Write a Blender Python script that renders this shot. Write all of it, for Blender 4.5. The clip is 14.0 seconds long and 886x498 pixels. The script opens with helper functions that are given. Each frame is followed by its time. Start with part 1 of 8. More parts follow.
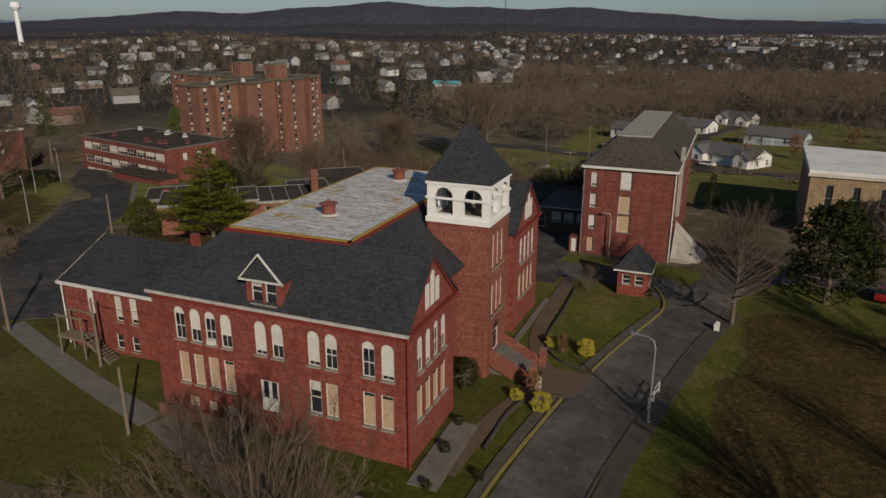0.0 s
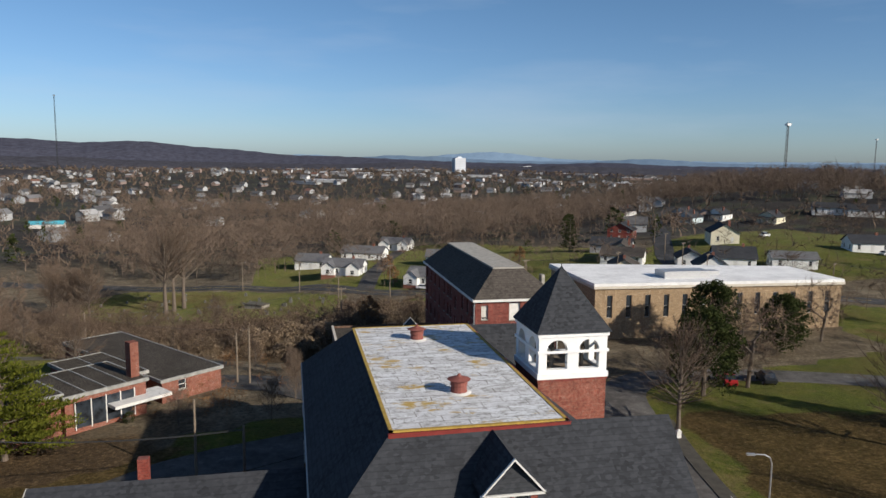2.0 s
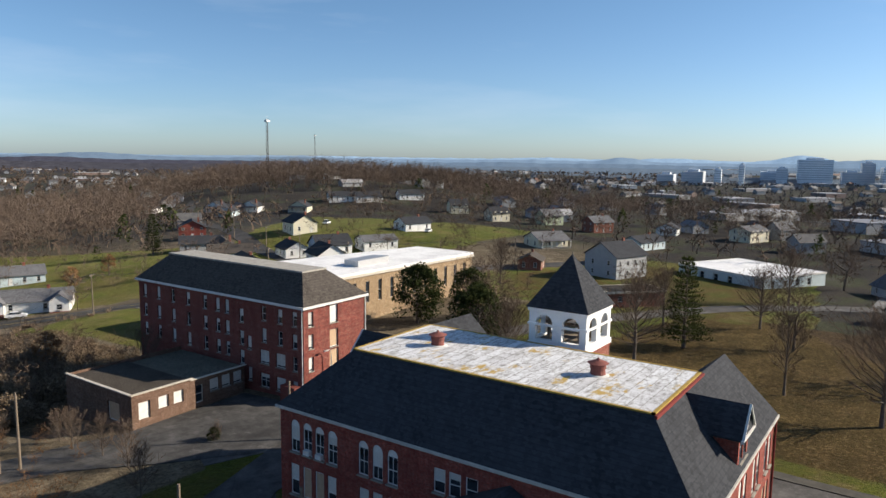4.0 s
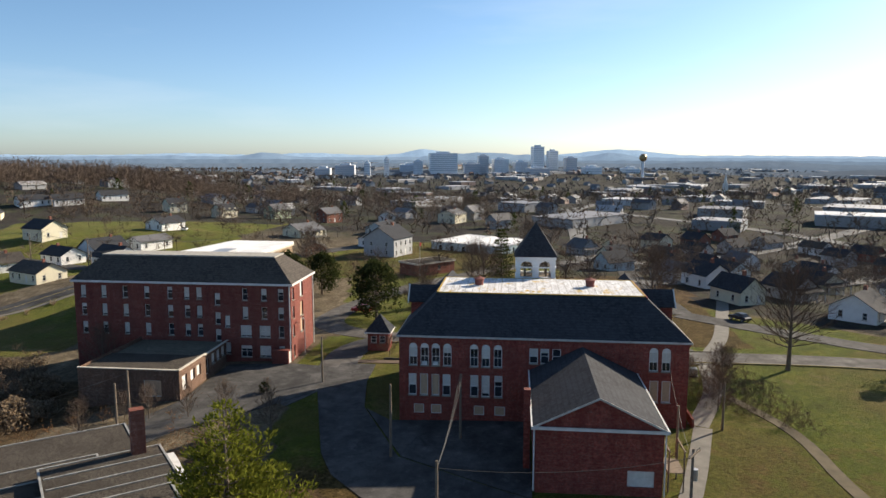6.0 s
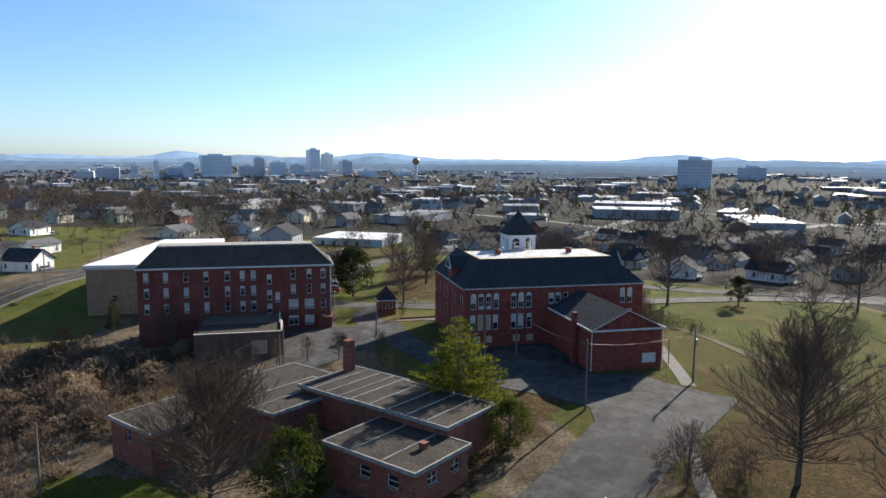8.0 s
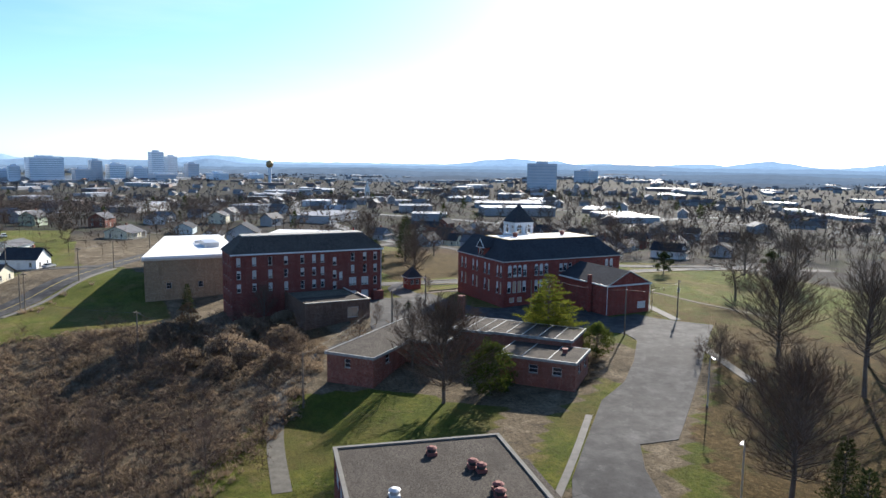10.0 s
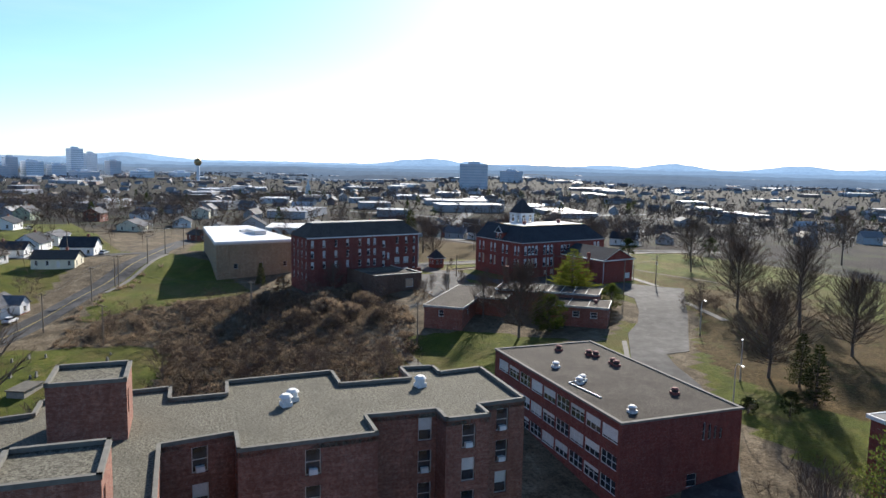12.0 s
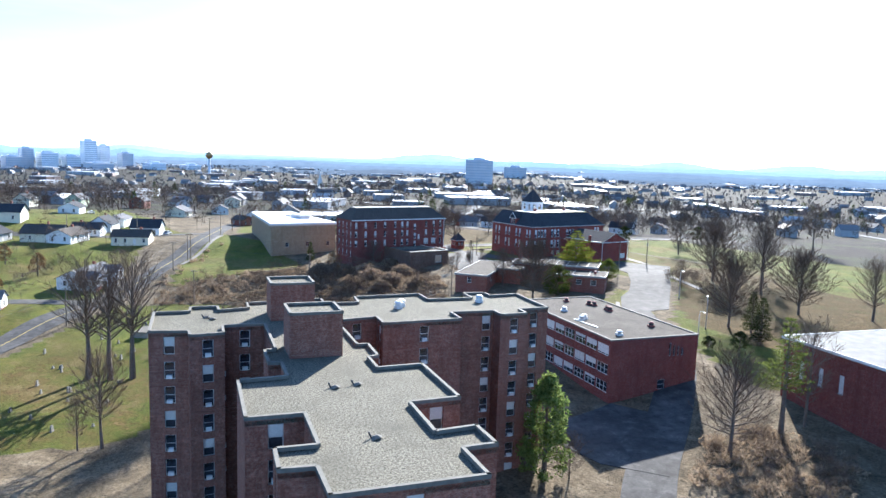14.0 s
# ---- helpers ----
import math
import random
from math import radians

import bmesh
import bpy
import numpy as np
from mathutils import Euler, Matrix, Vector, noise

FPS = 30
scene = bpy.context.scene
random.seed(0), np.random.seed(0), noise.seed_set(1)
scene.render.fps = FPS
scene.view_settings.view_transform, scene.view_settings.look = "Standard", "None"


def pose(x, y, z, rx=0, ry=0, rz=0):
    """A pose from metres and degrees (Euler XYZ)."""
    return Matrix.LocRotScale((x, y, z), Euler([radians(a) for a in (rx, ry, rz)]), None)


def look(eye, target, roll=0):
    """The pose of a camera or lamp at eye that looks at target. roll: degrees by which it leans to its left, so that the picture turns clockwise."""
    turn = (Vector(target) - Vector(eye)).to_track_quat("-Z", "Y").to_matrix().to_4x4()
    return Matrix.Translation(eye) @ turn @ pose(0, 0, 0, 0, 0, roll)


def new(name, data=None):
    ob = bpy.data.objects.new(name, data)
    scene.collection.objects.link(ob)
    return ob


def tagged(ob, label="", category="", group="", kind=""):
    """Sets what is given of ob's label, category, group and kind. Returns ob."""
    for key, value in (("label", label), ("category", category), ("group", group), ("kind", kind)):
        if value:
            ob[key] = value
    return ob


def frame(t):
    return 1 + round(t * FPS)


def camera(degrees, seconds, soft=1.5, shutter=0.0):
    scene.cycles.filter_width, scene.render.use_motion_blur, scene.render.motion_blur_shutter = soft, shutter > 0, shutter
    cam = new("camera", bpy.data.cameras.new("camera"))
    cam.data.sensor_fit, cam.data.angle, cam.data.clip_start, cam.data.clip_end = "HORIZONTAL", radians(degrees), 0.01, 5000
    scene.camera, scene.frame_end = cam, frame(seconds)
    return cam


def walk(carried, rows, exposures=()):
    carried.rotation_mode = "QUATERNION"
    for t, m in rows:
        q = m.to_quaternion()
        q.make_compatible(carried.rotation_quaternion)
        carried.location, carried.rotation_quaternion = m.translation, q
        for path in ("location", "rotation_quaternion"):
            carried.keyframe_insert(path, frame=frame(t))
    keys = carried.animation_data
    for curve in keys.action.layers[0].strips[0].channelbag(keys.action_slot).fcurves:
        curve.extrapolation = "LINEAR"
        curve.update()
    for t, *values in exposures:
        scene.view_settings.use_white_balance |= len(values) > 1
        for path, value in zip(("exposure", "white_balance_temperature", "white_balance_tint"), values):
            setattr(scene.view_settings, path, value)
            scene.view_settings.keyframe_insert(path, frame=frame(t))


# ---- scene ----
cam = camera(64.2, 14.0, shutter=0.0)
EXPOSURES = [(0, -0.65, 6700, 10), (0.8, -0.5, 6450, 10), (1.5, 0.1, 6200, 10), (2.2, 0.35, 6100, 10), (2.6, 0.40, 6120, 10), (3.0, 0.68, 6180, 10), (3.5, 0.80, 6250, 10), (6, 1.05, 6700, 10), (6.6, 1.2, 6750, 10), (7.5, 0.4, 6150, 10),
             (8.2, 1.3, 6000, 10), (10.5, 1.4, 5800, 10), (12, 1.25, 5850, 10), (13, 1.2, 5850, 10), (14, 2.3, 5350, 10)]
PATH = [
    (0, (-2.892, 3.172, 29.561), (-3.61, 4.934, 28.944), 0.1),
    (0.5, (-13.647, 1.488, 29.741), (-14.081, 3.367, 29.21), 0.0),
    (1, (-24.677, 1.206, 29.998), (-24.787, 3.16, 29.588), 0.2),
    (1.5, (-35.617, 3.416, 29.904), (-35.439, 5.382, 29.58), 0.2),
    (2, (-46.072, 7.326, 29.993), (-45.654, 9.265, 29.736), 0.7),
    (2.5, (-56.018, 13.074, 29.903), (-55.327, 14.934, 29.654), 0.7),
    (3, (-65.239, 19.821, 29.935), (-64.14, 21.473, 29.688), 0.7),
    (3.5, (-74.959, 27.204, 30.01), (-73.546, 28.597, 29.758), 0.7),
    (6, (-130.344, 64.787, 31.207), (-128.372, 64.99, 30.941), 0.1),
    (6.5, (-140.407, 74.989, 31.535), (-138.425, 75.014, 31.271), -0.1),
    (7, (-149.429, 86.584, 31.583), (-147.453, 86.407, 31.323), 0.2),
    (7.5, (-158.08, 99.094, 31.823), (-156.129, 98.736, 31.567), 0.2),
    (8, (-165.497, 112.113, 32.04), (-163.569, 111.648, 31.785), 0.5),
    (8.2, (-168.119, 117.566, 32.041), (-166.208, 117.033, 31.787), 0.6),
    (10.5, (-191.391, 181.255, 31.953), (-189.661, 180.281, 31.715), 0.8),
    (11, (-195.685, 194.577, 31.817), (-194.002, 193.523, 31.583), 1.0),
    (11.5, (-201.301, 206.667, 32.028), (-199.644, 205.572, 31.794), 1.1),
    (12, (-208.084, 216.813, 32.061), (-206.435, 215.708, 31.822), 1.2),
    (12.5, (-216.148, 224.535, 32.029), (-214.498, 223.433, 31.788), 1.5),
    (13, (-223.567, 232.027, 31.887), (-221.917, 230.924, 31.641), 1.5),
    (13.5, (-229.75, 238.77, 31.841), (-228.1, 237.669, 31.591), 1.6),
    (14, (-234.793, 243.638, 31.504), (-233.143, 242.536, 31.253), 1.8),
]
walk(cam, [(t, look(eye, target, roll)) for t, eye, target, roll in PATH], EXPOSURES)

# ---- light ----
SUN_AZ, SUN_EL = math.atan2(0.66, -0.75), radians(25)
SUN_DIR = Vector((math.sin(SUN_AZ) * math.cos(SUN_EL), math.cos(SUN_AZ) * math.cos(SUN_EL), math.sin(SUN_EL)))
world = bpy.data.worlds.new("sky")
scene.world = world
world.use_nodes = True
wn = world.node_tree.nodes
sky = wn.new("ShaderNodeTexSky")
sky.sky_type, sky.sun_disc = "NISHITA", False
sky.sun_elevation, sky.sun_rotation = SUN_EL, SUN_AZ
sky.air_density, sky.dust_density, sky.ozone_density = 0.8, 0.5, 2.0
# thin cirrus and the pale haze of a winter noon over the clear blue
tint = wn.new("ShaderNodeMix")
tint.data_type, tint.blend_type = "RGBA", "MULTIPLY"
tint.inputs[0].default_value = 1.0
coord, stretch = wn.new("ShaderNodeTexCoord"), wn.new("ShaderNodeMapping")
stretch.inputs["Scale"].default_value, stretch.inputs["Rotation"].default_value = (1.2, 1.2, 7.0), (0.12, 0.05, 0.6)
streak, fade, veil = wn.new("ShaderNodeTexNoise"), wn.new("ShaderNodeValToRGB"), wn.new("ShaderNodeMix")
streak.inputs["Scale"].default_value, streak.inputs["Detail"].default_value, streak.inputs["Roughness"].default_value = 1.6, 7, 0.55
fade.color_ramp.elements[0].position, fade.color_ramp.elements[1].position = 0.50, 0.85
fade.color_ramp.elements[1].color = (0.32, 0.32, 0.32, 1)
veil.data_type = "RGBA"
veil.inputs[7].default_value = (7.0, 7.6, 8.4, 1)
wl = world.node_tree.links
rise, lift = wn.new("ShaderNodeSeparateXYZ"), wn.new("ShaderNodeValToRGB")
lift.color_ramp.elements[0].position, lift.color_ramp.elements[1].position = 0.0, 0.22
lift.color_ramp.elements[0].color, lift.color_ramp.elements[1].color = (0.90, 1.02, 1.22, 1), (0.89, 1.07, 1.16, 1)
wl.new(coord.outputs["Generated"], rise.inputs[0])
wl.new(rise.outputs["Z"], lift.inputs[0])
wl.new(lift.outputs[0], tint.inputs[7])
wl.new(sky.outputs[0], tint.inputs[6])
wl.new(coord.outputs["Generated"], stretch.inputs[0])
wl.new(stretch.outputs[0], streak.inputs["Vector"])
wl.new(streak.outputs["Fac"], fade.inputs[0])
wl.new(fade.outputs[0], veil.inputs[0])
wl.new(tint.outputs[2], veil.inputs[6])
wl.new(veil.outputs[2], wn["Background"].inputs[0])
wn["Background"].inputs["Strength"].default_value = 0.066
sun = new("sun", bpy.data.lights.new("sun", "SUN"))
sun.data.energy, sun.data.angle, sun.data.color = 5.0, radians(0.6), (1.0, 0.87, 0.70)
sun.matrix_world = look(SUN_DIR * 100, (0, 0, 0))

# ---- materials ----
class Nodes:
    def __init__(self, name):
        self.mat = bpy.data.materials.new(name)
        self.mat.use_nodes = True
        self.t = self.mat.node_tree
        self.bsdf = self.t.nodes["Principled BSDF"]

    def add(self, kind, **sets):
        n = self.t.nodes.new(kind)
        for k, v in sets.items():
            n.inputs[k].default_value = v
        return n

    def link(self, a, b):
        self.t.links.new(a, b)

    def coords(self, scale=(1, 1, 1), world=False):
        m = self.add("ShaderNodeMapping")
        m.inputs["Scale"].default_value = scale
        if world:
            self.link(self.add("ShaderNodeNewGeometry").outputs["Position"], m.inputs["Vector"])
        else:
            self.link(self.add("ShaderNodeTexCoord").outputs["Object"], m.inputs["Vector"])
        return m.outputs[0]

    def noise(self, vec, scale, detail=4.0, rough=0.55):
        n = self.add("ShaderNodeTexNoise", Scale=scale, Detail=detail, Roughness=rough)
        self.link(vec, n.inputs["Vector"])
        return n.outputs["Fac"]

    def ramp(self, fac, *stops):
        r = self.add("ShaderNodeValToRGB")
        e = r.color_ramp.elements
        while len(e) < len(stops):
            e.new(0.5)
        for el, (p, c) in zip(e, stops):
            el.position = p
            el.color = (*c, 1) if not isinstance(c, (int, float)) else (c, c, c, 1)
        self.link(fac, r.inputs[0])
        return r.outputs["Color"]

    def mix(self, fac, a, b, mode="MIX"):
        m = self.t.nodes.new("ShaderNodeMix")
        m.data_type, m.blend_type = "RGBA", mode
        for sock, v in ((m.inputs[0], fac), (m.inputs[6], a), (m.inputs[7], b)):
            if isinstance(v, (int, float)):
                sock.default_value = v
            elif isinstance(v, tuple):
                sock.default_value = (*v, 1)
            else:
                self.link(v, sock)
        return m.outputs[2]

    def finish(self, color, rough=0.9, bump=None, strength=0.3, dist=0.05, metal=0.0, spec=0.3, sheen=0.0):
        if sheen:
            self.bsdf.inputs["Sheen Weight"].default_value, self.bsdf.inputs["Sheen Roughness"].default_value = sheen, 0.45
            self.bsdf.inputs["Sheen Tint"].default_value = (0.78, 0.76, 0.36, 1)
        if isinstance(color, tuple):
            self.bsdf.inputs["Base Color"].default_value = (*color, 1)
        else:
            self.link(color, self.bsdf.inputs["Base Color"])
        if isinstance(rough, (int, float)):
            self.bsdf.inputs["Roughness"].default_value = rough
        else:
            self.link(rough, self.bsdf.inputs["Roughness"])
        self.bsdf.inputs["Metallic"].default_value = metal
        self.bsdf.inputs["Specular IOR Level"].default_value = spec
        if bump is not None:
            b = self.add("ShaderNodeBump", Strength=strength, Distance=dist)
            self.link(bump, b.inputs["Height"])
            self.link(b.outputs[0], self.bsdf.inputs["Normal"])
        return self.mat


def plain(name, color, rough=0.8, vary=0.25, scale=1.5, metal=0.0, spec=0.3, world=False):
    """Paint, metal or stone with soft stains and a finer grain."""
    n = Nodes(name)
    v = n.coords(world=world)
    lo = tuple(c * (1 - vary) for c in color)
    hi = tuple(min(1, c * (1 + vary * 0.6)) for c in color)
    big = n.noise(v, scale, 5, 0.65)
    fine = n.noise(v, scale * 9, 3)
    col = n.ramp(big, (0.3, lo), (0.62, color), (0.8, hi))
    col = n.mix(0.25, col, n.ramp(fine, (0.3, tuple(c * 0.75 for c in color)), (0.7, color)))
    return n.finish(col, rough, fine, 0.15, 0.02, metal, spec)


def brick(name, a, b, mortar, dirt=(0.09, 0.05, 0.04), amount=0.5):
    """Brickwork in courses along the wall, with soot and pale rain streaks."""
    n = Nodes(name)
    tc = n.add("ShaderNodeTexCoord")
    sep, com = n.add("ShaderNodeSeparateXYZ"), n.add("ShaderNodeCombineXYZ")
    n.link(tc.outputs["Object"], sep.inputs[0])
    s = n.add("ShaderNodeMath")
    n.link(sep.outputs[0], s.inputs[0])
    n.link(sep.outputs[1], s.inputs[1])
    n.link(s.outputs[0], com.inputs[0])
    n.link(sep.outputs[2], com.inputs[1])
    t = n.add("ShaderNodeTexBrick", Scale=1.0)
    t.inputs["Brick Width"].default_value, t.inputs["Row Height"].default_value = 0.225, 0.075
    t.inputs["Mortar Size"].default_value = 0.011
    t.inputs["Color1"].default_value, t.inputs["Color2"].default_value = (*a, 1), (*(c * 0.62 for c in b), 1)
    t.inputs["Mortar"].default_value = (*mortar, 1)
    n.link(com.outputs[0], t.inputs["Vector"])
    v = n.coords()
    patch = n.noise(v, 0.35, 6, 0.7)
    col = n.mix(n.ramp(patch, (0.42, 0.0), (0.75, amount)), t.outputs["Color"], dirt)
    streak = n.noise(n.coords((1.6, 1.6, 0.09)), 1.0, 5, 0.7)
    col = n.mix(n.ramp(streak, (0.55, 0.0), (0.8, 0.4)), col, tuple(min(1, c * 1.35 + 0.03) for c in a))
    band = n.noise(n.coords((0.35, 0.35, 5.0)), 1.0, 6, 0.8)
    col = n.mix(n.ramp(band, (0.40, 0.55), (0.60, 0.0)), col, tuple(c * 0.5 for c in b))
    soot = n.noise(n.coords((0.9, 0.9, 0.16)), 1.0, 7, 0.75)
    col = n.mix(n.ramp(soot, (0.48, 0.0), (0.68, 0.6)), col, tuple(c * 0.45 for c in b))
    col = n.mix(n.ramp(n.noise(v, 3.4, 6, 0.8), (0.45, 0.0), (0.60, 0.7)), col, tuple(c * 0.42 for c in b))
    col = n.mix(n.ramp(n.noise(v, 1.3, 6, 0.8), (0.60, 0.0), (0.70, 0.35)), col, tuple(min(1, c * 0.8 + 0.06) for c in mortar))
    return n.finish(col, 0.92, t.outputs["Fac"], 0.25, -0.01, 0, 0.2)


def shingle(name, color, lift=1.5):
    """Asphalt shingles in overlapping courses, granules and faded patches."""
    n = Nodes(name)
    v = n.coords()
    rows = n.add("ShaderNodeTexWave", Scale=1.1, Distortion=0.6, Detail=2.0)
    rows.bands_direction = "Z"
    n.link(v, rows.inputs["Vector"])
    tabs = n.add("ShaderNodeTexVoronoi", Scale=3.2)
    n.link(n.coords((1, 1, 1.6)), tabs.inputs["Vector"])
    g = n.noise(v, 14, 3)
    big = n.noise(v, 0.25, 4)
    col = n.ramp(tabs.outputs["Color"], (0.15, tuple(c * 0.72 for c in color)), (0.85, tuple(c * lift * 0.9 for c in color)))
    col = n.mix(n.ramp(big, (0.4, 0.0), (0.75, 0.6)), col, tuple(c * lift for c in color))
    col = n.mix(n.ramp(rows.outputs["Fac"], (0.0, 0.35), (0.16, 0.0)), col, tuple(c * 0.5 for c in color))
    return n.finish(col, 0.95, g, 0.3, 0.03, 0, 0.15)


BRICK = brick("red_brick", (0.45, 0.088, 0.062), (0.28, 0.054, 0.040), (0.26, 0.16, 0.13))
BRICK_ROUGH = brick("weathered_red_brick", (0.38, 0.10, 0.065), (0.27, 0.07, 0.047), (0.36, 0.26, 0.2))
BRICK_DORM = brick("dormitory_brick", (0.32, 0.076, 0.056), (0.22, 0.052, 0.041), (0.28, 0.17, 0.14))
BRICK_LOW = brick("orange_red_brick", (0.36, 0.12, 0.075), (0.28, 0.085, 0.055), (0.36, 0.27, 0.22))
BRICK_HIGH = brick("brown_red_brick", (0.36, 0.150, 0.098), (0.27, 0.108, 0.074), (0.32, 0.24, 0.19))
BRICK_BROWN = brick("brown_brick", (0.22, 0.125, 0.08), (0.16, 0.09, 0.06), (0.27, 0.21, 0.17))
BRICK_TAN = brick("tan_brick", (0.47, 0.33, 0.19), (0.38, 0.26, 0.15), (0.45, 0.38, 0.28), (0.2, 0.14, 0.09), 0.4)
SHINGLE = shingle("dark_shingle", (0.034, 0.036, 0.041))
SHINGLE_BROWN = shingle("brown_shingle", (0.062, 0.054, 0.047))
SHINGLE_GREY = shingle("grey_shingle", (0.11, 0.11, 0.115))
WHITE = plain("white_paint", (0.66, 0.65, 0.62), 0.6, 0.28, 1.6)
BELFRY_WHITE = plain("bright_white_paint", (0.80, 0.80, 0.79), 0.6, 0.12, 1.6)
RED_TRIM = plain("red_trim_paint", (0.20, 0.032, 0.026), 0.6, 0.3)
BOARD = plain("weathered_plywood", (0.50, 0.36, 0.24), 0.9, 0.35, 2.5)
CONCRETE = plain("concrete", (0.17, 0.16, 0.14), 0.95, 0.35, 0.8, world=True)
COPING = plain("grey_coping", (0.15, 0.143, 0.122), 0.9, 0.4, 1.5)
PALE_STONE = plain("pale_stone", (0.36, 0.34, 0.30), 0.9, 0.4, 1.2)
MOSSY = plain("mossy_concrete", (0.105, 0.097, 0.078), 0.95, 0.55, 1.0, world=True)
DARK_PATH = plain("mossy_dark_path", (0.075, 0.068, 0.055), 0.95, 0.5, 0.8, world=True)
STONE = plain("grey_stone", (0.30, 0.28, 0.24), 0.95, 0.4, 1.5)
WOOD = plain("grey_wood", (0.20, 0.16, 0.12), 0.95, 0.4, 3.0)
METAL = plain("galvanised_metal", (0.5, 0.5, 0.5), 0.45, 0.2, 2.0, 0.7, 0.5)
DARK_METAL = plain("dark_metal", (0.06, 0.06, 0.06), 0.5, 0.3, 3.0, 0.5, 0.5)
BLACK = plain("dark_interior", (0.012, 0.012, 0.012), 0.95, 0.3)
YELLOW = plain("yellow_kerb_paint", (0.24, 0.19, 0.07), 0.8, 0.4, 2.0, world=True)
SOFFIT = plain("beige_fascia", (0.55, 0.50, 0.42), 0.8, 0.3)
RUST = plain("rusty_red_metal", (0.22, 0.075, 0.06), 0.8, 0.4, 4.0)


def glass(name, color=(0.02, 0.024, 0.03)):
    n = Nodes(name)
    w = n.noise(n.coords(), 0.8, 2)
    col = n.ramp(w, (0.35, tuple(c * 0.6 for c in color)), (0.7, tuple(c * 2.2 for c in color)))
    return n.finish(col, 0.08, w, 0.05, 0.05, 0, 0.6)


GLASS = glass("window_glass")


def slat_blind(name, color):
    """Old slatted blinds, yellowed and uneven."""
    n = Nodes(name)
    v = n.coords()
    w = n.add("ShaderNodeTexWave", Scale=3.0, Distortion=0.4, Detail=2.0)
    w.bands_direction = "Z"
    n.link(v, w.inputs["Vector"])
    o = n.add("ShaderNodeObjectInfo").outputs["Random"]
    col = n.mix(n.ramp(o, (0.0, 0.0), (1.0, 0.6)), color, tuple(c * 0.55 for c in color))
    col = n.mix(n.ramp(w.outputs["Fac"], (0.1, 0.55), (0.4, 0.0)), col, tuple(c * 0.4 for c in color))
    col = n.mix(n.ramp(n.noise(v, 2.0, 5, 0.7), (0.45, 0.0), (0.7, 0.5)), col, tuple(c * 0.6 for c in color))
    return n.finish(col, 0.9)


BLIND = slat_blind("faded_blind", (0.70, 0.68, 0.63))
TRIM = plain("weathered_trim_paint", (0.50, 0.48, 0.44), 0.8, 0.45, 1.2)


def gravel_roof(name, a, b, stain):
    n = Nodes(name)
    v = n.coords()
    grit = n.noise(v, 5.0, 5, 0.95)
    col = n.ramp(grit, (0.42, a), (0.58, b))
    col = n.mix(n.ramp(n.noise(v, 0.18, 6, 0.7), (0.45, 0.0), (0.7, 0.8)), col, stain)
    col = n.mix(n.ramp(n.noise(v, 0.9, 6, 0.75), (0.58, 0.0), (0.7, 0.5)), col, tuple(c * 0.5 for c in stain))
    return n.finish(col, 0.97, grit, 0.5, 0.06, 0, 0.1)


GRAVEL = gravel_roof("grey_gravel_roof", (0.030, 0.028, 0.022), (0.215, 0.200, 0.155), (0.085, 0.080, 0.062))
TAR = gravel_roof("brown_tar_roof", (0.020, 0.017, 0.014), (0.105, 0.092, 0.076), (0.030, 0.025, 0.020))
MEMBRANE = gravel_roof("white_membrane_roof", (0.68, 0.68, 0.67), (0.8, 0.8, 0.79), (0.5, 0.5, 0.5))


def deck_material():
    """Grey-white roll roofing in strips, with darker scuffs and patches of yellow lichen near the edges."""
    n = Nodes("worn_silver_roofing")
    v = n.coords()
    strips = n.add("ShaderNodeTexBrick", Scale=1.0)
    strips.inputs["Brick Width"].default_value, strips.inputs["Row Height"].default_value = 3.2, 0.95
    strips.inputs["Mortar Size"].default_value = 0.03
    strips.inputs["Color1"].default_value = (0.66, 0.67, 0.68, 1)
    strips.inputs["Color2"].default_value = (0.55, 0.55, 0.56, 1)
    strips.inputs["Mortar"].default_value = (0.25, 0.24, 0.22, 1)
    n.link(v, strips.inputs["Vector"])
    scuff = n.noise(n.coords((1.0, 2.6, 1)), 0.7, 8, 0.75)
    col = n.mix(n.ramp(scuff, (0.50, 0.0), (0.64, 0.7)), strips.outputs["Color"], (0.16, 0.145, 0.12))
    speck = n.noise(v, 2.4, 7, 0.85)
    col = n.mix(n.ramp(speck, (0.52, 0.0), (0.60, 0.7)), col, (0.13, 0.12, 0.10))
    moss = n.noise(n.coords((0.8, 1.6, 1)), 0.33, 7, 0.7)
    col = n.mix(n.ramp(moss, (0.585, 0.0), (0.64, 0.9)), col, (0.40, 0.26, 0.035))
    return n.finish(col, 0.85, scuff, 0.3, 0.04, 0, 0.25)


DECK = deck_material()
LICHEN = plain("yellow_lichen_edge", (0.40, 0.27, 0.06), 0.95, 0.5, 3.0)


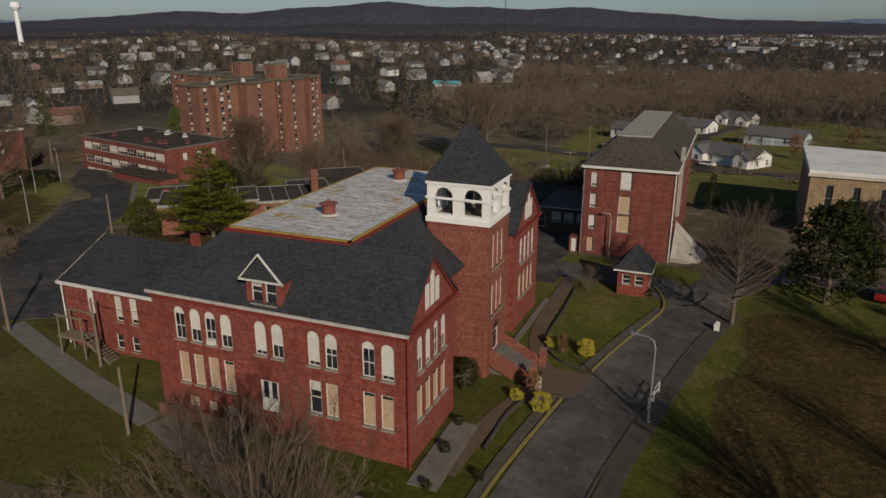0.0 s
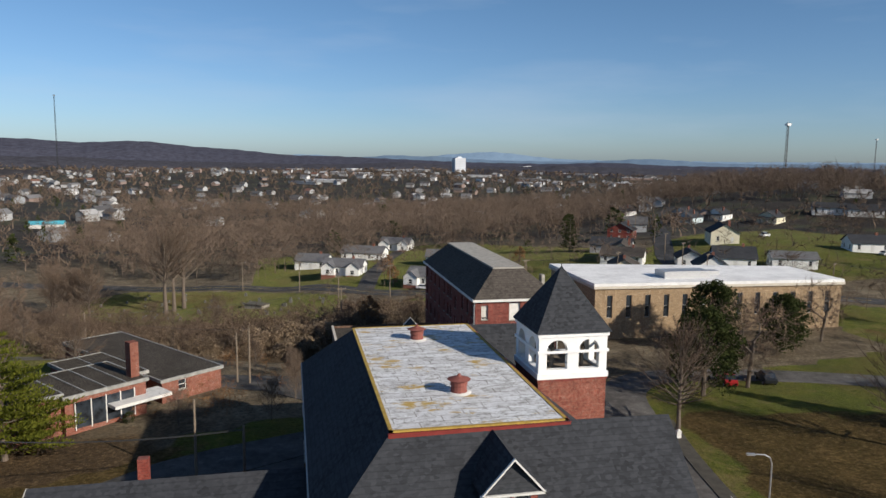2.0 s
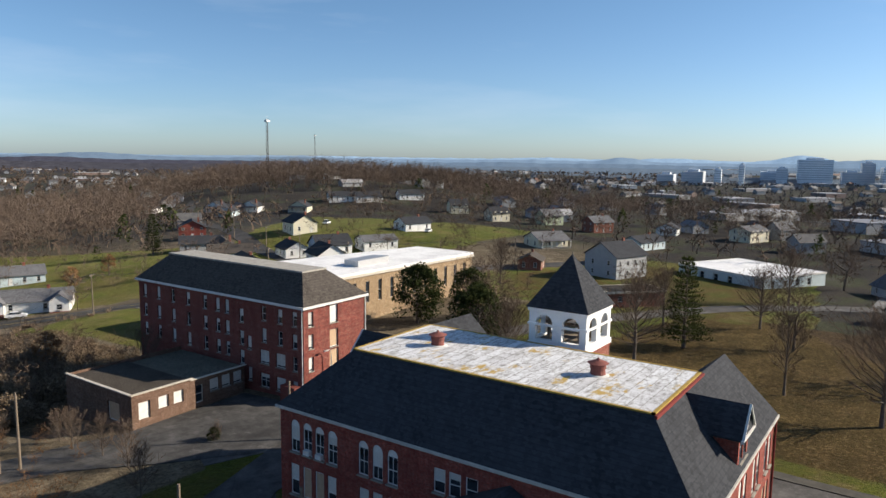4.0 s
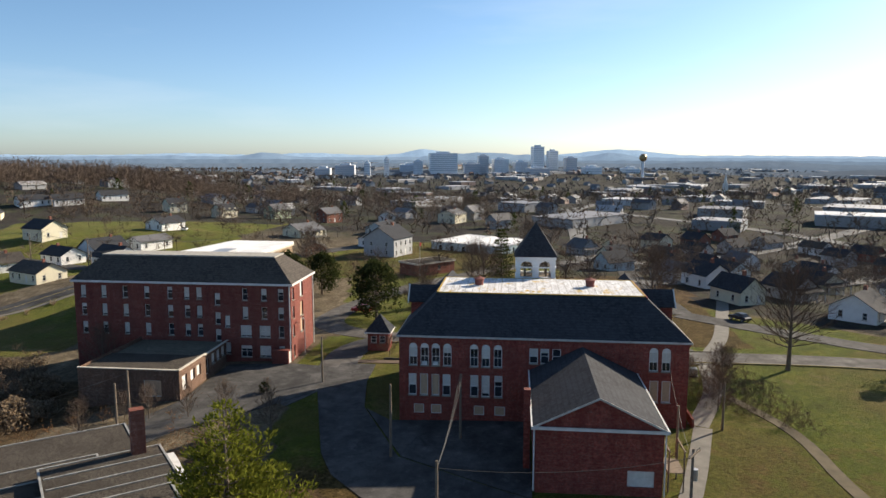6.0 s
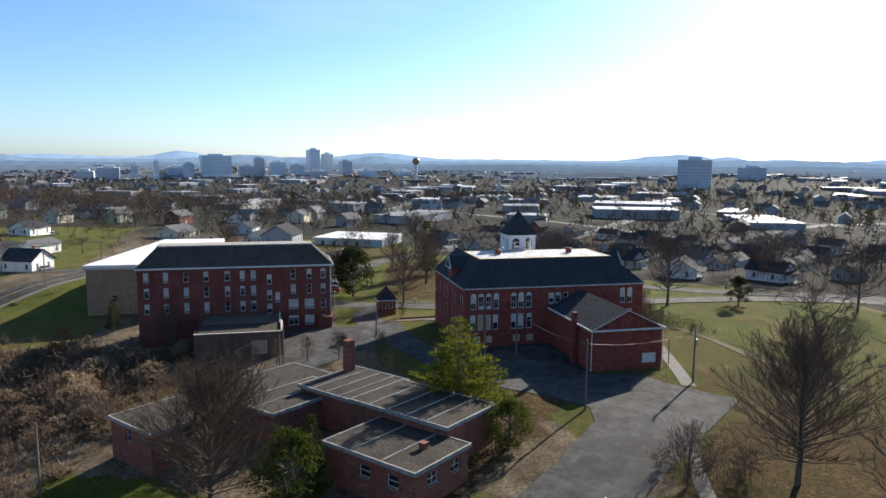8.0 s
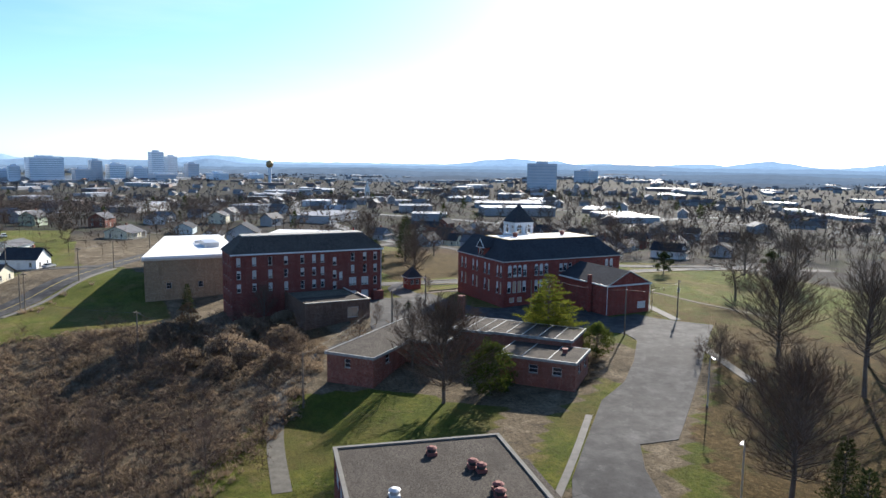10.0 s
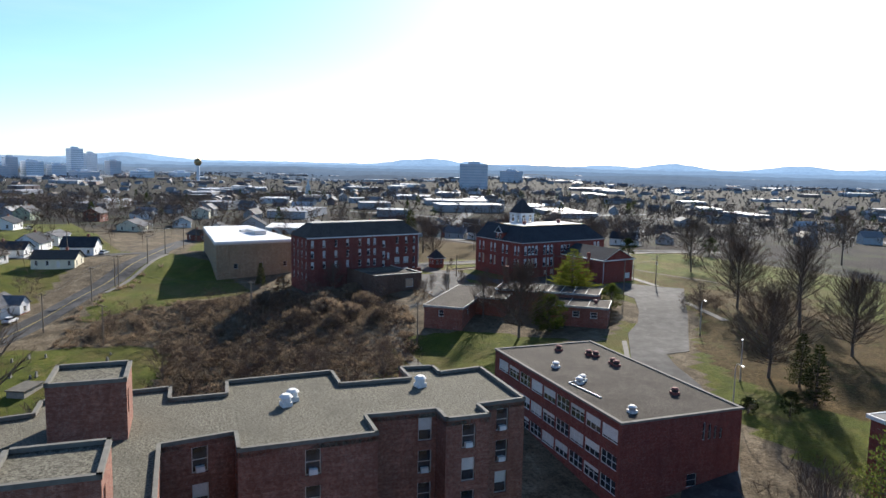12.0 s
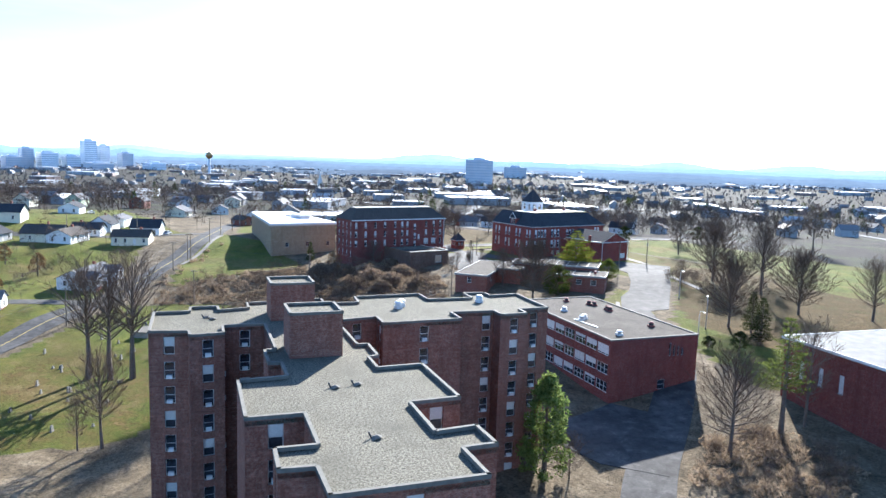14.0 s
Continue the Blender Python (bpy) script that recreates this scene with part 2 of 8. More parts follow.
def ground_material():
    """Winter lawn, leaf litter and brushy soil by the painted zones; far land is gardens, scrub and leaf mould."""
    n = Nodes("ground")
    v = n.coords(world=True)
    zone = n.add("ShaderNodeVertexColor")
    zone.layer_name = "zone"
    sp = n.add("ShaderNodeSeparateColor")
    n.link(zone.outputs[0], sp.inputs[0])
    big = n.noise(v, 0.045, 6, 0.65)
    mid = n.noise(v, 0.22, 7, 0.72)
    fine = n.noise(v, 2.2, 6, 0.8)

    def soft(sock, lo, hi, top):
        add = n.add("ShaderNodeMath")
        wob = n.add("ShaderNodeMath")
        wob.operation = "MULTIPLY_ADD"
        n.link(mid, wob.inputs[0])
        wob.inputs[1].default_value, wob.inputs[2].default_value = 1.1, -0.55
        n.link(sock, add.inputs[0])
        n.link(wob.outputs[0], add.inputs[1])
        return n.ramp(add.outputs[0], (lo, 0.0), (hi, top))

    lawn = n.ramp(mid, (0.30, (0.030, 0.039, 0.004)), (0.48, (0.062, 0.083, 0.006)), (0.72, (0.125, 0.118, 0.015)))
    lawn = n.mix(n.ramp(big, (0.47, 0.0), (0.60, 0.75)), lawn, (0.082, 0.060, 0.016))
    worn = n.noise(v, 0.10, 8, 0.75)
    lawn = n.mix(n.ramp(worn, (0.54, 0.0), (0.63, 0.75)), lawn, (0.155, 0.112, 0.048))
    lawn = n.mix(n.ramp(worn, (0.36, 0.7), (0.45, 0.0)), lawn, (0.036, 0.050, 0.006))
    litter = n.ramp(mid, (0.3, (0.042, 0.025, 0.010)), (0.55, (0.088, 0.054, 0.022)), (0.75, (0.17, 0.108, 0.048)))
    leaves = n.noise(v, 1.7, 7, 0.95)
    litter = n.mix(n.ramp(leaves, (0.53, 0.0), (0.60, 0.5)), litter, (0.30, 0.21, 0.11))
    litter = n.mix(n.ramp(leaves, (0.42, 0.6), (0.49, 0.0)), litter, (0.022, 0.014, 0.006))
    brush = n.ramp(mid, (0.3, (0.062, 0.048, 0.030)), (0.52, (0.165, 0.130, 0.082)), (0.72, (0.29, 0.235, 0.16)))
    land = n.ramp(big, (0.36, (0.024, 0.020, 0.017)), (0.52, (0.044, 0.038, 0.032)), (0.58, (0.046, 0.052, 0.022)), (0.70, (0.085, 0.077, 0.066)))
    col = n.mix(sp.outputs[2], brush, land)
    green = soft(sp.outputs[0], 0.4, 0.6, 1.0)
    col = n.mix(green, col, lawn)
    fallen = soft(sp.outputs[1], 0.45, 0.7, 0.92)
    col = n.mix(fallen, col, litter)
    tuft = n.noise(v, 5.5, 5, 0.85)
    col = n.mix(0.8, col, n.ramp(fine, (0.36, 0.16), (0.60, 1.0)), "MULTIPLY")
    col = n.mix(n.ramp(tuft, (0.56, 0.0), (0.66, 0.45)), col, n.mix(green, (0.22, 0.175, 0.105), (0.15, 0.145, 0.030)))
    mat = n.finish(col, 1.0, fine, 0.8, 0.25, 0, 0.05, 0.1)
    n.link(n.mix(fallen, n.mix(green, (0.03, 0.03, 0.03), (0.12, 0.12, 0.12)), (0.02, 0.02, 0.02)), n.bsdf.inputs["Sheen Weight"])
    # bluish sheen off the lawns stands in for haze over the far land
    n.link(n.mix(green, (0.62, 0.68, 0.76), (0.78, 0.76, 0.36)), n.bsdf.inputs["Sheen Tint"])
    return mat


GROUND = ground_material()


def asphalt(name, a, b):
    n = Nodes(name)
    v = n.coords(world=True)
    grit = n.noise(v, 6, 5, 0.75)
    big = n.noise(v, 0.25, 6, 0.7)
    col = n.ramp(big, (0.35, a), (0.7, b))
    vein = n.add("ShaderNodeTexVoronoi", Scale=0.22)
    vein.feature = "DISTANCE_TO_EDGE"
    bend = n.mix(0.35, v, n.add("ShaderNodeTexNoise", Scale=0.5, Detail=4.0).outputs["Color"], "ADD")
    n.link(bend, vein.inputs["Vector"])
    seam = n.mix(n.ramp(n.noise(v, 0.12, 3), (0.45, 0.0), (0.6, 1.0)), (0.0, 0.0, 0.0), n.ramp(vein.outputs["Distance"], (0.0, 0.5), (0.02, 0.0)))
    col = n.mix(seam, col, tuple(c * 0.45 for c in a))
    col = n.mix(n.ramp(n.noise(n.coords((1, 1, 1), True), 0.09, 3), (0.5, 0.0), (0.56, 0.35)), col, tuple(c * 0.62 for c in a))
    col = n.mix(0.45, col, n.ramp(grit, (0.3, 0.4), (0.7, 1.0)), "MULTIPLY")
    patch = n.noise(v, 0.45, 7, 0.8)
    col = n.mix(n.ramp(patch, (0.50, 0.0), (0.62, 0.55)), col, tuple(c * 0.5 for c in a))
    col = n.mix(n.ramp(patch, (0.36, 0.5), (0.44, 0.0)), col, tuple(c * 1.2 for c in b))
    return n.finish(col, 0.92, grit, 0.5, 0.03, 0, 0.12)


ASPHALT = asphalt("worn_asphalt", (0.050, 0.049, 0.048), (0.118, 0.114, 0.109))
DRIVE = asphalt("pale_worn_drive", (0.080, 0.075, 0.070), (0.170, 0.160, 0.148))
BARK = plain("bark", (0.15, 0.12, 0.095), 0.95, 0.5, 2.0)


def twig_material(name, a, b, glow=0.0):
    """Bark or leaves that vary from piece to piece; glow: the share of light that thin leaves let through."""
    n = Nodes(name)
    r = n.add("ShaderNodeNewGeometry").outputs["Random Per Island"]
    o = n.add("ShaderNodeObjectInfo").outputs["Random"]
    col = n.mix(0.4, n.ramp(r, (0.1, a), (0.9, b)), n.ramp(o, (0.1, a), (0.9, b)))
    mat = n.finish(col, 0.9, None, spec=0.0)
    if glow:
        thin, both = n.add("ShaderNodeBsdfTranslucent"), n.add("ShaderNodeMixShader")
        n.link(col, thin.inputs["Color"])
        both.inputs[0].default_value = glow
        n.link(n.bsdf.outputs[0], both.inputs[1])
        n.link(thin.outputs[0], both.inputs[2])
        n.link(both.outputs[0], n.t.nodes["Material Output"].inputs["Surface"])
    return mat


TWIG = twig_material("bare_twigs", (0.070, 0.050, 0.037), (0.20, 0.148, 0.11))
# greyed for the far south: distance haze put into the twig colour
FAR_TWIG = twig_material("haze_grey_town_trees", (0.070, 0.068, 0.070), (0.17, 0.165, 0.168))
WOODS = twig_material("winter_woods", (0.060, 0.046, 0.036), (0.19, 0.143, 0.11))
LEAF_PINE = twig_material("yellow_green_needles", (0.062, 0.078, 0.013), (0.20, 0.205, 0.03), 0.4)
LEAF_DARK = twig_material("dark_evergreen_leaves", (0.018, 0.026, 0.010), (0.060, 0.070, 0.025), 0.3)
LEAF_FIR = twig_material("olive_green_needles", (0.04, 0.058, 0.014), (0.13, 0.15, 0.035), 0.4)
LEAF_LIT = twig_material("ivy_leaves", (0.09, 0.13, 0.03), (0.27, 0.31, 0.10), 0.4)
LEAF_LAUREL = twig_material("olive_laurel_leaves", (0.034, 0.046, 0.010), (0.11, 0.13, 0.026), 0.35)
LEAF_RUST = twig_material("dry_brown_leaves", (0.13, 0.07, 0.035), (0.28, 0.16, 0.08))
LEAF_YELLOW = twig_material("yellow_shrub_leaves", (0.3, 0.26, 0.03), (0.5, 0.42, 0.06))
BRUSH = twig_material("dry_brush", (0.13, 0.096, 0.064), (0.37, 0.285, 0.195), 0.4)

# ---- mesh helpers ----
class Mesh:
    """Gathers corners and faces; link() makes one mesh object of them."""

    def __init__(self):
        self.v, self.f = [], []

    def face(self, *pts):
        i = len(self.v)
        self.v += [tuple(p) for p in pts]
        self.f.append(tuple(range(i, i + len(pts))))
        return self

    def box(self, x0, y0, z0, x1, y1, z1):
        i = len(self.v)
        self.v += [(x, y, z) for z in (z0, z1) for x, y in ((x0, y0), (x1, y0), (x1, y1), (x0, y1))]
        self.f += [tuple(i + k for k in q) for q in ((0, 3, 2, 1), (4, 5, 6, 7), (0, 1, 5, 4), (1, 2, 6, 5), (2, 3, 7, 6), (3, 0, 4, 7))]
        return self

    def prism(self, poly, z0, z1):
        i, n = len(self.v), len(poly)
        self.v += [(x, y, z) for z in (z0, z1) for x, y in poly]
        self.f.append(tuple(i + n + k for k in range(n)))
        self.f.append(tuple(i + k for k in reversed(range(n))))
        self.f += [(i + k, i + (k + 1) % n, i + n + (k + 1) % n, i + n + k) for k in range(n)]
        return self

    def tube(self, a, b, r0, r1, n=6, cap=True):
        a, b = Vector(a), Vector(b)
        d = (b - a).normalized()
        s = d.orthogonal().normalized()
        u = d.cross(s)
        i = len(self.v)
        for p, r in ((a, r0), (b, r1)):
            self.v += [tuple(p + r * (math.cos(q) * s + math.sin(q) * u)) for q in (2 * math.pi * k / n for k in range(n))]
        self.f += [(i + k, i + (k + 1) % n, i + n + (k + 1) % n, i + n + k) for k in range(n)]
        if cap:
            self.f.append(tuple(i + n + k for k in range(n)))
            self.f.append(tuple(i + k for k in reversed(range(n))))
        return self

    def slab(self, pts, t):
        """A roof plane with thickness t below its corners."""
        i, n = len(self.v), len(pts)
        self.v += [tuple(p) for p in pts] + [(p[0], p[1], p[2] - t) for p in pts]
        self.f.append(tuple(range(i, i + n)))
        self.f.append(tuple(i + n + k for k in reversed(range(n))))
        self.f += [(i + k, i + n + k, i + n + (k + 1) % n, i + (k + 1) % n) for k in range(n)]
        return self

    def weld(self):
        """Join corners that lie in one place."""
        seen, at = {}, []
        for p in self.v:
            at.append(seen.setdefault(tuple(round(c, 3) for c in p), len(seen)))
        self.v = list(seen)
        self.f = [tuple(at[k] for k in f) for f in self.f]
        return self

    def data(self, name, material, smooth=False):
        me = bpy.data.meshes.new(name)
        me.from_pydata(self.v, [], self.f)
        me.materials.append(material)
        if smooth:
            me.polygons.foreach_set("use_smooth", [True] * len(me.polygons))
        me.update()
        return me


def part(name, mesh, material, parent, label="", smooth=False):
    data = mesh.data(name, material, smooth) if isinstance(mesh, Mesh) else mesh
    ob = new(name, data)
    ob.parent = parent
    if label:
        ob["label"] = label
    return ob


def thing(name, label, category, m=None, group=""):
    ob = new(name)
    if m is not None:
        ob.matrix_world = m
    return tagged(ob, label, category, group)


def wall(mesh, p0, p1, z0, z1, holes=(), deep=0.3):
    """A wall's outer skin from p0 to p1 (outside to the right of that way) with openings (u, w, z0, z1, arched) that go in by deep."""
    p0, p1 = Vector(p0), Vector(p1)
    along = (p1 - p0).normalized()
    inward = Vector((-along.y, along.x))
    length = (p1 - p0).length

    def at(u, z, d=0.0):
        q = p0 + along * u + inward * d
        return (q.x, q.y, z)

    us = sorted({0.0, length, *(h[0] - h[1] / 2 for h in holes), *(h[0] + h[1] / 2 for h in holes)})
    us = [u for u in us if -1e-6 <= u <= length + 1e-6]
    for ua, ub in zip(us, us[1:]):
        if ub - ua < 1e-5:
            continue
        mid = (ua + ub) / 2
        cuts = sorted((h for h in holes if abs(mid - h[0]) < h[1] / 2), key=lambda h: h[2])
        z = z0
        for h in cuts:
            if h[2] > z:
                mesh.face(at(ua, z), at(ub, z), at(ub, h[2]), at(ua, h[2]))
            z = h[3]
        mesh.face(at(ua, z), at(ub, z), at(ub, z1), at(ua, z1))
    for u, w, a, b, *arched in holes:
        l, r = u - w / 2, u + w / 2
        mesh.face(at(l, a), at(r, a), at(r, a, deep), at(l, a, deep))
        mesh.face(at(l, b, deep), at(r, b, deep), at(r, b), at(l, b))
        mesh.face(at(l, a, deep), at(l, b, deep), at(l, b), at(l, a))
        mesh.face(at(r, a), at(r, b), at(r, b, deep), at(r, a, deep))
        if arched and arched[0]:
            rad, n = w / 2, 6
            for s in (-1, 1):
                arc = [at(u + s * rad * math.cos(q), b - rad + rad * math.sin(q)) for q in (math.pi / 2 * k / n for k in range(n + 1))]
                pts = arc + [at(u + s * rad, b)]
                mesh.face(*(pts if s < 0 else pts[::-1]))
    return mesh


WINDOWS = {}


def window_meshes(w, h, kind):
    """Frame, panes and fillings of a window, its foot at the origin, the outside towards -y."""
    key = (round(w, 2), round(h, 2), kind)
    if key in WINDOWS:
        return WINDOWS[key]
    f = 0.09 if w < 1.6 else 0.1
    out = []
    fr = Mesh()
    arch = "arch" in kind
    top = h - w / 2 if arch else h
    for y in (-0.02, 0.06):
        for d in (0, f):
            fr.v += [(-w / 2 + d, y, d), (w / 2 - d, y, d), (w / 2 - d, y, top - d), (-w / 2 + d, y, top - d)]
    for k in range(4):
        n = (k + 1) % 4
        fr.f += [(k, n, 4 + n, 4 + k), (8 + n, 8 + k, 12 + k, 12 + n), (n, k, 8 + k, 8 + n), (4 + k, 4 + n, 12 + n, 12 + k)]
    if "board" not in kind and "door" not in kind:
        fr.box(-w / 2 + f, -0.01, top * 0.5 - 0.035, w / 2 - f, 0.05, top * 0.5 + 0.035)
        if arch:
            fr.box(-0.02, -0.008, f, 0.02, 0.04, top * 0.5 - 0.035)
            fr.box(-0.02, -0.008, top * 0.5 + 0.035, 0.02, 0.04, top - f)
        if w > 1.5:
            for k in range(1, int(w / 0.9)):
                x = -w / 2 + k * w / int(w / 0.9)
                fr.box(x - 0.04, -0.015, f, x + 0.04, 0.055, top - f)
    out.append(("window_frame", fr.data("window_frame", WHITE if "metal" not in kind else METAL)))
    sill = Mesh().box(-w / 2 - 0.06, -0.3, -0.1, w / 2 + 0.06, 0.05, 0.0)
    if "nosill" not in kind:
        out.append(("window_sill", sill.data("window_sill", STONE)))
    if arch:
        a = Mesh()
        ring = [(w / 2 * math.cos(q), w / 2 * math.sin(q)) for q in (math.pi * k / 10 for k in range(11))]
        a.face(*[(x, 0.0, top + z) for x, z in ring][::-1])
        a.face(*[(x, -0.03, top + z) for x, z in ring])
        for (xa, za), (xb, zb) in zip(ring, ring[1:]):
            a.face((xa, 0, top + za), (xb, 0, top + zb), (xb, -0.03, top + zb), (xa, -0.03, top + za))
        out.append(("arch_panel", a.data("arch_panel", WHITE if "dark" not in kind else BLACK)))
    if "board" in kind:
        out.append(("board", Mesh().box(-w / 2 + f, 0.0, f, w / 2 - f, 0.03, top - f - (0.25 if "gap" in kind else 0)).data("board", BOARD)))
        if "gap" in kind:
            out.append(("pane", Mesh().box(-w / 2 + f, 0.02, top - f - 0.25, w / 2 - f, 0.03, top - f).data("pane", GLASS)))
    elif "twin" in kind:
        leaf, glaze = Mesh(), Mesh()
        for x0, x1 in ((-w / 2 + f, -0.02), (0.02, w / 2 - f)):
            leaf.box(x0, 0.0, f, x1, 0.03, h * 0.42)
            leaf.box(x0, 0.0, h * 0.42, x0 + 0.12, 0.03, top - f)
            leaf.box(x1 - 0.12, 0.0, h * 0.42, x1, 0.03, top - f)
            glaze.box(x0 + 0.12, 0.015, h * 0.42, x1 - 0.12, 0.025, top - f)
        out.append(("door_leaf", leaf.data("door_leaf", WHITE)))
        out.append(("door_pane", glaze.data("door_pane", GLASS)))
    elif "white" in kind:
        out.append(("board", Mesh().box(-w / 2 + f, 0.0, f, w / 2 - f, 0.03, top - f).data("board", WHITE)))
    else:
        out.append(("pane", Mesh().box(-w / 2 + f, 0.02, f, w / 2 - f, 0.03, top - f).data("pane", GLASS)))
        if "blind" in kind:
            lo = {"1": 0.15, "2": 0.45, "3": 0.7}.get(next((c for c in kind if c in "123"), ""), 0.3)
            out.append(("blind", Mesh().box(-w / 2 + f, -0.005, top * lo, w / 2 - f, 0.012, top - f).data("blind", BLIND)))
        if "unit" in kind:
            out.append(("air_conditioner", Mesh().box(-0.33, -0.35, f, 0.33, 0.02, f + 0.42).data("air_conditioner", WHITE)))
    WINDOWS[key] = out
    return out


def put_window(parent, p0, p1, u, z, w, h, kind, deep=0.3, name="window"):
    """A window in the wall from p0 to p1: the frame, with its panes, sill and boards as parts of it."""
    p0, p1 = Vector(p0), Vector(p1)
    along = (p1 - p0).normalized()
    q = p0 + along * u + Vector((-along.y, along.x)) * (deep - 0.07)
    (fname, fdata), *rest = window_meshes(w, h, kind)
    ob = part(name, fdata, None, parent)
    ob.matrix_basis = pose(q.x, q.y, z, 0, 0, math.degrees(math.atan2(along.y, along.x)))
    for n, d in rest:
        part(n, d, None, ob)
    return ob


def facade(mesh, parent, p0, p1, z0, z1, wins, deep=0.3):
    """A wall and its windows: (u, width, z, height, kind)."""
    wall(mesh, p0, p1, z0, z1, [(u, w, z, z + h, "arch" in kind) for u, w, z, h, kind in wins], deep)
    for u, w, z, h, kind in wins:
        put_window(parent, p0, p1, u, z, w, h, kind, deep, "door" if "door" in kind else "window")


EARTH = plain("trodden_earth", (0.105, 0.085, 0.05), 1.0, 0.4, 0.6, world=True)

# ---- the ground ----
SPOTS = [(-35, 60, -1.7), (-72, 52, -2), (-15, 95, -2.3), (10, 50, -2.2), (40, 80, -2.5), (-20, 10, -2), (-35, 100, -2.4), (-62, 112, -2.9), (-40, 142, -5.7),
         (2, 178, -5.6), (45, 168, -1.4), (60, 222, -2.6), (120, 230, 2), (-100, 152, -7.3), (-120, 103, -4.2), (-90, 62, -2.3), (-145, 120, -6), (-150, 165, -10.4),
         (-165, 205, -12.9), (-210, 215, -13), (300, 400, 16), (-100, 420, -22), (120, -40, -9), (-250, 100, -9), (-80, 197, -14), (-80, 221, -16.6), (-112, 230, -17),
         (-57, 211, -13), (-45, 188, -11.2), (-28, 216, -10.3), (-54, 245, -14.2), (-25, 238, -8.4), (3, 217, -8.6), (-98, 262, -16.1), (-140, 250, -17.3)]
SX = np.array([s[0] for s in SPOTS], float)
SY = np.array([s[1] for s in SPOTS], float)
SZ = np.array([s[2] for s in SPOTS], float)


def heights(x, y):
    """The land's height: gentle slopes about the campus, rolling land beyond."""
    x, y = np.asarray(x, float), np.asarray(y, float)
    d2 = (x[..., None] - SX) ** 2 + (y[..., None] - SY) ** 2 + 260.0
    w = d2**-1.7
    near = (w * SZ).sum(-1) / w.sum(-1)
    r = np.hypot(x + 40, y - 110)
    roll = -14 + 7 * np.sin(x / 310 + 1.3) * np.cos(y / 270) + 5 * np.sin((x + y) / 170)
    roll = roll + 30 * np.exp(-((x - 340) ** 2 + (y - 450) ** 2) / 28000)
    k = np.clip((r - 190) / 420, 0, 1)
    k = k * k * (3 - 2 * k)
    return near * (1 - k) + roll * k


def ground_z(x, y):
    return float(heights(x, y))


def axis_lines(lo, hi, step, far):
    mid = list(np.arange(lo, hi + 0.1, step))
    out, s = [hi], step
    while out[-1] < far:
        s *= 1.13
        out.append(out[-1] + s)
    back, s = [lo], step
    while back[-1] > -far:
        s *= 1.13
        back.append(back[-1] - s)
    return np.array(back[:0:-1] + mid + out[1:])


def in_poly(x, y, poly):
    inside = np.zeros(x.shape, bool)
    for (xa, ya), (xb, yb) in zip(poly, poly[1:] + poly[:1]):
        hit = ((ya > y) != (yb > y)) & (x < (xb - xa) * (y - ya) / (yb - ya + 1e-12) + xa)
        inside ^= hit
    return inside


CEMETERY = [(-36, 190), (-31, 211), (-58, 239), (-98, 256), (-108, 246), (-112, 232), (-112, 222), (-98, 205), (-84, 196), (-63, 188), (-49, 182), (-40, 184)]
LAWNS = [
    [(-110, -30), (-10, -22), (26, 22), (60, 50), (60, 110), (0, 98), (-24, 100), (-58, 92), (-64, 84), (-125, 60)],
    [(-16, 196), (-10, 150), (30, 148), (56, 158), (46, 165), (10, 186)],
    [(-126, 168), (-118, 128), (-100, 112), (-84, 124), (-76, 140), (-96, 156)],
    [(-128, 128), (-118, 96), (-108, 86), (-96, 90), (-108, 112)],
    [(-165, 128), (-146, 120), (-128, 106), (-104, 72), (-90, 50), (-110, -30), (-260, -30), (-260, 110), (-190, 120)],
    CEMETERY,
    [(-60, 246), (-26, 218), (60, 185), (80, 230), (30, 320), (-60, 310)],
    [(60, 170), (200, 175), (180, 300), (75, 240)],
]
LAWNS.append([(60, 50), (150, 60), (150, 112), (92, 140), (64, 150), (60, 110)])
LITTER = [[(-62, 128), (-20, 112), (-26, 140), (-60, 150)], [(-100, 98), (-66, 72), (-60, 80), (-92, 108)]]

PATCHY = [[(-130, 96), (-104, 72), (-98, 62), (-120, 50), (-140, 84)], [(-4, 36), (70, 30), (70, 76), (4, 88)], [(-110, 20), (-48, 20), (-48, 40), (-66, 60), (-100, 62)], [(-100, 98), (-66, 72), (-50, 84), (-60, 96), (-92, 108)]]

gx, gy = axis_lines(-260, 150, 2.4, 4700), axis_lines(-60, 300, 2.4, 4700)
GX, GY = np.meshgrid(gx, gy)
GZ = heights(GX, GY)
nx, ny = len(gx), len(gy)
idx = np.arange(nx * ny).reshape(ny, nx)
quads = np.stack([idx[:-1, :-1], idx[:-1, 1:], idx[1:, 1:], idx[1:, :-1]], -1).reshape(-1, 4)
gmesh = bpy.data.meshes.new("ground")
gmesh.from_pydata(np.stack([GX, GY, GZ], -1).reshape(-1, 3).tolist(), [], quads.tolist())
gmesh.materials.append(GROUND)
gmesh.polygons.foreach_set("use_smooth", [True] * len(gmesh.polygons))
zone = np.zeros((ny, nx, 4))
zone[..., 3] = 1
for poly in LAWNS:
    zone[in_poly(GX, GY, poly), 0] = 1
zone[..., 2] = np.clip((np.hypot(GX + 60, GY - 110) - 190) / 60, 0, 1)
zone[in_poly(GX, GY, [(-150, -34), (-10, -24), (27, 22), (62, 50), (66, 96), (100, 120), (400, 100), (400, -400), (-150, -400)]), 2] = 1
for poly in LITTER:
    zone[in_poly(GX, GY, poly), 1] = 0.8
for poly in PATCHY:
    zone[in_poly(GX, GY, poly), 1] = 0.5
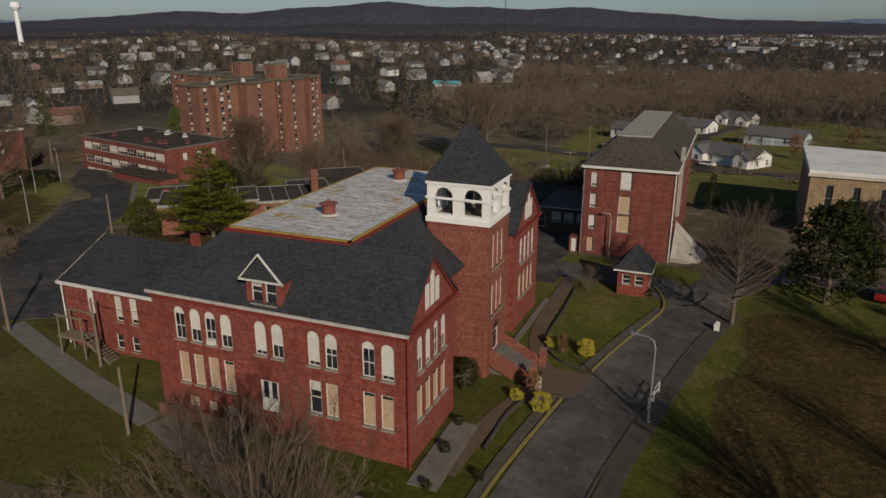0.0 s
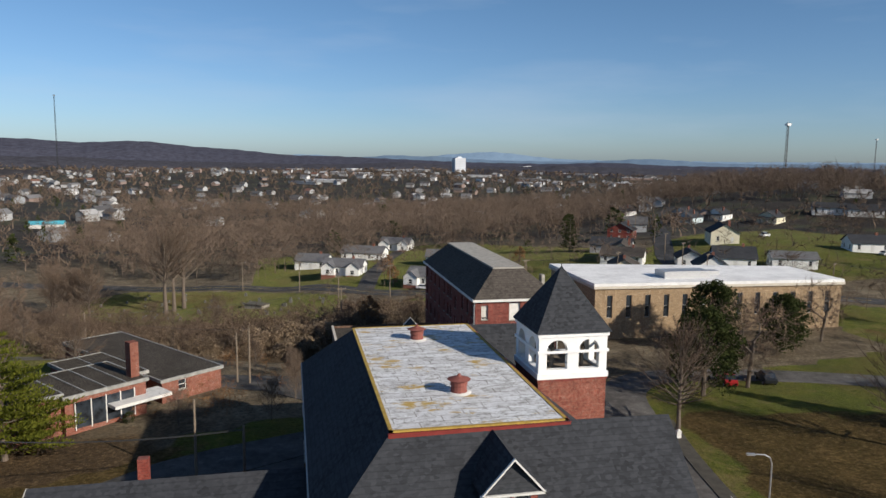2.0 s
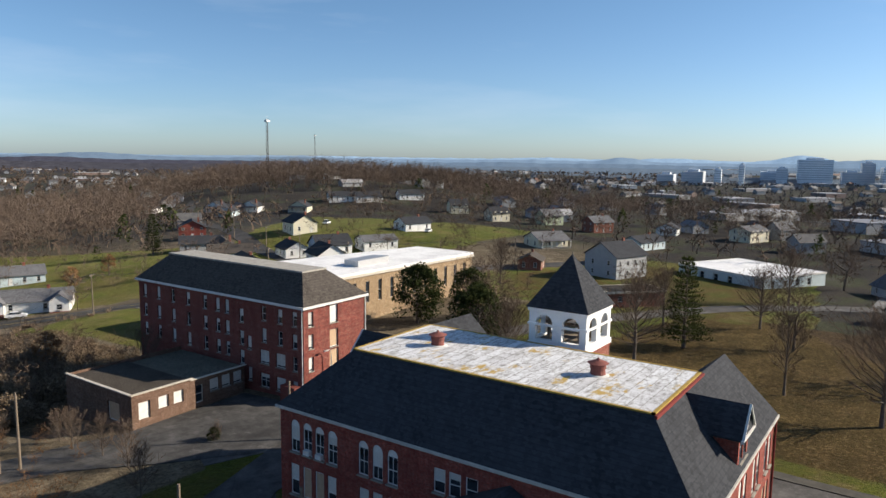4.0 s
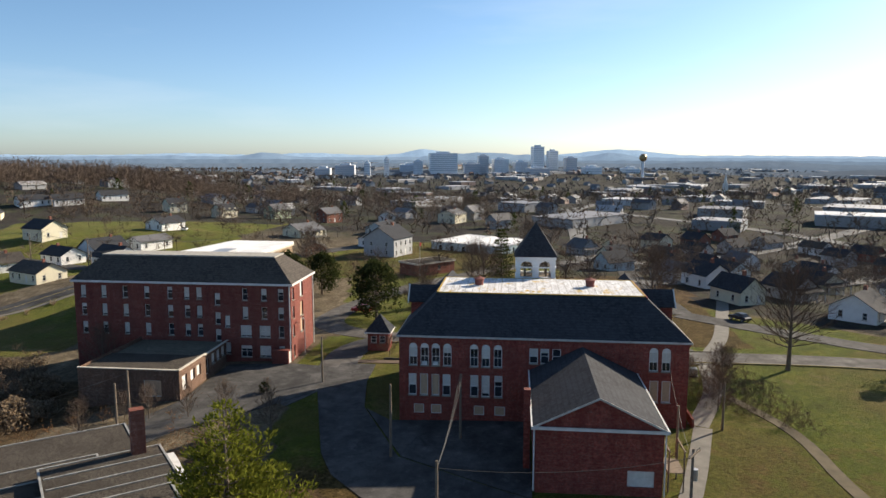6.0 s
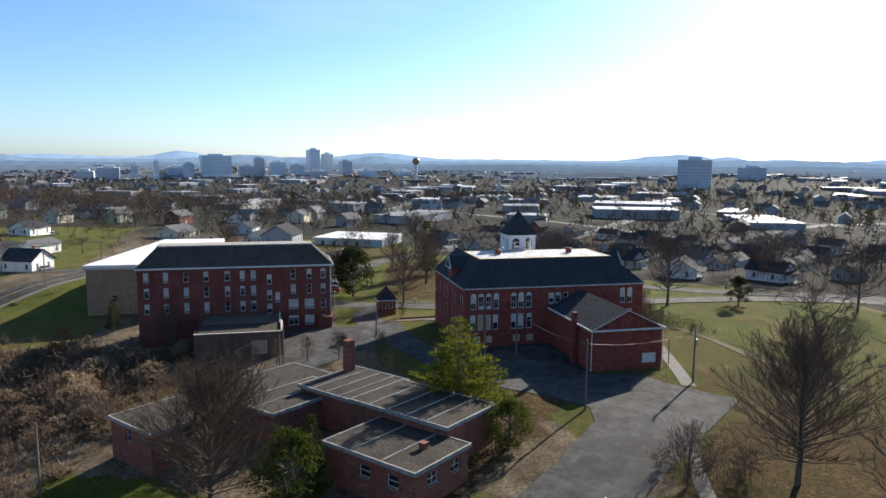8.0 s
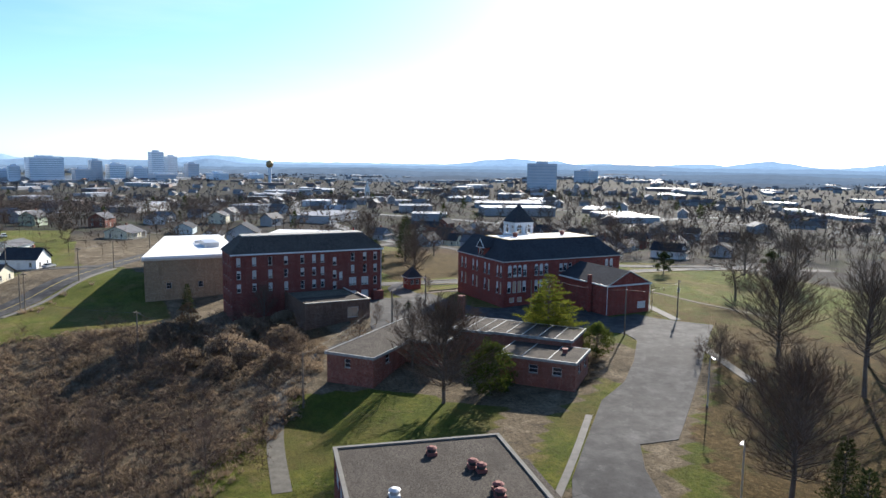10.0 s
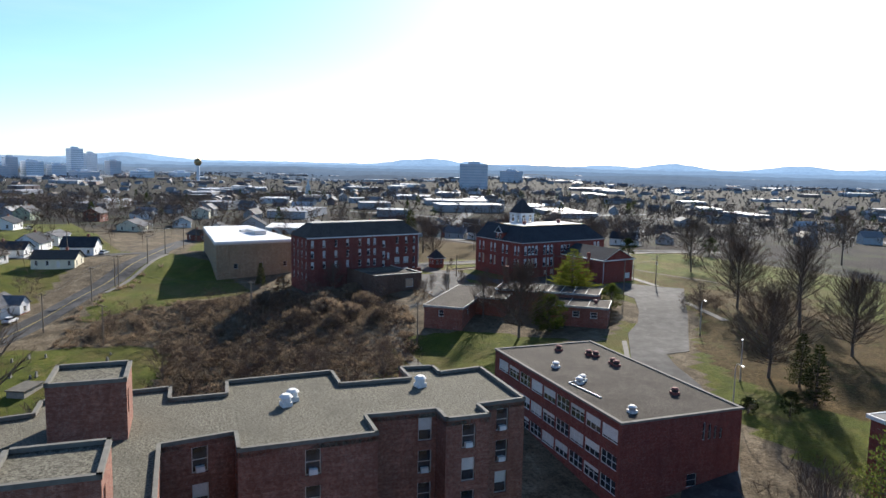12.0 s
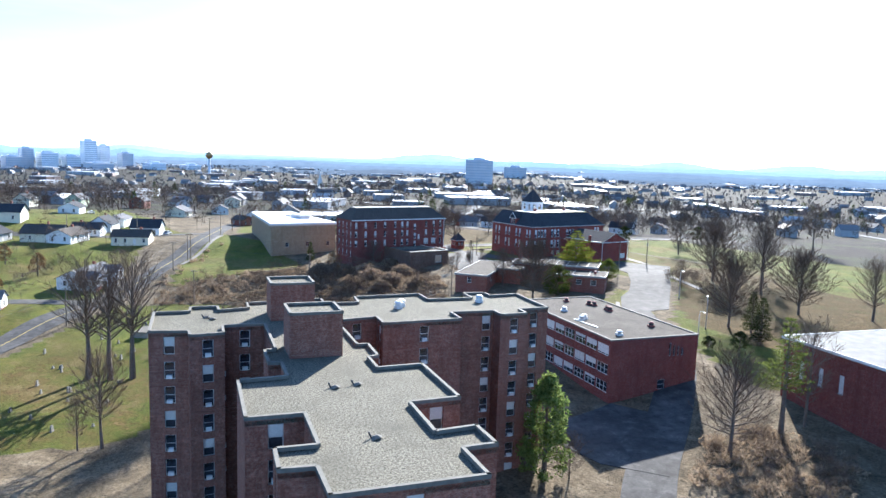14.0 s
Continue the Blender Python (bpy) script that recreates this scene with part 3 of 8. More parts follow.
zone[in_poly(GX, GY, [(-104, 62), (-67, 58), (-66, 24), (-112, 24)]), 1] = 0.62
zone[in_poly(GX, GY, [(-112, 72), (-100, 70), (-88, 54), (-86, 40), (-112, 34), (-124, 56)]), 1] = 1.0
zone[in_poly(GX, GY, [(-114, 78), (-100, 66), (-92, 50), (-112, 44), (-126, 58)]), 1] = 0.72
zone[in_poly(GX, GY, [(-7, 24), (74, 20), (68, 74), (2, 88)]), 1] = 0.84
zone[in_poly(GX, GY, [(-118, 94), (-104, 72), (-97, 62), (-112, 40), (-170, 30), (-190, 90), (-150, 106), (-132, 104)]), 1] = 0.74
zone[in_poly(GX, GY, [(-100, 97), (-84, 78), (-76, 72), (-66, 66), (-58, 84), (-66, 92), (-90, 100)]), 1] = 0.85
# litter mixed into the cemetery lawn stands in for shade under the tree crowns
zone[in_poly(GX, GY, [(-112, 222), (-96, 204), (-66, 204), (-62, 236), (-98, 254), (-110, 244)]), 1] = 0.52
zone[in_poly(GX, GY, [(62, 60), (140, 66), (140, 110), (92, 136), (64, 124)]), 1] = 0.6
attr = gmesh.color_attributes.new("zone", "FLOAT_COLOR", "POINT")
attr.data.foreach_set("color", zone.reshape(-1))
tagged(new("ground", gmesh), "winter grass, dry brush and leaf litter on sloping land", "ground", kind="structure")


def ribbon(name, pts, width, material, label, lift=0.06, kind="structure", category="road", deep=0.3, step=3.0):
    """A road or path of a width along a line, draped over the land, with an edge of its own."""
    fine = []
    for (xa, ya), (xb, yb) in zip(pts, pts[1:]):
        n = max(1, int(math.hypot(xb - xa, yb - ya) / step))
        fine += [(xa + (xb - xa) * k / n, ya + (yb - ya) * k / n) for k in range(n)]
    fine.append(pts[-1])
    for _ in range(3):
        fine = [fine[0]] + [tuple(np.mean(fine[k - 1 : k + 2], 0)) for k in range(1, len(fine) - 1)] + [fine[-1]]
    m, rows = Mesh(), []
    for k, (x, y) in enumerate(fine):
        xa, ya = fine[max(0, k - 1)]
        xb, yb = fine[min(len(fine) - 1, k + 1)]
        d = math.hypot(xb - xa, yb - ya) or 1
        nxn, nyn = -(yb - ya) / d, (xb - xa) / d
        row = []
        for s in (-0.5, -0.17, 0.17, 0.5):
            px, py = x + nxn * width * s, y + nyn * width * s
            row.append((px, py, ground_z(px, py) + lift))
        rows.append(row)
    for a, b in zip(rows, rows[1:]):
        for k in range(3):
            m.face(a[k], b[k], b[k + 1], a[k + 1])
        for k in (0, 3):
            lo = [(p[0], p[1], p[2] - deep) for p in (a[k], b[k])]
            m.face(*((a[k], lo[0], lo[1], b[k]) if k == 0 else (b[k], lo[1], lo[0], a[k])))
    return tagged(new(name, m.data(name, material)), label, category, kind=kind)


def sheet(name, poly, material, label, lift=0.05, category="pavement", step=2.0):
    """A paved area inside an outline, draped over the land."""
    xs, ys = [p[0] for p in poly], [p[1] for p in poly]
    bm = bmesh.new()
    bm.faces.new([bm.verts.new((x, y, 0)) for x, y in poly])
    for axis, lo, hi in ((0, min(xs), max(xs)), (1, min(ys), max(ys))):
        for c in np.arange(lo + step, hi, step):
            co = (c, 0, 0) if axis == 0 else (0, c, 0)
            no = (1, 0, 0) if axis == 0 else (0, 1, 0)
            bmesh.ops.bisect_plane(bm, geom=bm.verts[:] + bm.edges[:] + bm.faces[:], plane_co=co, plane_no=no)
    for v in bm.verts:
        v.co.z = ground_z(v.co.x, v.co.y) + lift
    edge = bmesh.ops.extrude_edge_only(bm, edges=[e for e in bm.edges if e.is_boundary])
    for v in edge["geom"]:
        if isinstance(v, bmesh.types.BMVert):
            v.co.z -= 0.3
    me = bpy.data.meshes.new(name)
    bm.to_mesh(me)
    bm.free()
    me.materials.append(material)
    return tagged(new(name, me), label, category, kind="structure")


ribbon("road", [(-34, -60), (-22, -30), (-15.5, -4), (-13, 18), (-12.6, 44), (-10.7, 58), (-7.8, 72), (-4, 86), (-1, 98), (8, 104), (24, 101), (45, 92), (80, 70), (110, 40)], 6.2, DRIVE,
       "worn grey asphalt drive with cracks")
ribbon("road", [(-4, 86), (-12, 94), (-26, 92), (-40, 98)], 6.0, DRIVE, "asphalt lane between the brick halls", 0.07)
sheet("pavement", [(-21.6, 92.5), (-33.9, 93), (-55, 86.6), (-60.3, 84), (-71, 74.6), (-77.8, 69.6), (-82.9, 71.3), (-92.8, 81), (-99.4, 88.9), (-104, 97.4), (-123, 117.4), (-128.5, 121.5),
                   (-142, 128), (-146, 121), (-133.9, 112.4), (-125.3, 108.2), (-119.7, 103.9), (-120.7, 98.1), (-102.7, 75.1), (-93.7, 64.3), (-80.1, 47.3), (-75.1, 51.1), (-69.9, 54.3),
                   (-64.8, 55), (-64.8, 62.8), (-62.8, 66.4), (-55.7, 77.5), (-40.7, 84.6), (-30, 86.5), (-21.6, 86.8)][::-1], ASPHALT, "large worn asphalt yard behind the school building", 0.08)
sheet("pavement", [(-36, 93.2), (-24, 92.6), (-22.5, 100), (-23, 110.8), (-39.8, 110.8), (-46, 113.4), (-60, 117), (-68, 121), (-66, 114), (-50, 106.5), (-44, 100)], ASPHALT,
      "cracked asphalt court beside the garage", 0.1)
ribbon("road", [(-140, 121), (-152, 134), (-163, 150), (-171, 163), (-178, 173), (-200, 195)], 7, ASPHALT, "narrow asphalt lane past the classroom building", 0.07)
ribbon("road", [(130, 124), (90, 149), (46, 168), (30, 178), (10, 191.5), (-6, 202), (-26, 216.5), (-44, 234), (-58, 246), (-98, 262), (-150, 280)], 7.5, ASPHALT,
       "public asphalt street past small houses", 0.07)
ribbon("road", [(-25, 217), (-20, 240), (-9, 284), (6, 322)], 5.5, ASPHALT, "side street between the white houses", 0.09)
ribbon("pavement", [(52, 160), (28, 173), (8, 186.5)], 1.2, CONCRETE, "pale concrete kerb walk beside the street", 0.15, category="path")
ribbon("pavement", [(-126, 122), (-118, 113), (-108, 103)], 1.0, CONCRETE, "narrow concrete footpath beside the drive", 0.08, category="path")
ribbon("pavement", [(-92, 63), (-102, 68.2), (-110, 71)], 1.8, CONCRETE, "pale concrete slab path under the trees", 0.08, category="path")
ribbon("pavement", [(-107, 148), (-90, 145), (-74, 140), (-62, 133), (-56, 122)], 2.4, MOSSY, "old footpath up the brushy slope", 0.05, category="path")
ribbon("pavement", [(-44.5, 41.5), (-58, 45.5), (-73, 51)], 2.2, CONCRETE, "pale concrete footpath", 0.06, category="path")
ribbon("pavement", [(-44, 42), (-30, 36), (-15, 34), (0, 27), (60, 10)], 2.6, CONCRETE, "pale concrete footpath across the lawn", 0.06, category="path")
ribbon("pavement", [(-33, 35), (-45, 30), (-58, 31), (-80, 28)], 1.6, EARTH, "cracked footpath through leaves", 0.06, category="path")

sheet("pavement", [(-64.6, 62.75), (-45.15, 62.75), (-45.15, 80.3), (-41.2, 84.2), (-55.6, 77.2), (-62.6, 66.3)], ASPHALT, "old asphalt strip along the rear wall", 0.1)
sheet("pavement", [(-152.6, 152.5), (-154, 172), (-168, 171), (-176, 166), (-164, 149)], ASPHALT, "shaded asphalt court beside the tall dormitory", 0.1)

# ---- the old school building ----
EAVE, BASE, TOP = 8.85, -3.0, 13.35
WX, EX, SY0, NY1 = -45.05, -22.1, 43.7, 79.1
school = thing("school_building", "large red brick Victorian school with white bell tower", "building")
walls = Mesh()
SW, SE = (WX, SY0), (EX, SY0)


def row(us, w, z, h, kinds):
    kinds = kinds if isinstance(kinds, (list, tuple)) else [kinds] * len(us)
    return [(u, w, z, h, k) for u, k in zip(us, kinds)]


def shifted(xs, x0):
    return [x - x0 for x in xs]


south = row(shifted([-42.35, -40.8, -39.3, -37.8, -34.55, -33.0, -29.8, -28.3, -25.2, -23.65], WX), 1.05, 4.85, 2.85,
            ["arch", "arch blind 2", "arch unit", "arch blind 2", "arch blind 1", "arch blind 2", "arch blind 1", "arch blind 3", "arch", "arch blind 1"])
south += row(shifted([-42.35, -40.85, -39.35, -37.85], WX), 1.0, 0.95, 2.75, ["board", "board", "board", "board gap"])
south += row(shifted([-29.85, -28.4, -25.25, -23.75], WX), 1.05, 0.8, 2.8, ["blind 3", "board", "board gap", "board gap"])
south += [(11.0, 1.7, 0.0, 2.7, "twin door nosill"), (3.3, 0.9, -1.2, 0.9, "board nosill"), (5.2, 0.8, -1.2, 0.8, "board nosill"), (7.1, 0.8, -1.2, 0.8, "board nosill")]
facade(walls, school, SW, SE, BASE, EAVE, south, 0.17)
wing_e = row([1.6, 3.1, 4.6, 6.1], 0.95, 4.85, 2.85, ["arch blind 2", "arch blind 1", "arch", "arch blind 2"]) + row([1.5, 3.05, 4.55, 6.05], 1.0, 0.95, 2.7, "board gap")
facade(walls, school, SE, (EX, 52.6), BASE, EAVE, [(u + 0.6, *r) for u, *r in wing_e], 0.17)
wall(walls, (EX, 52.6), (-24.2, 52.6), BASE, EAVE)
wall(walls, (-24.2, 52.6), (-24.2, 58.9), BASE, EAVE)
wall(walls, (-24.2, 64.6), (-24.2, 69.9), BASE, EAVE)
wall(walls, (-24.2, 69.9), (EX, 69.9), BASE, EAVE)
facade(walls, school, (EX, 69.9), (EX, NY1), BASE, EAVE, [(u + 0.7, *r) for u, *r in wing_e], 0.17)
facade(walls, school, (EX, NY1), (WX, NY1), BASE, EAVE,
       row([2, 4, 8, 10, 14, 16, 20, 21.6], 1.05, 4.85, 2.85, "arch blind 2") + row([2, 4, 8, 10, 14, 16, 20, 21.6], 1.05, 0.8, 2.8, ["blind 2", "board"] * 4))
west_u = [NY1 - y for y in (77.3, 75.85, 74.45, 73.0, 69.65, 68.2, 66.7)]
west = row(west_u, 1.05, 4.95, 2.85, ["arch blind 2", "arch unit", "arch unit", "arch blind 3", "arch", "arch blind 2", "arch"])
west += row([NY1 - y for y in (77.4, 75.95, 74.5, 73.1, 69.6, 68.2, 66.6)], 1.0, 1.1, 2.75, ["blind 2", "board", "board", "blind 2", "blind 2", "blind 1", "blind 3"])
west += row([NY1 - y for y in (62.3, 60.95, 59.5)], 1.05, 5.6, 1.9, ["blind 2", "blind 3", "unit"]) + row([NY1 - y for y in (47.85, 46.35)], 1.05, 5.1, 2.9, "arch blind 2")
west += row([NY1 - y for y in (47.7, 46.25)], 1.05, 1.2, 2.7, "board")
west += row([NY1 - y for y in (76.6, 74.4, 69.0, 66.4)], 1.3, -1.3, 1.2, "board nosill")
facade(walls, school, (WX, NY1), SW, BASE, EAVE, west, 0.17)
part("wall", walls, BRICK, school, "red painted brick wall with rain streaks")
part("downpipe", Mesh().tube((EX + 0.1, SY0 - 0.12, EAVE - 0.4), (EX + 0.1, SY0 - 0.12, -2.2), 0.1, 0.1, 8), RED_TRIM, school, "dark red downpipe at the corner")
part("plinth_wall", Mesh().box(-44.6, 42.6, BASE, -37.0, 42.85, -0.95), BRICK_ROUGH, school)
# roof: hipped slopes up to a flat deck, two wings with gables to the east
D = dict(w=-40.35, e=-29.0, s=48.3, n=74.75)
OV = 0.22
ev = EAVE + 0.02
roof = Mesh()
roof.slab([(WX - OV, SY0 - OV, ev), (WX - OV, NY1 + OV, ev), (D["w"], D["n"], TOP), (D["w"], D["s"], TOP)][::-1], 0.18)
roof.slab([(WX - OV, SY0 - OV, ev), (D["w"], D["s"], TOP), (D["e"], D["s"], TOP), (EX + OV, 48.1, TOP), (EX + OV, SY0 - OV, ev)][::-1], 0.18)
roof.slab([(WX - OV, NY1 + OV, ev), (D["w"], D["n"], TOP), (D["e"], D["n"], TOP), (EX + OV, 74.45, TOP), (EX + OV, NY1 + OV, ev)], 0.18)
part("hip_roof", roof, SHINGLE, school, "dark grey shingle roof with hips")
rooe = Mesh()
rooe.slab([(D["e"], D["s"], TOP), (-23.5, 53.2, ev), (-23.5, 69.6, ev), (D["e"], D["n"], TOP)][::-1], 0.18)
rooe.slab([(D["e"], D["s"], TOP), (EX + OV, 48.1, TOP), (EX + OV, 53.1, ev), (-23.7, 53.1, ev)], 0.18)
rooe.slab([(D["e"], D["n"], TOP), (EX + OV, 74.45, TOP), (EX + OV, 69.6, ev), (-23.7, 69.6, ev)][::-1], 0.18)
part("east_roof", rooe, SHINGLE, school)
deck = Mesh()
deck.prism([(D["w"], D["s"]), (D["e"], D["s"]), (D["e"], D["n"]), (D["w"], D["n"])], TOP - 0.1, TOP + 0.06)
part("roof_deck", deck, DECK, school, "flat worn silver-grey roof deck with lichen")
rim = Mesh()
for a, b in (((D["w"], D["s"]), (D["e"], D["s"])), ((D["e"], D["s"]), (D["e"], D["n"])), ((D["e"], D["n"]), (D["w"], D["n"])), ((D["w"], D["n"]), (D["w"], D["s"]))):
    rim.box(min(a[0], b[0]) - 0.12, min(a[1], b[1]) - 0.12, TOP - 0.02, max(a[0], b[0]) + 0.12, max(a[1], b[1]) + 0.12, TOP + 0.1)
part("deck_edge", rim, LICHEN, school, "edge of the deck overgrown with yellow lichen")
red = Mesh()
red.box(D["w"] - 0.2, D["s"] - 0.32, TOP - 0.4, D["e"] + 0.2, D["s"] - 0.14, TOP - 0.02)
red.box(D["e"] + 0.14, D["s"] - 0.2, TOP - 0.4, D["e"] + 0.3, D["n"], TOP - 0.02)
part("deck_fascia", red, RED_TRIM, school)
cor = Mesh()
cor.box(WX - 0.32, SY0 - 0.32, EAVE - 0.26, EX + 0.3, SY0 - 0.14, EAVE - 0.02)
cor.box(WX - 0.32, SY0 - 0.14, EAVE - 0.26, WX - 0.14, NY1 + 0.14, EAVE - 0.02)
cor.box(WX - 0.32, NY1 + 0.14, EAVE - 0.26, EX + 0.3, NY1 + 0.32, EAVE - 0.02)
part("cornice", cor, TRIM, school, "weathered white wooden cornice and gutter")
redc = Mesh().box(WX - 0.1, SY0 - 0.12, EAVE - 0.62, EX + 0.1, SY0 - 0.01, EAVE - 0.26)
part("red_frieze", redc, RED_TRIM, school)


def gable(y0, y1):
    m = Mesh()
    yc = (y0 + y1) / 2
    m.face((EX, y0, EAVE - 0.02), (EX, y1, EAVE - 0.02), (EX, yc, TOP - 0.12))
    m.box(EX - 0.4, y0, EAVE - 0.3, EX - 0.02, y1, EAVE - 0.02)
    part("gable_wall", m, BRICK, school)
    r = Mesh()
    for s, ya in ((1, y0 - 0.3), (-1, y1 + 0.3)):
        p, q = Vector((EX + 0.02, ya, ev - 0.20)), Vector((EX + 0.02, yc, TOP - 0.14))
        d = Vector((0.16, 0, 0))
        dn = Vector((0, 0, -0.26))
        a, b, c, e = p, q, q + dn, p + dn
        r.face(a + d, b + d, c + d, e + d), r.face(a, e, c, b), r.face(a, b, b + d, a + d), r.face(e, e + d, c + d, c)
    r.box(EX + 0.02, y0 - 0.3, ev - 0.32, EX + 0.3, y1 + 0.3, ev - 0.1)
    part("red_bargeboard", r, RED_TRIM, school, "dark red painted gable trim")
    for k, (u, h) in enumerate(((-0.95, 1.9), (0, 2.7), (0.95, 1.9))):
        put_window(school, (EX, y0), (EX, y1), (y1 - y0) / 2 + u, EAVE + 0.55, 0.62, h, "arch white nosill" if k == 1 else "white nosill", 0.02)


gable(SY0, 52.6)
gable(69.9, NY1)


def dormer(x, y, out):
    """A brick dormer with a hipped cap and two windows; out: the way it faces, -1 to the south or +1 to the north."""
    d = part("dormer", Mesh().box(-1.55, 0.05, EAVE - 0.4, -1.5, 3.2, EAVE + 2.3).box(1.5, 0.05, EAVE - 0.4, 1.55, 3.2, EAVE + 2.3), BRICK, school, "brick dormer with two windows")
    d.matrix_basis = pose(x, y, 0, 0, 0, 0 if out < 0 else 180)
    f = Mesh()
    wall(f, (-1.55, 0.0), (1.55, 0.0), EAVE - 0.4, EAVE + 2.3, [(0.95, 1.0, EAVE + 0.3, EAVE + 2.15), (2.2, 1.0, EAVE + 0.3, EAVE + 2.15)], 0.2)
    part("dormer_front", f, BRICK, d)
    for u in (0.95, 2.2):
        put_window(d, (-1.55, 0.0), (1.55, 0.0), u, EAVE + 0.3, 1.0, 1.85, "blind 3" if u < 1 else "plain", 0.2)
    r = Mesh()
    z, zt = EAVE + 2.3, EAVE + 4.35
    r.slab([(-1.9, -0.35, z), (0, -0.3, zt), (0, 4.5, zt), (-1.9, 3.0, z)][::-1], 0.12)
    r.slab([(1.9, -0.35, z), (0, -0.3, zt), (0, 4.5, zt), (1.9, 3.0, z)], 0.12)
    part("dormer_roof", r, SHINGLE, d)
    part("dormer_gable", Mesh().slab([(-1.75, -0.28, z), (1.75, -0.28, z), (0, 0.05, zt - 0.15)], 0.05), SHINGLE, d)
    w = Mesh()
    for s in (-1, 1):
        a, b = Vector((s * 1.95, -0.42, z - 0.05)), Vector((0, -0.42, zt + 0.05))
        dn, dy = Vector((0, 0, -0.14)), Vector((0, 0.16, 0))
        w.face(a, b, b + dn, a + dn), w.face(a, a + dy, b + dy, b), w.face(a + dn, b + dn, b + dn + dy, a + dn + dy), w.face(a + dy, a + dn + dy, b + dn + dy, b + dy)
    w.box(-1.95, -0.42, z - 0.13, 1.95, -0.2, z)
    part("dormer_trim", w, WHITE, d, "white painted dormer trim")


dormer(-34.0, SY0 + 0.12, -1)
dormer(-34.0, NY1 - 0.12, 1)


def vent(x, y):
    v = thing("roof_vent", "rusty red round metal roof ventilator on the deck", "vent", pose(x, y, TOP + 0.06), "roof ventilators")
    part("vent_base", Mesh().tube((0, 0, 0), (0, 0, 0.55), 0.62, 0.55, 16), RUST, v)
    part("vent_drum", Mesh().tube((0, 0, 0.55), (0, 0, 0.95), 0.62, 0.62, 16), RUST, v)
    part("vent_cap", Mesh().tube((0, 0, 0.98), (0, 0, 1.2), 0.85, 0.25, 16).tube((0, 0, 1.2), (0, 0, 1.4), 0.2, 0.05, 8), RUST, v)
    part("vent_skirt", Mesh().tube((0, 0, -0.04), (0, 0, 0.1), 1.0, 0.7, 16), WHITE, v)


vent(-34.6, 54.6)
vent(-35.0, 69.6)
# bell tower
TX0, TX1, TY0, TY1 = -27.1, -21.3, 58.85, 64.6
tw = Mesh()
T = [(TX0, TY0), (TX1, TY0), (TX1, TY1), (TX0, TY1)]
tower = part("bell_tower", Mesh().box(TX0 - 0.08, TY0 - 0.08, 12.35, TX1 + 0.08, TY1 + 0.08, 12.6), BRICK, school, "square brick bell tower with white belfry")
wall(tw, T[0], T[1], BASE, 12.6)
facade(tw, tower, T[1], T[2], BASE, 12.6, row([1.6, 2.85, 4.1], 0.9, 3.6, 3.3, "arch blind 1") + row([1.6, 2.85, 4.1], 0.85, 8.2, 3.3, "white") + [(2.85, 1.9, -0.3, 3.0, "arch dark door nosill")])
wall(tw, T[2], T[3], BASE, 12.6)
wall(tw, T[3], T[0], BASE, 12.6)
part("tower_wall", tw, BRICK_ROUGH, tower, "bare red brick tower wall")
bel = Mesh()
for a, b in zip(T, T[1:] + T[:1]):
    n = (Vector(b) - Vector(a)).length
    wall(bel, a, b, 12.6, 16.3, [(n / 2 - 1.35, 1.75, 13.3, 15.7, True), (n / 2 + 1.35, 1.75, 13.3, 15.7, True)], 0.5)
TI = [(TX0 + 0.5, TY0 + 0.5), (TX0 + 0.5, TY1 - 0.5), (TX1 - 0.5, TY1 - 0.5), (TX1 - 0.5, TY0 + 0.5)]
for a, b in zip(TI, TI[1:] + TI[:1]):
    n = (Vector(b) - Vector(a)).length
    wall(bel, a, b, 12.6, 16.3, [(n / 2 - 1.35, 1.75, 13.3, 15.7, True), (n / 2 + 1.35, 1.75, 13.3, 15.7, True)], 0.0)
part("belfry", bel.weld(), BELFRY_WHITE, tower, "white painted belfry with paired arched openings")
bt = Mesh()
for x0, y0, x1, y1 in ((TX0 - 0.12, TY0 - 0.12, TX1 + 0.12, TY0), (TX0 - 0.12, TY1, TX1 + 0.12, TY1 + 0.12), (TX0 - 0.12, TY0, TX0, TY1), (TX1, TY0, TX1 + 0.12, TY1)):
    for z0, z1 in ((12.55, 13.0), (14.65, 14.85), (15.95, 16.35)):
        bt.box(x0, y0, z0, x1, y1, z1)
part("belfry_moulding", bt, BELFRY_WHITE, tower)
part("belfry_floor", Mesh().box(TX0 + 0.5, TY0 + 0.5, 12.5, TX1 - 0.5, TY1 - 0.5, 13.1), WOOD, tower)
fr = Mesh()
for x in (TX0 + 1.6, TX1 - 1.6):
    fr.box(x - 0.12, TY0 + 1.2, 13.1, x + 0.12, TY0 + 1.45, 15.3).box(x - 0.12, TY1 - 1.45, 13.1, x + 0.12, TY1 - 1.2, 15.3).box(x - 0.14, TY0 + 1, 14.6, x + 0.14, TY1 - 1, 14.85)
fr.box(TX0 + 1, 61.6, 14.85, TX1 - 1, 61.85, 15.1)
part("bell_frame", fr, WOOD, tower, "grey timber bell frame")
ap = (-24.3, 61.7, 21.25)
rt = Mesh()
C = [(TX0 - 0.3, TY0 - 0.3, 16.3), (TX1 + 0.3, TY0 - 0.3, 16.3), (TX1 + 0.3, TY1 + 0.3, 16.3), (TX0 - 0.3, TY1 + 0.3, 16.3)]
for a, b in zip(C, C[1:] + C[:1]):
    rt.face(a, b, ap)
rt.face(*C[::-1])
part("tower_roof", rt, SHINGLE, tower, "steep dark pyramid roof")
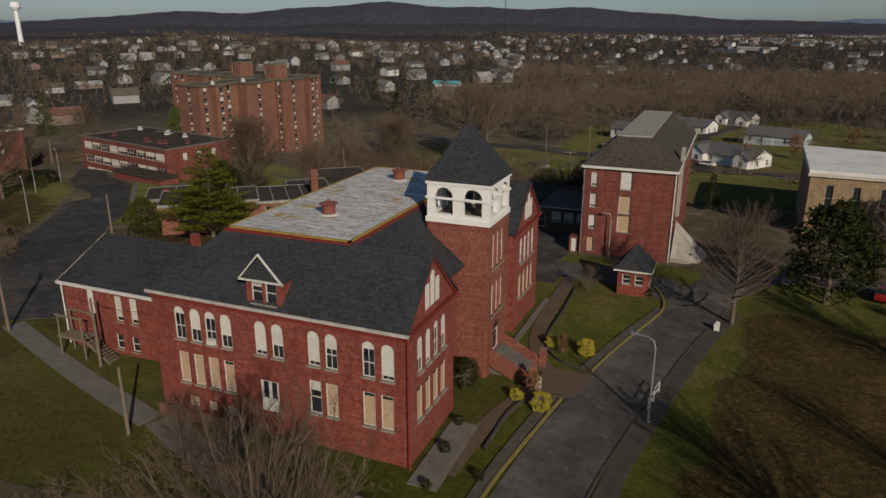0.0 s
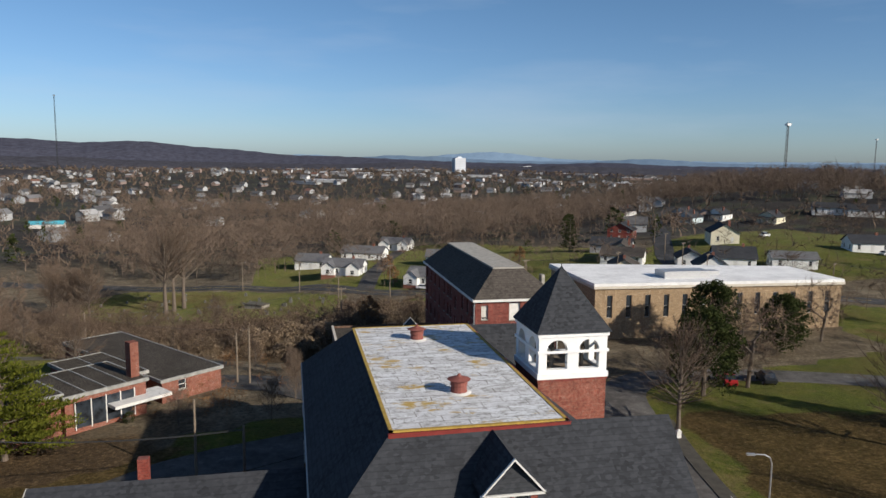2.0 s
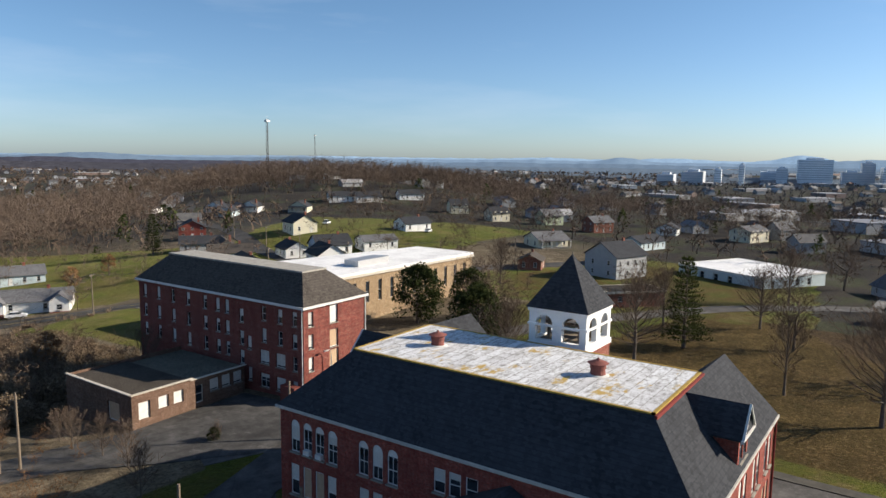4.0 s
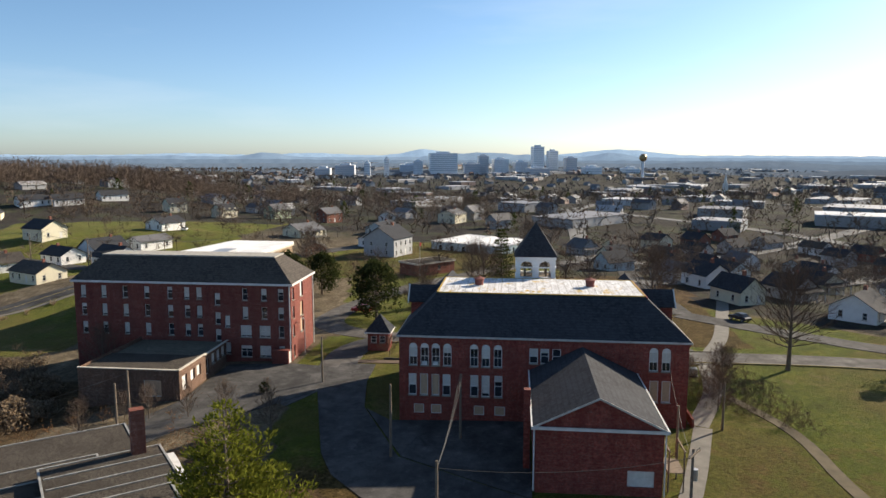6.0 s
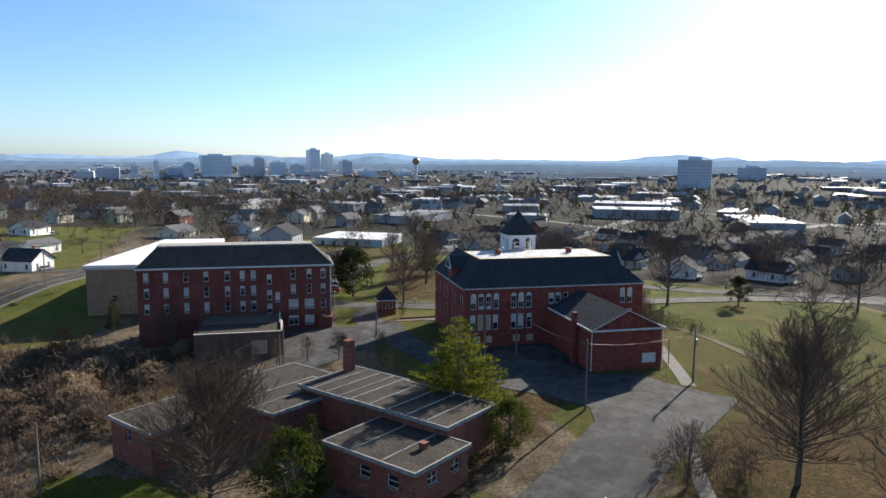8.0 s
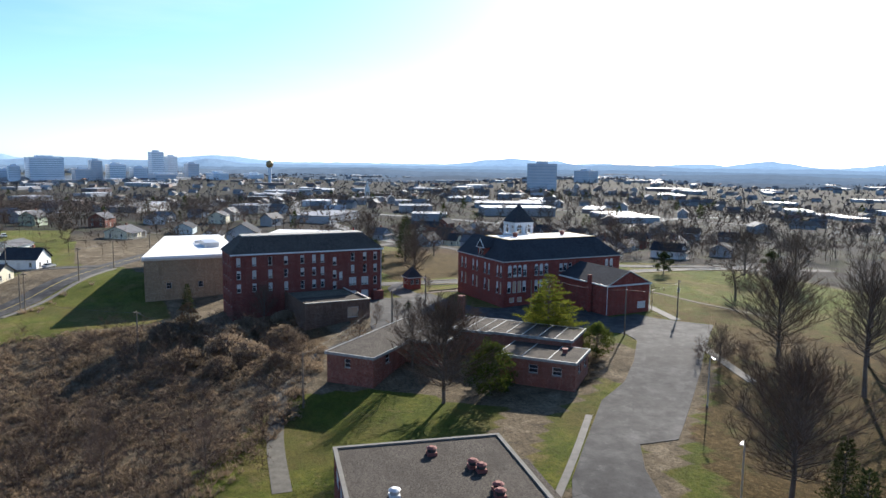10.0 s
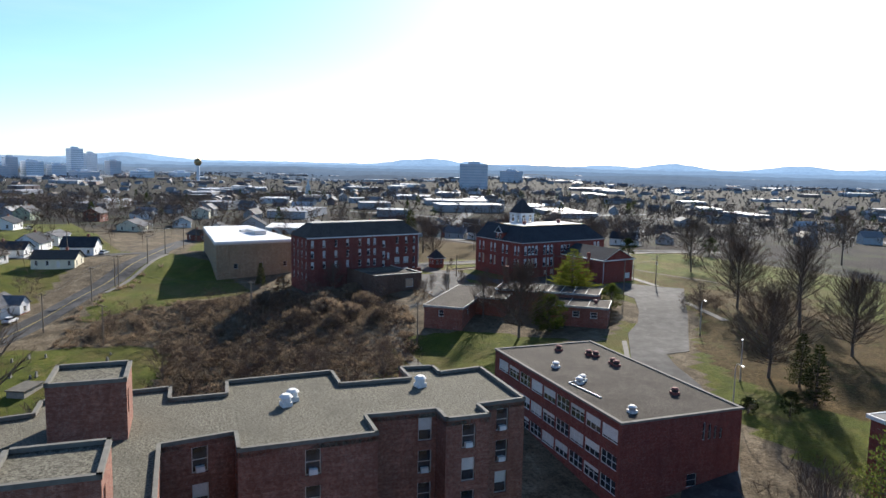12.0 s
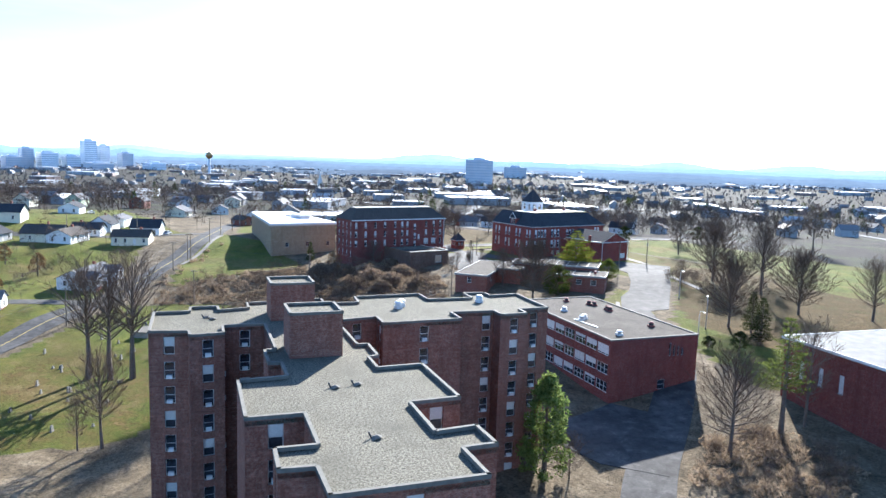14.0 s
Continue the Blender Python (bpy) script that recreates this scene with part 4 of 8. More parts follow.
part("finial", Mesh().tube((ap[0], ap[1], 21.0), (ap[0], ap[1], 21.5), 0.06, 0.02, 6), DARK_METAL, tower)
# entrance stair
for k in range(9):
    x0 = -21.28 if k == 0 else -20.9 + (k - 1) * 0.34
    part("step", Mesh().box(x0, 60.0, BASE, -20.9 + k * 0.34 - 0.004, 63.4, -0.3 - k * 0.17), CONCRETE, school, "worn concrete step")
for y in (59.6, 63.4):
    c = Mesh()
    c.slab([(-21.3, y, 0.6), (-17.4, y, -1.3), (-17.4, y + 0.4, -1.3), (-21.3, y + 0.4, 0.6)], 1.6)
    c.box(-17.4, y - 0.1, BASE, -16.8, y + 0.5, -0.3)
    part("stair_cheek_wall", c, BRICK_ROUGH, school)

# ---- the annex behind it ----
annex = thing("annex_building", "single-gabled red brick annex with shingle roof", "building")
aw = Mesh()
AX0, AX1, AY0, AY1, AE = -63.15, WX - 0.02, 50.1, 62.5, 4.85
facade(aw, annex, (AX0, AY0), (AX1, AY0), BASE - 1, AE, [(3.4, 1.0, 1.6, 2.8, "white"), (7.0, 1.0, 1.4, 2.7, "blind 1"), (8.9, 1.0, 1.4, 2.7, "blind 1"), (13.2, 0.9, 1.4, 2.7, "blind 2"),
                                                           (6.6, 1.0, -1.6, 1.6, "plain"), (8.6, 1.0, -1.6, 1.6, "plain"), (13.4, 0.9, -1.6, 1.6, "plain")])
wall(aw, (AX1, AY1), (AX0, AY1), BASE - 1, AE)
facade(aw, annex, (AX0, AY1), (AX0, AY0), BASE - 1, AE, [(10.3, 2.6, -1.2, 1.7, "white nosill")])
aw.face((AX0, AY1, AE), (AX0, AY0, AE), (AX0, 56.4, 7.6))
part("wall", aw, BRICK, annex)
ar = Mesh()
ar.slab([(AX0 - 0.35, AY0 - 0.35, AE - 0.1), (AX1, AY0 - 0.35, AE - 0.1), (AX1, 56.4, 7.9), (AX0 - 0.35, 56.4, 7.9)], 0.15)
ar.slab([(AX0 - 0.35, AY1 + 0.35, AE - 0.1), (AX1, AY1 + 0.35, AE - 0.1), (AX1, 56.4, 7.9), (AX0 - 0.35, 56.4, 7.9)][::-1], 0.15)
part("roof", ar, SHINGLE, annex, "dark shingle gable roof")
part("fascia", Mesh().box(AX0 - 0.4, AY0 - 0.45, AE - 0.35, AX1, AY0 - 0.3, AE - 0.05).box(AX0 - 0.47, AY0 - 0.45, AE - 0.35, AX0 - 0.3, AY1 + 0.45, AE - 0.05).box(AX0 - 0.4, AY1 + 0.3, AE - 0.35, AX1, AY1 + 0.45, AE - 0.05), WHITE, annex, "white painted fascia and gutter")
for yy in (AY1 + 0.15, AY0 - 0.15):
    part("downpipe", Mesh().tube((AX0 - 0.1, yy, AE - 0.3), (AX0 - 0.1, yy, -2), 0.08, 0.08, 6), WHITE, annex)
part("chimney", Mesh().box(-58.0, 62.9, -3, -57.2, 63.6, 6.6), BRICK, annex)

rake = Mesh()
for ya in (AY0 - 0.35, AY1 + 0.35):
    a, b = Vector((AX0 - 0.41, ya, AE - 0.08)), Vector((AX0 - 0.41, 56.4, 7.92))
    dn, dx = Vector((0, 0, -0.2)), Vector((0.05, 0, 0))
    rake.face(a, b, b + dn, a + dn), rake.face(a, a + dx, b + dx, b), rake.face(a + dn, b + dn, b + dn + dx, a + dn + dx), rake.face(a + dx, a + dn + dx, b + dn + dx, b + dx)
part("rake_board", rake.weld(), TRIM, annex, "weathered white rake boards of the gable")
porch = thing("timber_porch", "collapsing grey timber porch against the brick annex", "porch", pose(-60.2, 48.7, ground_z(-60.2, 48.7)))
for x, y, lean in ((-1.7, -0.9, 0.15), (1.5, -0.9, -0.1), (-1.7, 0.6, 0.0), (1.5, 0.6, 0.05)):
    part("post", Mesh().tube((x, y, -0.4), (x + lean, y, 4.4), 0.09, 0.08, 6), WOOD, porch)
for z in (1.9, 4.2):
    for y in (-0.9, 0.6):
        part("beam", Mesh().box(-1.9, y - 0.07, z, 1.7, y + 0.07, z + 0.16), WOOD, porch)
for k in range(8):
    part("floorboard", Mesh().box(-1.8 + k * 0.43, -0.95, 2.06, -1.8 + k * 0.43 + 0.4, 0.65, 2.11), WOOD, porch)
for k in range(9):
    part("stair_tread", Mesh().box(1.75 + k * 0.3, -0.8, 1.8 - k * 0.2, 2.07 + k * 0.3, 0.4, 1.86 - k * 0.2), WOOD, porch)
part("stair_string", Mesh().slab([(1.7, -0.85, 1.95), (4.5, -0.85, 0.1), (4.5, -0.78, 0.1), (1.7, -0.78, 1.95)], 0.25), WOOD, porch)
part("handrail", Mesh().tube((1.6, -0.85, 2.9), (4.4, -0.85, 1.0), 0.04, 0.04, 6), WOOD, porch)

# ---- the brick dormitory ----
dorm = thing("dormitory_building", "four-storey red brick dormitory with hipped shingle roof", "building")
dw = Mesh()
DX0, DX1, DY0, DY1, DE, DB = -21.2, -9.1, 100.8, 138.0, 10.4, -6.0
fl = (7.5, 4.45, 1.35, -2.0)
south = [(1.35, 0.95, z, 2.0, "board" if z < -1 else "blind 1") for z in fl] + [(5.75, 1.6, 7.3, 2.5, "white"), (5.75, 1.7, 3.9, 2.5, "board"), (5.75, 1.8, 1.2, 2.4, "board")]
facade(dw, dorm, (DX0, DY0), (DX1, DY0), DB, DE, south)
facade(dw, dorm, (DX1, DY0), (DX1, DY1), DB, DE, [(u, 0.95, z, 2.0, "blind 2") for u in (3, 6, 9, 16, 19, 22, 26, 30, 34) for z in fl[:3]])
facade(dw, dorm, (DX1, DY1), (DX0, DY1), DB, DE, [(u, 0.95, z, 2.0, "blind 2") for u in (2, 5, 8, 11) for z in fl])
ys = (136.4, 132.8, 129.05, 125.3, 121.3, 118.4, 116.3, 108.5, 105.3, 102.5)
wl = []
for n, y in enumerate(ys):
    for z in fl:
        if z < 0 and y > 109.5:
            continue
        wide = z < 2 and y in (108.5, 105.3)
        kind = ("blind 1", "blind 2", "blind 1", "plain", "blind 3")[(n * 3 + int(z)) % 5]
        wl.append((DY1 - y, 1.9 if wide else 0.95, z, 2.0, kind))
wl += [(DY1 - 113.2, 0.95, z, 2.0, "blind 2") for z in (6.6, 3.4, 0.6)] + [(DY1 - 111.6, 0.9, z, 2.0, "blind 1") for z in (2.9, -1.6)]
facade(dw, dorm, (DX0, DY1), (DX0, DY0), DB, DE, wl)
part("wall", dw, BRICK_DORM, dorm, "dark red brick wall")
o = 0.35
DT = 14.2
q = [(DX0 - o, DY0 - o, DE), (DX1 + o, DY0 - o, DE), (DX1 + o, DY1 + o, DE), (DX0 - o, DY1 + o, DE)]
p = [(-17.5, 104.7, DT), (-13.2, 104.7, DT), (-13.2, 134.6, DT), (-17.5, 134.6, DT)]
dr = Mesh()
for k in range(4):
    dr.slab([q[k], q[(k + 1) % 4], p[(k + 1) % 4], p[k]], 0.15)
part("hip_roof", dr, SHINGLE_BROWN, dorm, "weathered brown-grey shingle hip roof")
part("roof_deck", Mesh().box(-17.7, 104.5, DT - 0.12, -13.0, 134.8, DT + 0.1), PALE_STONE, dorm, "pale flat roof strip")
part("gutter", Mesh().box(DX0 - o - 0.12, DY0 - o - 0.12, DE - 0.32, DX1 + o + 0.12, DY0 - o, DE + 0.02).box(DX0 - o - 0.12, DY0 - o, DE - 0.32, DX0 - o, DY1 + o, DE + 0.02).box(DX1 + o, DY0 - o, DE - 0.32, DX1 + o + 0.12, DY1 + o, DE + 0.02), WHITE, dorm)
part("downpipe", Mesh().tube((DX0 - 0.1, DY0 + 0.2, DE), (DX0 - 0.1, DY0 + 0.2, -4), 0.09, 0.09, 6), WHITE, dorm)
part("downpipe", Mesh().tube((DX1 + 0.1, DY0 - 0.1, DE), (DX1 + 0.1, DY0 - 0.1, -3), 0.09, 0.09, 6), WHITE, dorm)
part("fire_escape", Mesh().box(DX1, 107.5, 2.5, DX1 + 0.5, 108.7, 12.5).slab([(DX1 + 0.3, 101.5, -2.0), (DX1 + 5.0, 101.5, -3.0), (DX1 + 5.0, 107, -2.5), (DX1 + 0.3, 107, 2.0)], 0.5), PALE_STONE, dorm, "weathered stone stair enclosure")
part("porch", Mesh().box(-22.9, 100.9, -4, -21.82, 103.6, -0.2), BRICK_DORM, dorm)
part("porch_door", Mesh().box(-22.6, 100.84, -2.4, -21.95, 100.9, -0.5), WHITE, dorm)

# ---- garage ----
garage = thing("brick_garage", "low brown brick garage with boarded openings", "garage")
gw = Mesh()
facade(gw, garage, (-39.6, 111.0), (-31, 111.3), -5, 1.3, [(1.7, 1.6, -2.0, 2.2, "white nosill"), (4.4, 1.5, -1.4, 1.6, "white nosill"), (6.6, 1.5, -1.4, 1.6, "white nosill")])
facade(gw, garage, (-31, 111.3), (-22.2, 111.6), -5, 1.0, [(1.2, 1.2, -2.3, 2.4, "plain nosill"), (3.6, 1.5, -1.3, 1.7, "blind 1"), (5.6, 1.5, -1.3, 1.7, "blind 1"), (7.6, 1.5, -1.3, 1.7, "blind 1")])
facade(gw, garage, (-39.6, 126.0), (-39.6, 111.0), -6, 1.3, [(11, 2.6, -2.6, 2.4, "board nosill")])
wall(gw, (-22.2, 126.0), (-39.6, 126.0), -7, 1.3)
part("wall", gw, BRICK_BROWN, garage)
part("flat_roof", Mesh().prism([(-39.4, 111.2), (-31, 111.5), (-31, 125.8), (-39.4, 125.8)], 0.7, 1.0), TAR, garage)
part("lean_to_roof", Mesh().prism([(-31, 111.5), (-22.2, 111.8), (-22.2, 125.8), (-31, 125.8)], 0.4, 0.75), GRAVEL, garage)
part("coping", Mesh().box(-39.75, 110.85, 1.3, -31, 111.25, 1.42).box(-39.75, 111.0, 1.3, -39.35, 126, 1.42).box(-31.2, 111.1, 1.0, -22.2, 111.5, 1.1), SOFFIT, garage)

# ---- gate house ----
hut = thing("gate_house", "tiny square brick gate house with pyramid roof", "hut", pose(-11.9, 88.0, 0))
hw = Mesh()
c4 = [(-1.8, -1.8), (1.8, -1.8), (1.8, 1.8), (-1.8, 1.8)]
for a, b in zip(c4, c4[1:] + c4[:1]):
    facade(hw, hut, a, b, -3.2, 0.9, [(1.05, 1.0, -1.0, 1.2, "plain"), (2.55, 1.0, -1.0, 1.2, "plain")], 0.2)
part("wall", hw, BRICK, hut)
hr = Mesh()
cz = [(x * 1.25, y * 1.25, 0.9) for x, y in c4]
for a, b in zip(cz, cz[1:] + cz[:1]):
    hr.face(a, b, (0, 0, 3.8))
hr.face(*cz[::-1])
part("roof", hr, SHINGLE, hut, "dark steep pyramid roof")
part("fascia", Mesh().box(-2.3, -2.3, 0.7, 2.3, 2.3, 0.89), WHITE, hut)

# ---- tan library building ----
tan = thing("library_building", "long two-storey tan brick building with white flat roof", "building")
tb = Mesh()
TB = [(9.8, 129.6), (62.0, 127.4), (62.3, 144.4), (10.5, 154.6)]
zt, zb = 6.2, -8.0
n0 = (Vector(TB[1]) - Vector(TB[0])).length
facade(tb, tan, TB[0], TB[1], zb, zt, [(u, 1.1, 0.0, 4.4, "metal nosill") for u in np.linspace(3, n0 - 3, 13)])
n1 = (Vector(TB[2]) - Vector(TB[1])).length
facade(tb, tan, TB[1], TB[2], zb, zt, [(u, 1.1, 0.0, 4.4, "metal nosill") for u in np.linspace(4, n1 - 4, 4)])
wall(tb, TB[2], TB[3], zb, zt)
facade(tb, tan, TB[3], TB[0], zb, zt, [(u, 1.3, -2.0, 1.6, "metal nosill") for u in (6, 14, 22)])
part("wall", tb, BRICK_TAN, tan, "pale tan brick wall with tall slit windows")
cx, cy = np.mean(TB, 0)
out = [(cx + (x - cx) * 1.012, cy + (y - cy) * 1.03) for x, y in TB]
part("flat_roof", Mesh().prism(out, zt, zt + 0.55), MEMBRANE, tan, "bright white membrane roof")
part("rooftop_unit", Mesh().box(26, 133, zt + 0.55, 36, 137, zt + 1.9).box(38, 136, zt + 0.55, 40, 138, zt + 1.3), METAL, tan, "grey rooftop plant housing")
part("fascia", Mesh().prism([(cx + (x - cx) * 1.016, cy + (y - cy) * 1.04) for x, y in TB], zt - 0.5, zt - 0.02), SOFFIT, tan)

# ---- low flat-roofed hall with a chimney ----
hall = thing("low_hall", "single-storey red brick hall with stepped flat roofs", "building", pose(-56.3, 109.6, 0, 0, 0, 129))


def flat_block(parent, x0, y0, x1, y1, z0, z1, wins=(), mat=BRICK_LOW, roof=TAR, trim=SOFFIT, over=0.4, lip=0.0):
    """A flat-roofed block: walls with windows, a roof slab and a fascia round it. wins: side, u, w, z, h, kind."""
    m = Mesh()
    c = [(x0, y0), (x1, y0), (x1, y1), (x0, y1)]
    for k in range(4):
        facade(m, parent, c[k], c[(k + 1) % 4], z0, z1, [w[1:] for w in wins if w[0] == k])
    part("wall", m, mat, parent)
    part("flat_roof", Mesh().box(x0 - over + 0.15, y0 - over + 0.15, z1 - 0.05, x1 + over - 0.15, y1 + over - 0.15, z1 + 0.16), roof, parent)
    t = Mesh()
    for xa, ya, xb, yb in ((x0 - over, y0 - over, x1 + over, y0 - over + 0.2), (x0 - over, y1 + over - 0.2, x1 + over, y1 + over),
                           (x0 - over, y0 - over + 0.2, x0 - over + 0.2, y1 + over - 0.2), (x1 + over - 0.2, y0 - over + 0.2, x1 + over, y1 + over - 0.2)):
        t.box(xa, ya, z1 - 0.22, xb, yb, z1 + 0.24 + lip)
    part("fascia", t, trim, parent)


EDGE = plain("worn_white_roof_edge", (0.32, 0.32, 0.30), 0.7, 0.6, 1.5)
flat_block(hall, 0, 0, 29, 9, -9, 0.0, [(3, 3, 1.2, -1.8, 1.4, "plain"), (1, 4, 1.2, -2.2, 1.5, "plain"), (2, 5, 1.6, -2, 1.5, "plain")], trim=EDGE, over=0.3)
flat_block(hall, 4, 9, 17, 16, -7, 0.55, [(3, 3, 2.6, -2.2, 2.2, "plain nosill")], trim=EDGE, over=0.3)
mat4 = [(0, 3, 2.2, -2.6, 2.4, "plain nosill"), (0, 6.5, 2.2, -2.6, 2.4, "plain nosill")]
flat_block(hall, -1.5, 12, 9, 22, -6, 1.4, mat4, trim=EDGE, over=0.3)
part("canopy", Mesh().box(-3.5, 9.5, -0.9, 0.2, 17, -0.5), WHITE, hall, "white flat entrance canopy")
part("chimney", Mesh().box(-0.2, 12.1, -5, 1.1, 13.2, 6.1), BRICK_LOW, hall, "tall square brick chimney")
flat_block(hall, -0.5, 22, 9.2, 37, -6, 1.6, [(3, 5, 1.2, -1.6, 1.6, "white"), (2, 3, 1.6, -2, 1.2, "plain")], trim=EDGE, over=0.3)
flat_block(hall, 9.2, 27, 18.5, 40, -8, 0.4, [(2, 3, 1.8, -1.8, 1.4, "plain"), (2, 7, 1.8, -1.8, 1.4, "plain"), (1, 6, 1.6, -2, 1.4, "plain"), (1, 10, 1.6, -2, 1.4, "plain")], trim=EDGE, over=0.3)

for x0, x1, ys, z in ((-1.5, 9, (14.5, 17, 19.5), 1.56), (-0.5, 9.2, (25, 28, 31, 34), 1.76), (9.2, 18.5, (31, 35.5), 0.56), (4, 17, (12.5,), 0.71)):
    for yy in ys:
        part("roof_flashing", Mesh().box(x0 + 0.1, yy - 0.08, z - 0.1, x1 - 0.1, yy + 0.08, z + 0.1), EDGE, hall, "worn pale metal roof flashing")
part("roof_vent", Mesh().box(13, 36.6, 0.5, 13.7, 37.3, 1.2).box(12.9, 36.5, 1.2, 13.8, 37.4, 1.35), RUST, hall)
part("lobby_glass", Mesh().box(-1.62, 13.6, -2.6, -1.55, 21, 0.6), GLASS, hall, "dark glass lobby wall")
for yy in (13.6, 15.4, 17.2, 19.0, 20.9):
    part("mullion", Mesh().box(-1.7, yy - 0.06, -2.8, -1.52, yy + 0.06, 0.7), WHITE, hall)

# ---- three-storey classroom building ----
cls = thing("classroom_building", "three-storey red brick classroom block with strip windows", "building", pose(-152.2, 152.9, 0, 0, 0, -13))
cm = Mesh()
CL, CW, CT = 36.0, 18.5, 1.4
strips = []
for z in (-1.6, -5.0, -8.2):
    strips += [(u, 3.5, z, 1.9, ("panes nosill", "panes blind 2 nosill", "panes blind 3 nosill", "panes blind 1 nosill")[int(u * 1.7 + z) % 4]) for u in np.linspace(3.2, CL - 2.4, 9)]
facade(cm, cls, (CL, 0), (0, 0), -13, CT, strips, 0.2)
facade(cm, cls, (0, 0), (0, -CW), -13, CT, [(12.5 + k * 0.9, 0.45, -2.2, 2.4 - 0.35 * k, "metal nosill") for k in range(4)] + [(11.0, 1.6, -8.2, 1.8, "metal nosill")], 0.2)
facade(cm, cls, (0, -CW), (CL, -CW), -13, CT, strips, 0.2)
facade(cm, cls, (CL, -CW), (CL, 0), -13, CT, [(5, 1.2, -1.6, 1.6, "blind 1"), (9, 1.2, -1.6, 1.6, "blind 1"), (13, 1.2, -1.6, 1.6, "blind 1")], 0.2)
part("wall", cm, BRICK_DORM, cls)
part("flat_roof", Mesh().box(0.1, -CW + 0.1, CT - 0.3, CL - 0.1, -0.1, CT - 0.02), TAR, cls, "stained brown gravel roof")
cp = Mesh().box(-0.15, -0.3, CT - 0.1, CL + 0.15, 0.15, CT + 0.16).box(-0.15, -CW - 0.15, CT - 0.1, CL + 0.15, -CW + 0.3, CT + 0.16)
cp.box(-0.15, -CW + 0.3, CT - 0.1, 0.3, -0.3, CT + 0.16).box(CL - 0.3, -CW + 0.3, CT - 0.1, CL + 0.15, -0.3, CT + 0.16)
part("coping", cp, CONCRETE, cls, "pale concrete roof coping")
part("porch", Mesh().box(22, -CW - 5, -13, CL + 4, -CW - 0.02, -4.2), BRICK_DORM, cls)
part("porch_roof", Mesh().box(21.6, -CW - 5.4, -4.2, CL + 4.4, -CW - 0.02, -3.85), TAR, cls)


def roof_fan(x, y, kind, m0=None):
    base = cls.matrix_world @ Vector((x, y, CT - 0.02))
    f = thing("roof_fan", "small rusty rooftop exhaust fan" if kind == "rust" else "white rooftop ventilator with a dark cap", "vent", pose(*base, 0, 0, -13), "rooftop fans")
    mat = RUST if kind == "rust" else WHITE
    part("curb", Mesh().box(-0.5, -0.5, 0, 0.5, 0.5, 0.35), mat, f)
    part("housing", Mesh().tube((0, 0, 0.35), (0, 0, 0.75), 0.45, 0.5, 10), DARK_METAL if kind == "rust" else METAL, f)
    part("cap", Mesh().tube((0, 0, 0.75), (0, 0, 0.95), 0.6, 0.3, 10), mat, f)


for x, y, k in ((-137.9, 145.9, "white"), (-137.2, 144.6, "white"), (-134.4, 134.5, "rust"), (-133.2, 134.0, "rust"), (-150, 148.6, "white"), (-148, 137.8, "rust"), (-128.8, 133.3, "rust"),
                (-127.6, 133.6, "rust"), (-130.2, 143.3, "white"), (-123, 136, "rust")):
    spot = cls.matrix_world.inverted() @ Vector((x, y, 0))
    roof_fan(spot.x, spot.y, k)
part("roof_pipe", Mesh().tube((9, -3, CT + 0.1), (16, -2.2, CT + 0.1), 0.1, 0.1, 6).tube((16, -2.2, CT + 0.1), (16.6, -4.5, CT + 0.1), 0.1, 0.1, 6), METAL, cls, "pale bent pipe lying on the roof")

# ---- high dormitory tower ----
high = thing("apartment_block", "eight-storey brown-red brick dormitory with zigzag plan and gravel roof", "building", pose(-157.8, 173.5, 0, 0, 0, 76))
HT, HB = 10.72, -19.0
OUTLINE = [(1.3, -7.5), (6.0, -7.0), (6.0, -9.3), (9.6, -9.7), (9.6, -5.9), (16.5, -6.0), (16.5, -10.4), (26.9, -9.7), (27.1, -5.9), (31.8, -5.8), (31.8, -9.3), (42.4, -8.3), (42.4, -4.9),
           (46.1, -4.3), (46.2, -6.8), (49.8, -6.7), (49.9, -4.3), (54.2, -4.4), (54.3, 5.9), (50.0, 6.7), (49.8, 8.8), (46.0, 8.4), (46.0, 4.9), (41.2, 4.9), (41.2, 16.7), (42.4, 16.7),
           (42.4, 21.7), (41.2, 21.9), (41.2, 26.4), (45.7, 26.6), (45.7, 36.5), (41.1, 36.6), (41.1, 43.0), (44.2, 42.9), (44.3, 46.5), (41.8, 46.7), (41.7, 51.0), (31.0, 51.0), (31.1, 46.4),
           (28.4, 46.3), (28.5, 42.5), (32.0, 42.8), (32.0, 36.2), (27.4, 36.0), (27.5, 25.5), (32.2, 25.7), (32.2, 21.9), (31.1, 21.7), (31.0, 16.7), (32.2, 16.7), (32.3, 4.9), (26.9, 3.9),
           (26.9, 7.5), (16.2, 7.2), (16.2, 3.2), (10.0, 3.4), (10.0, 5.9), (6.0, 5.9), (6.0, 3.3), (1.3, 3.0)]


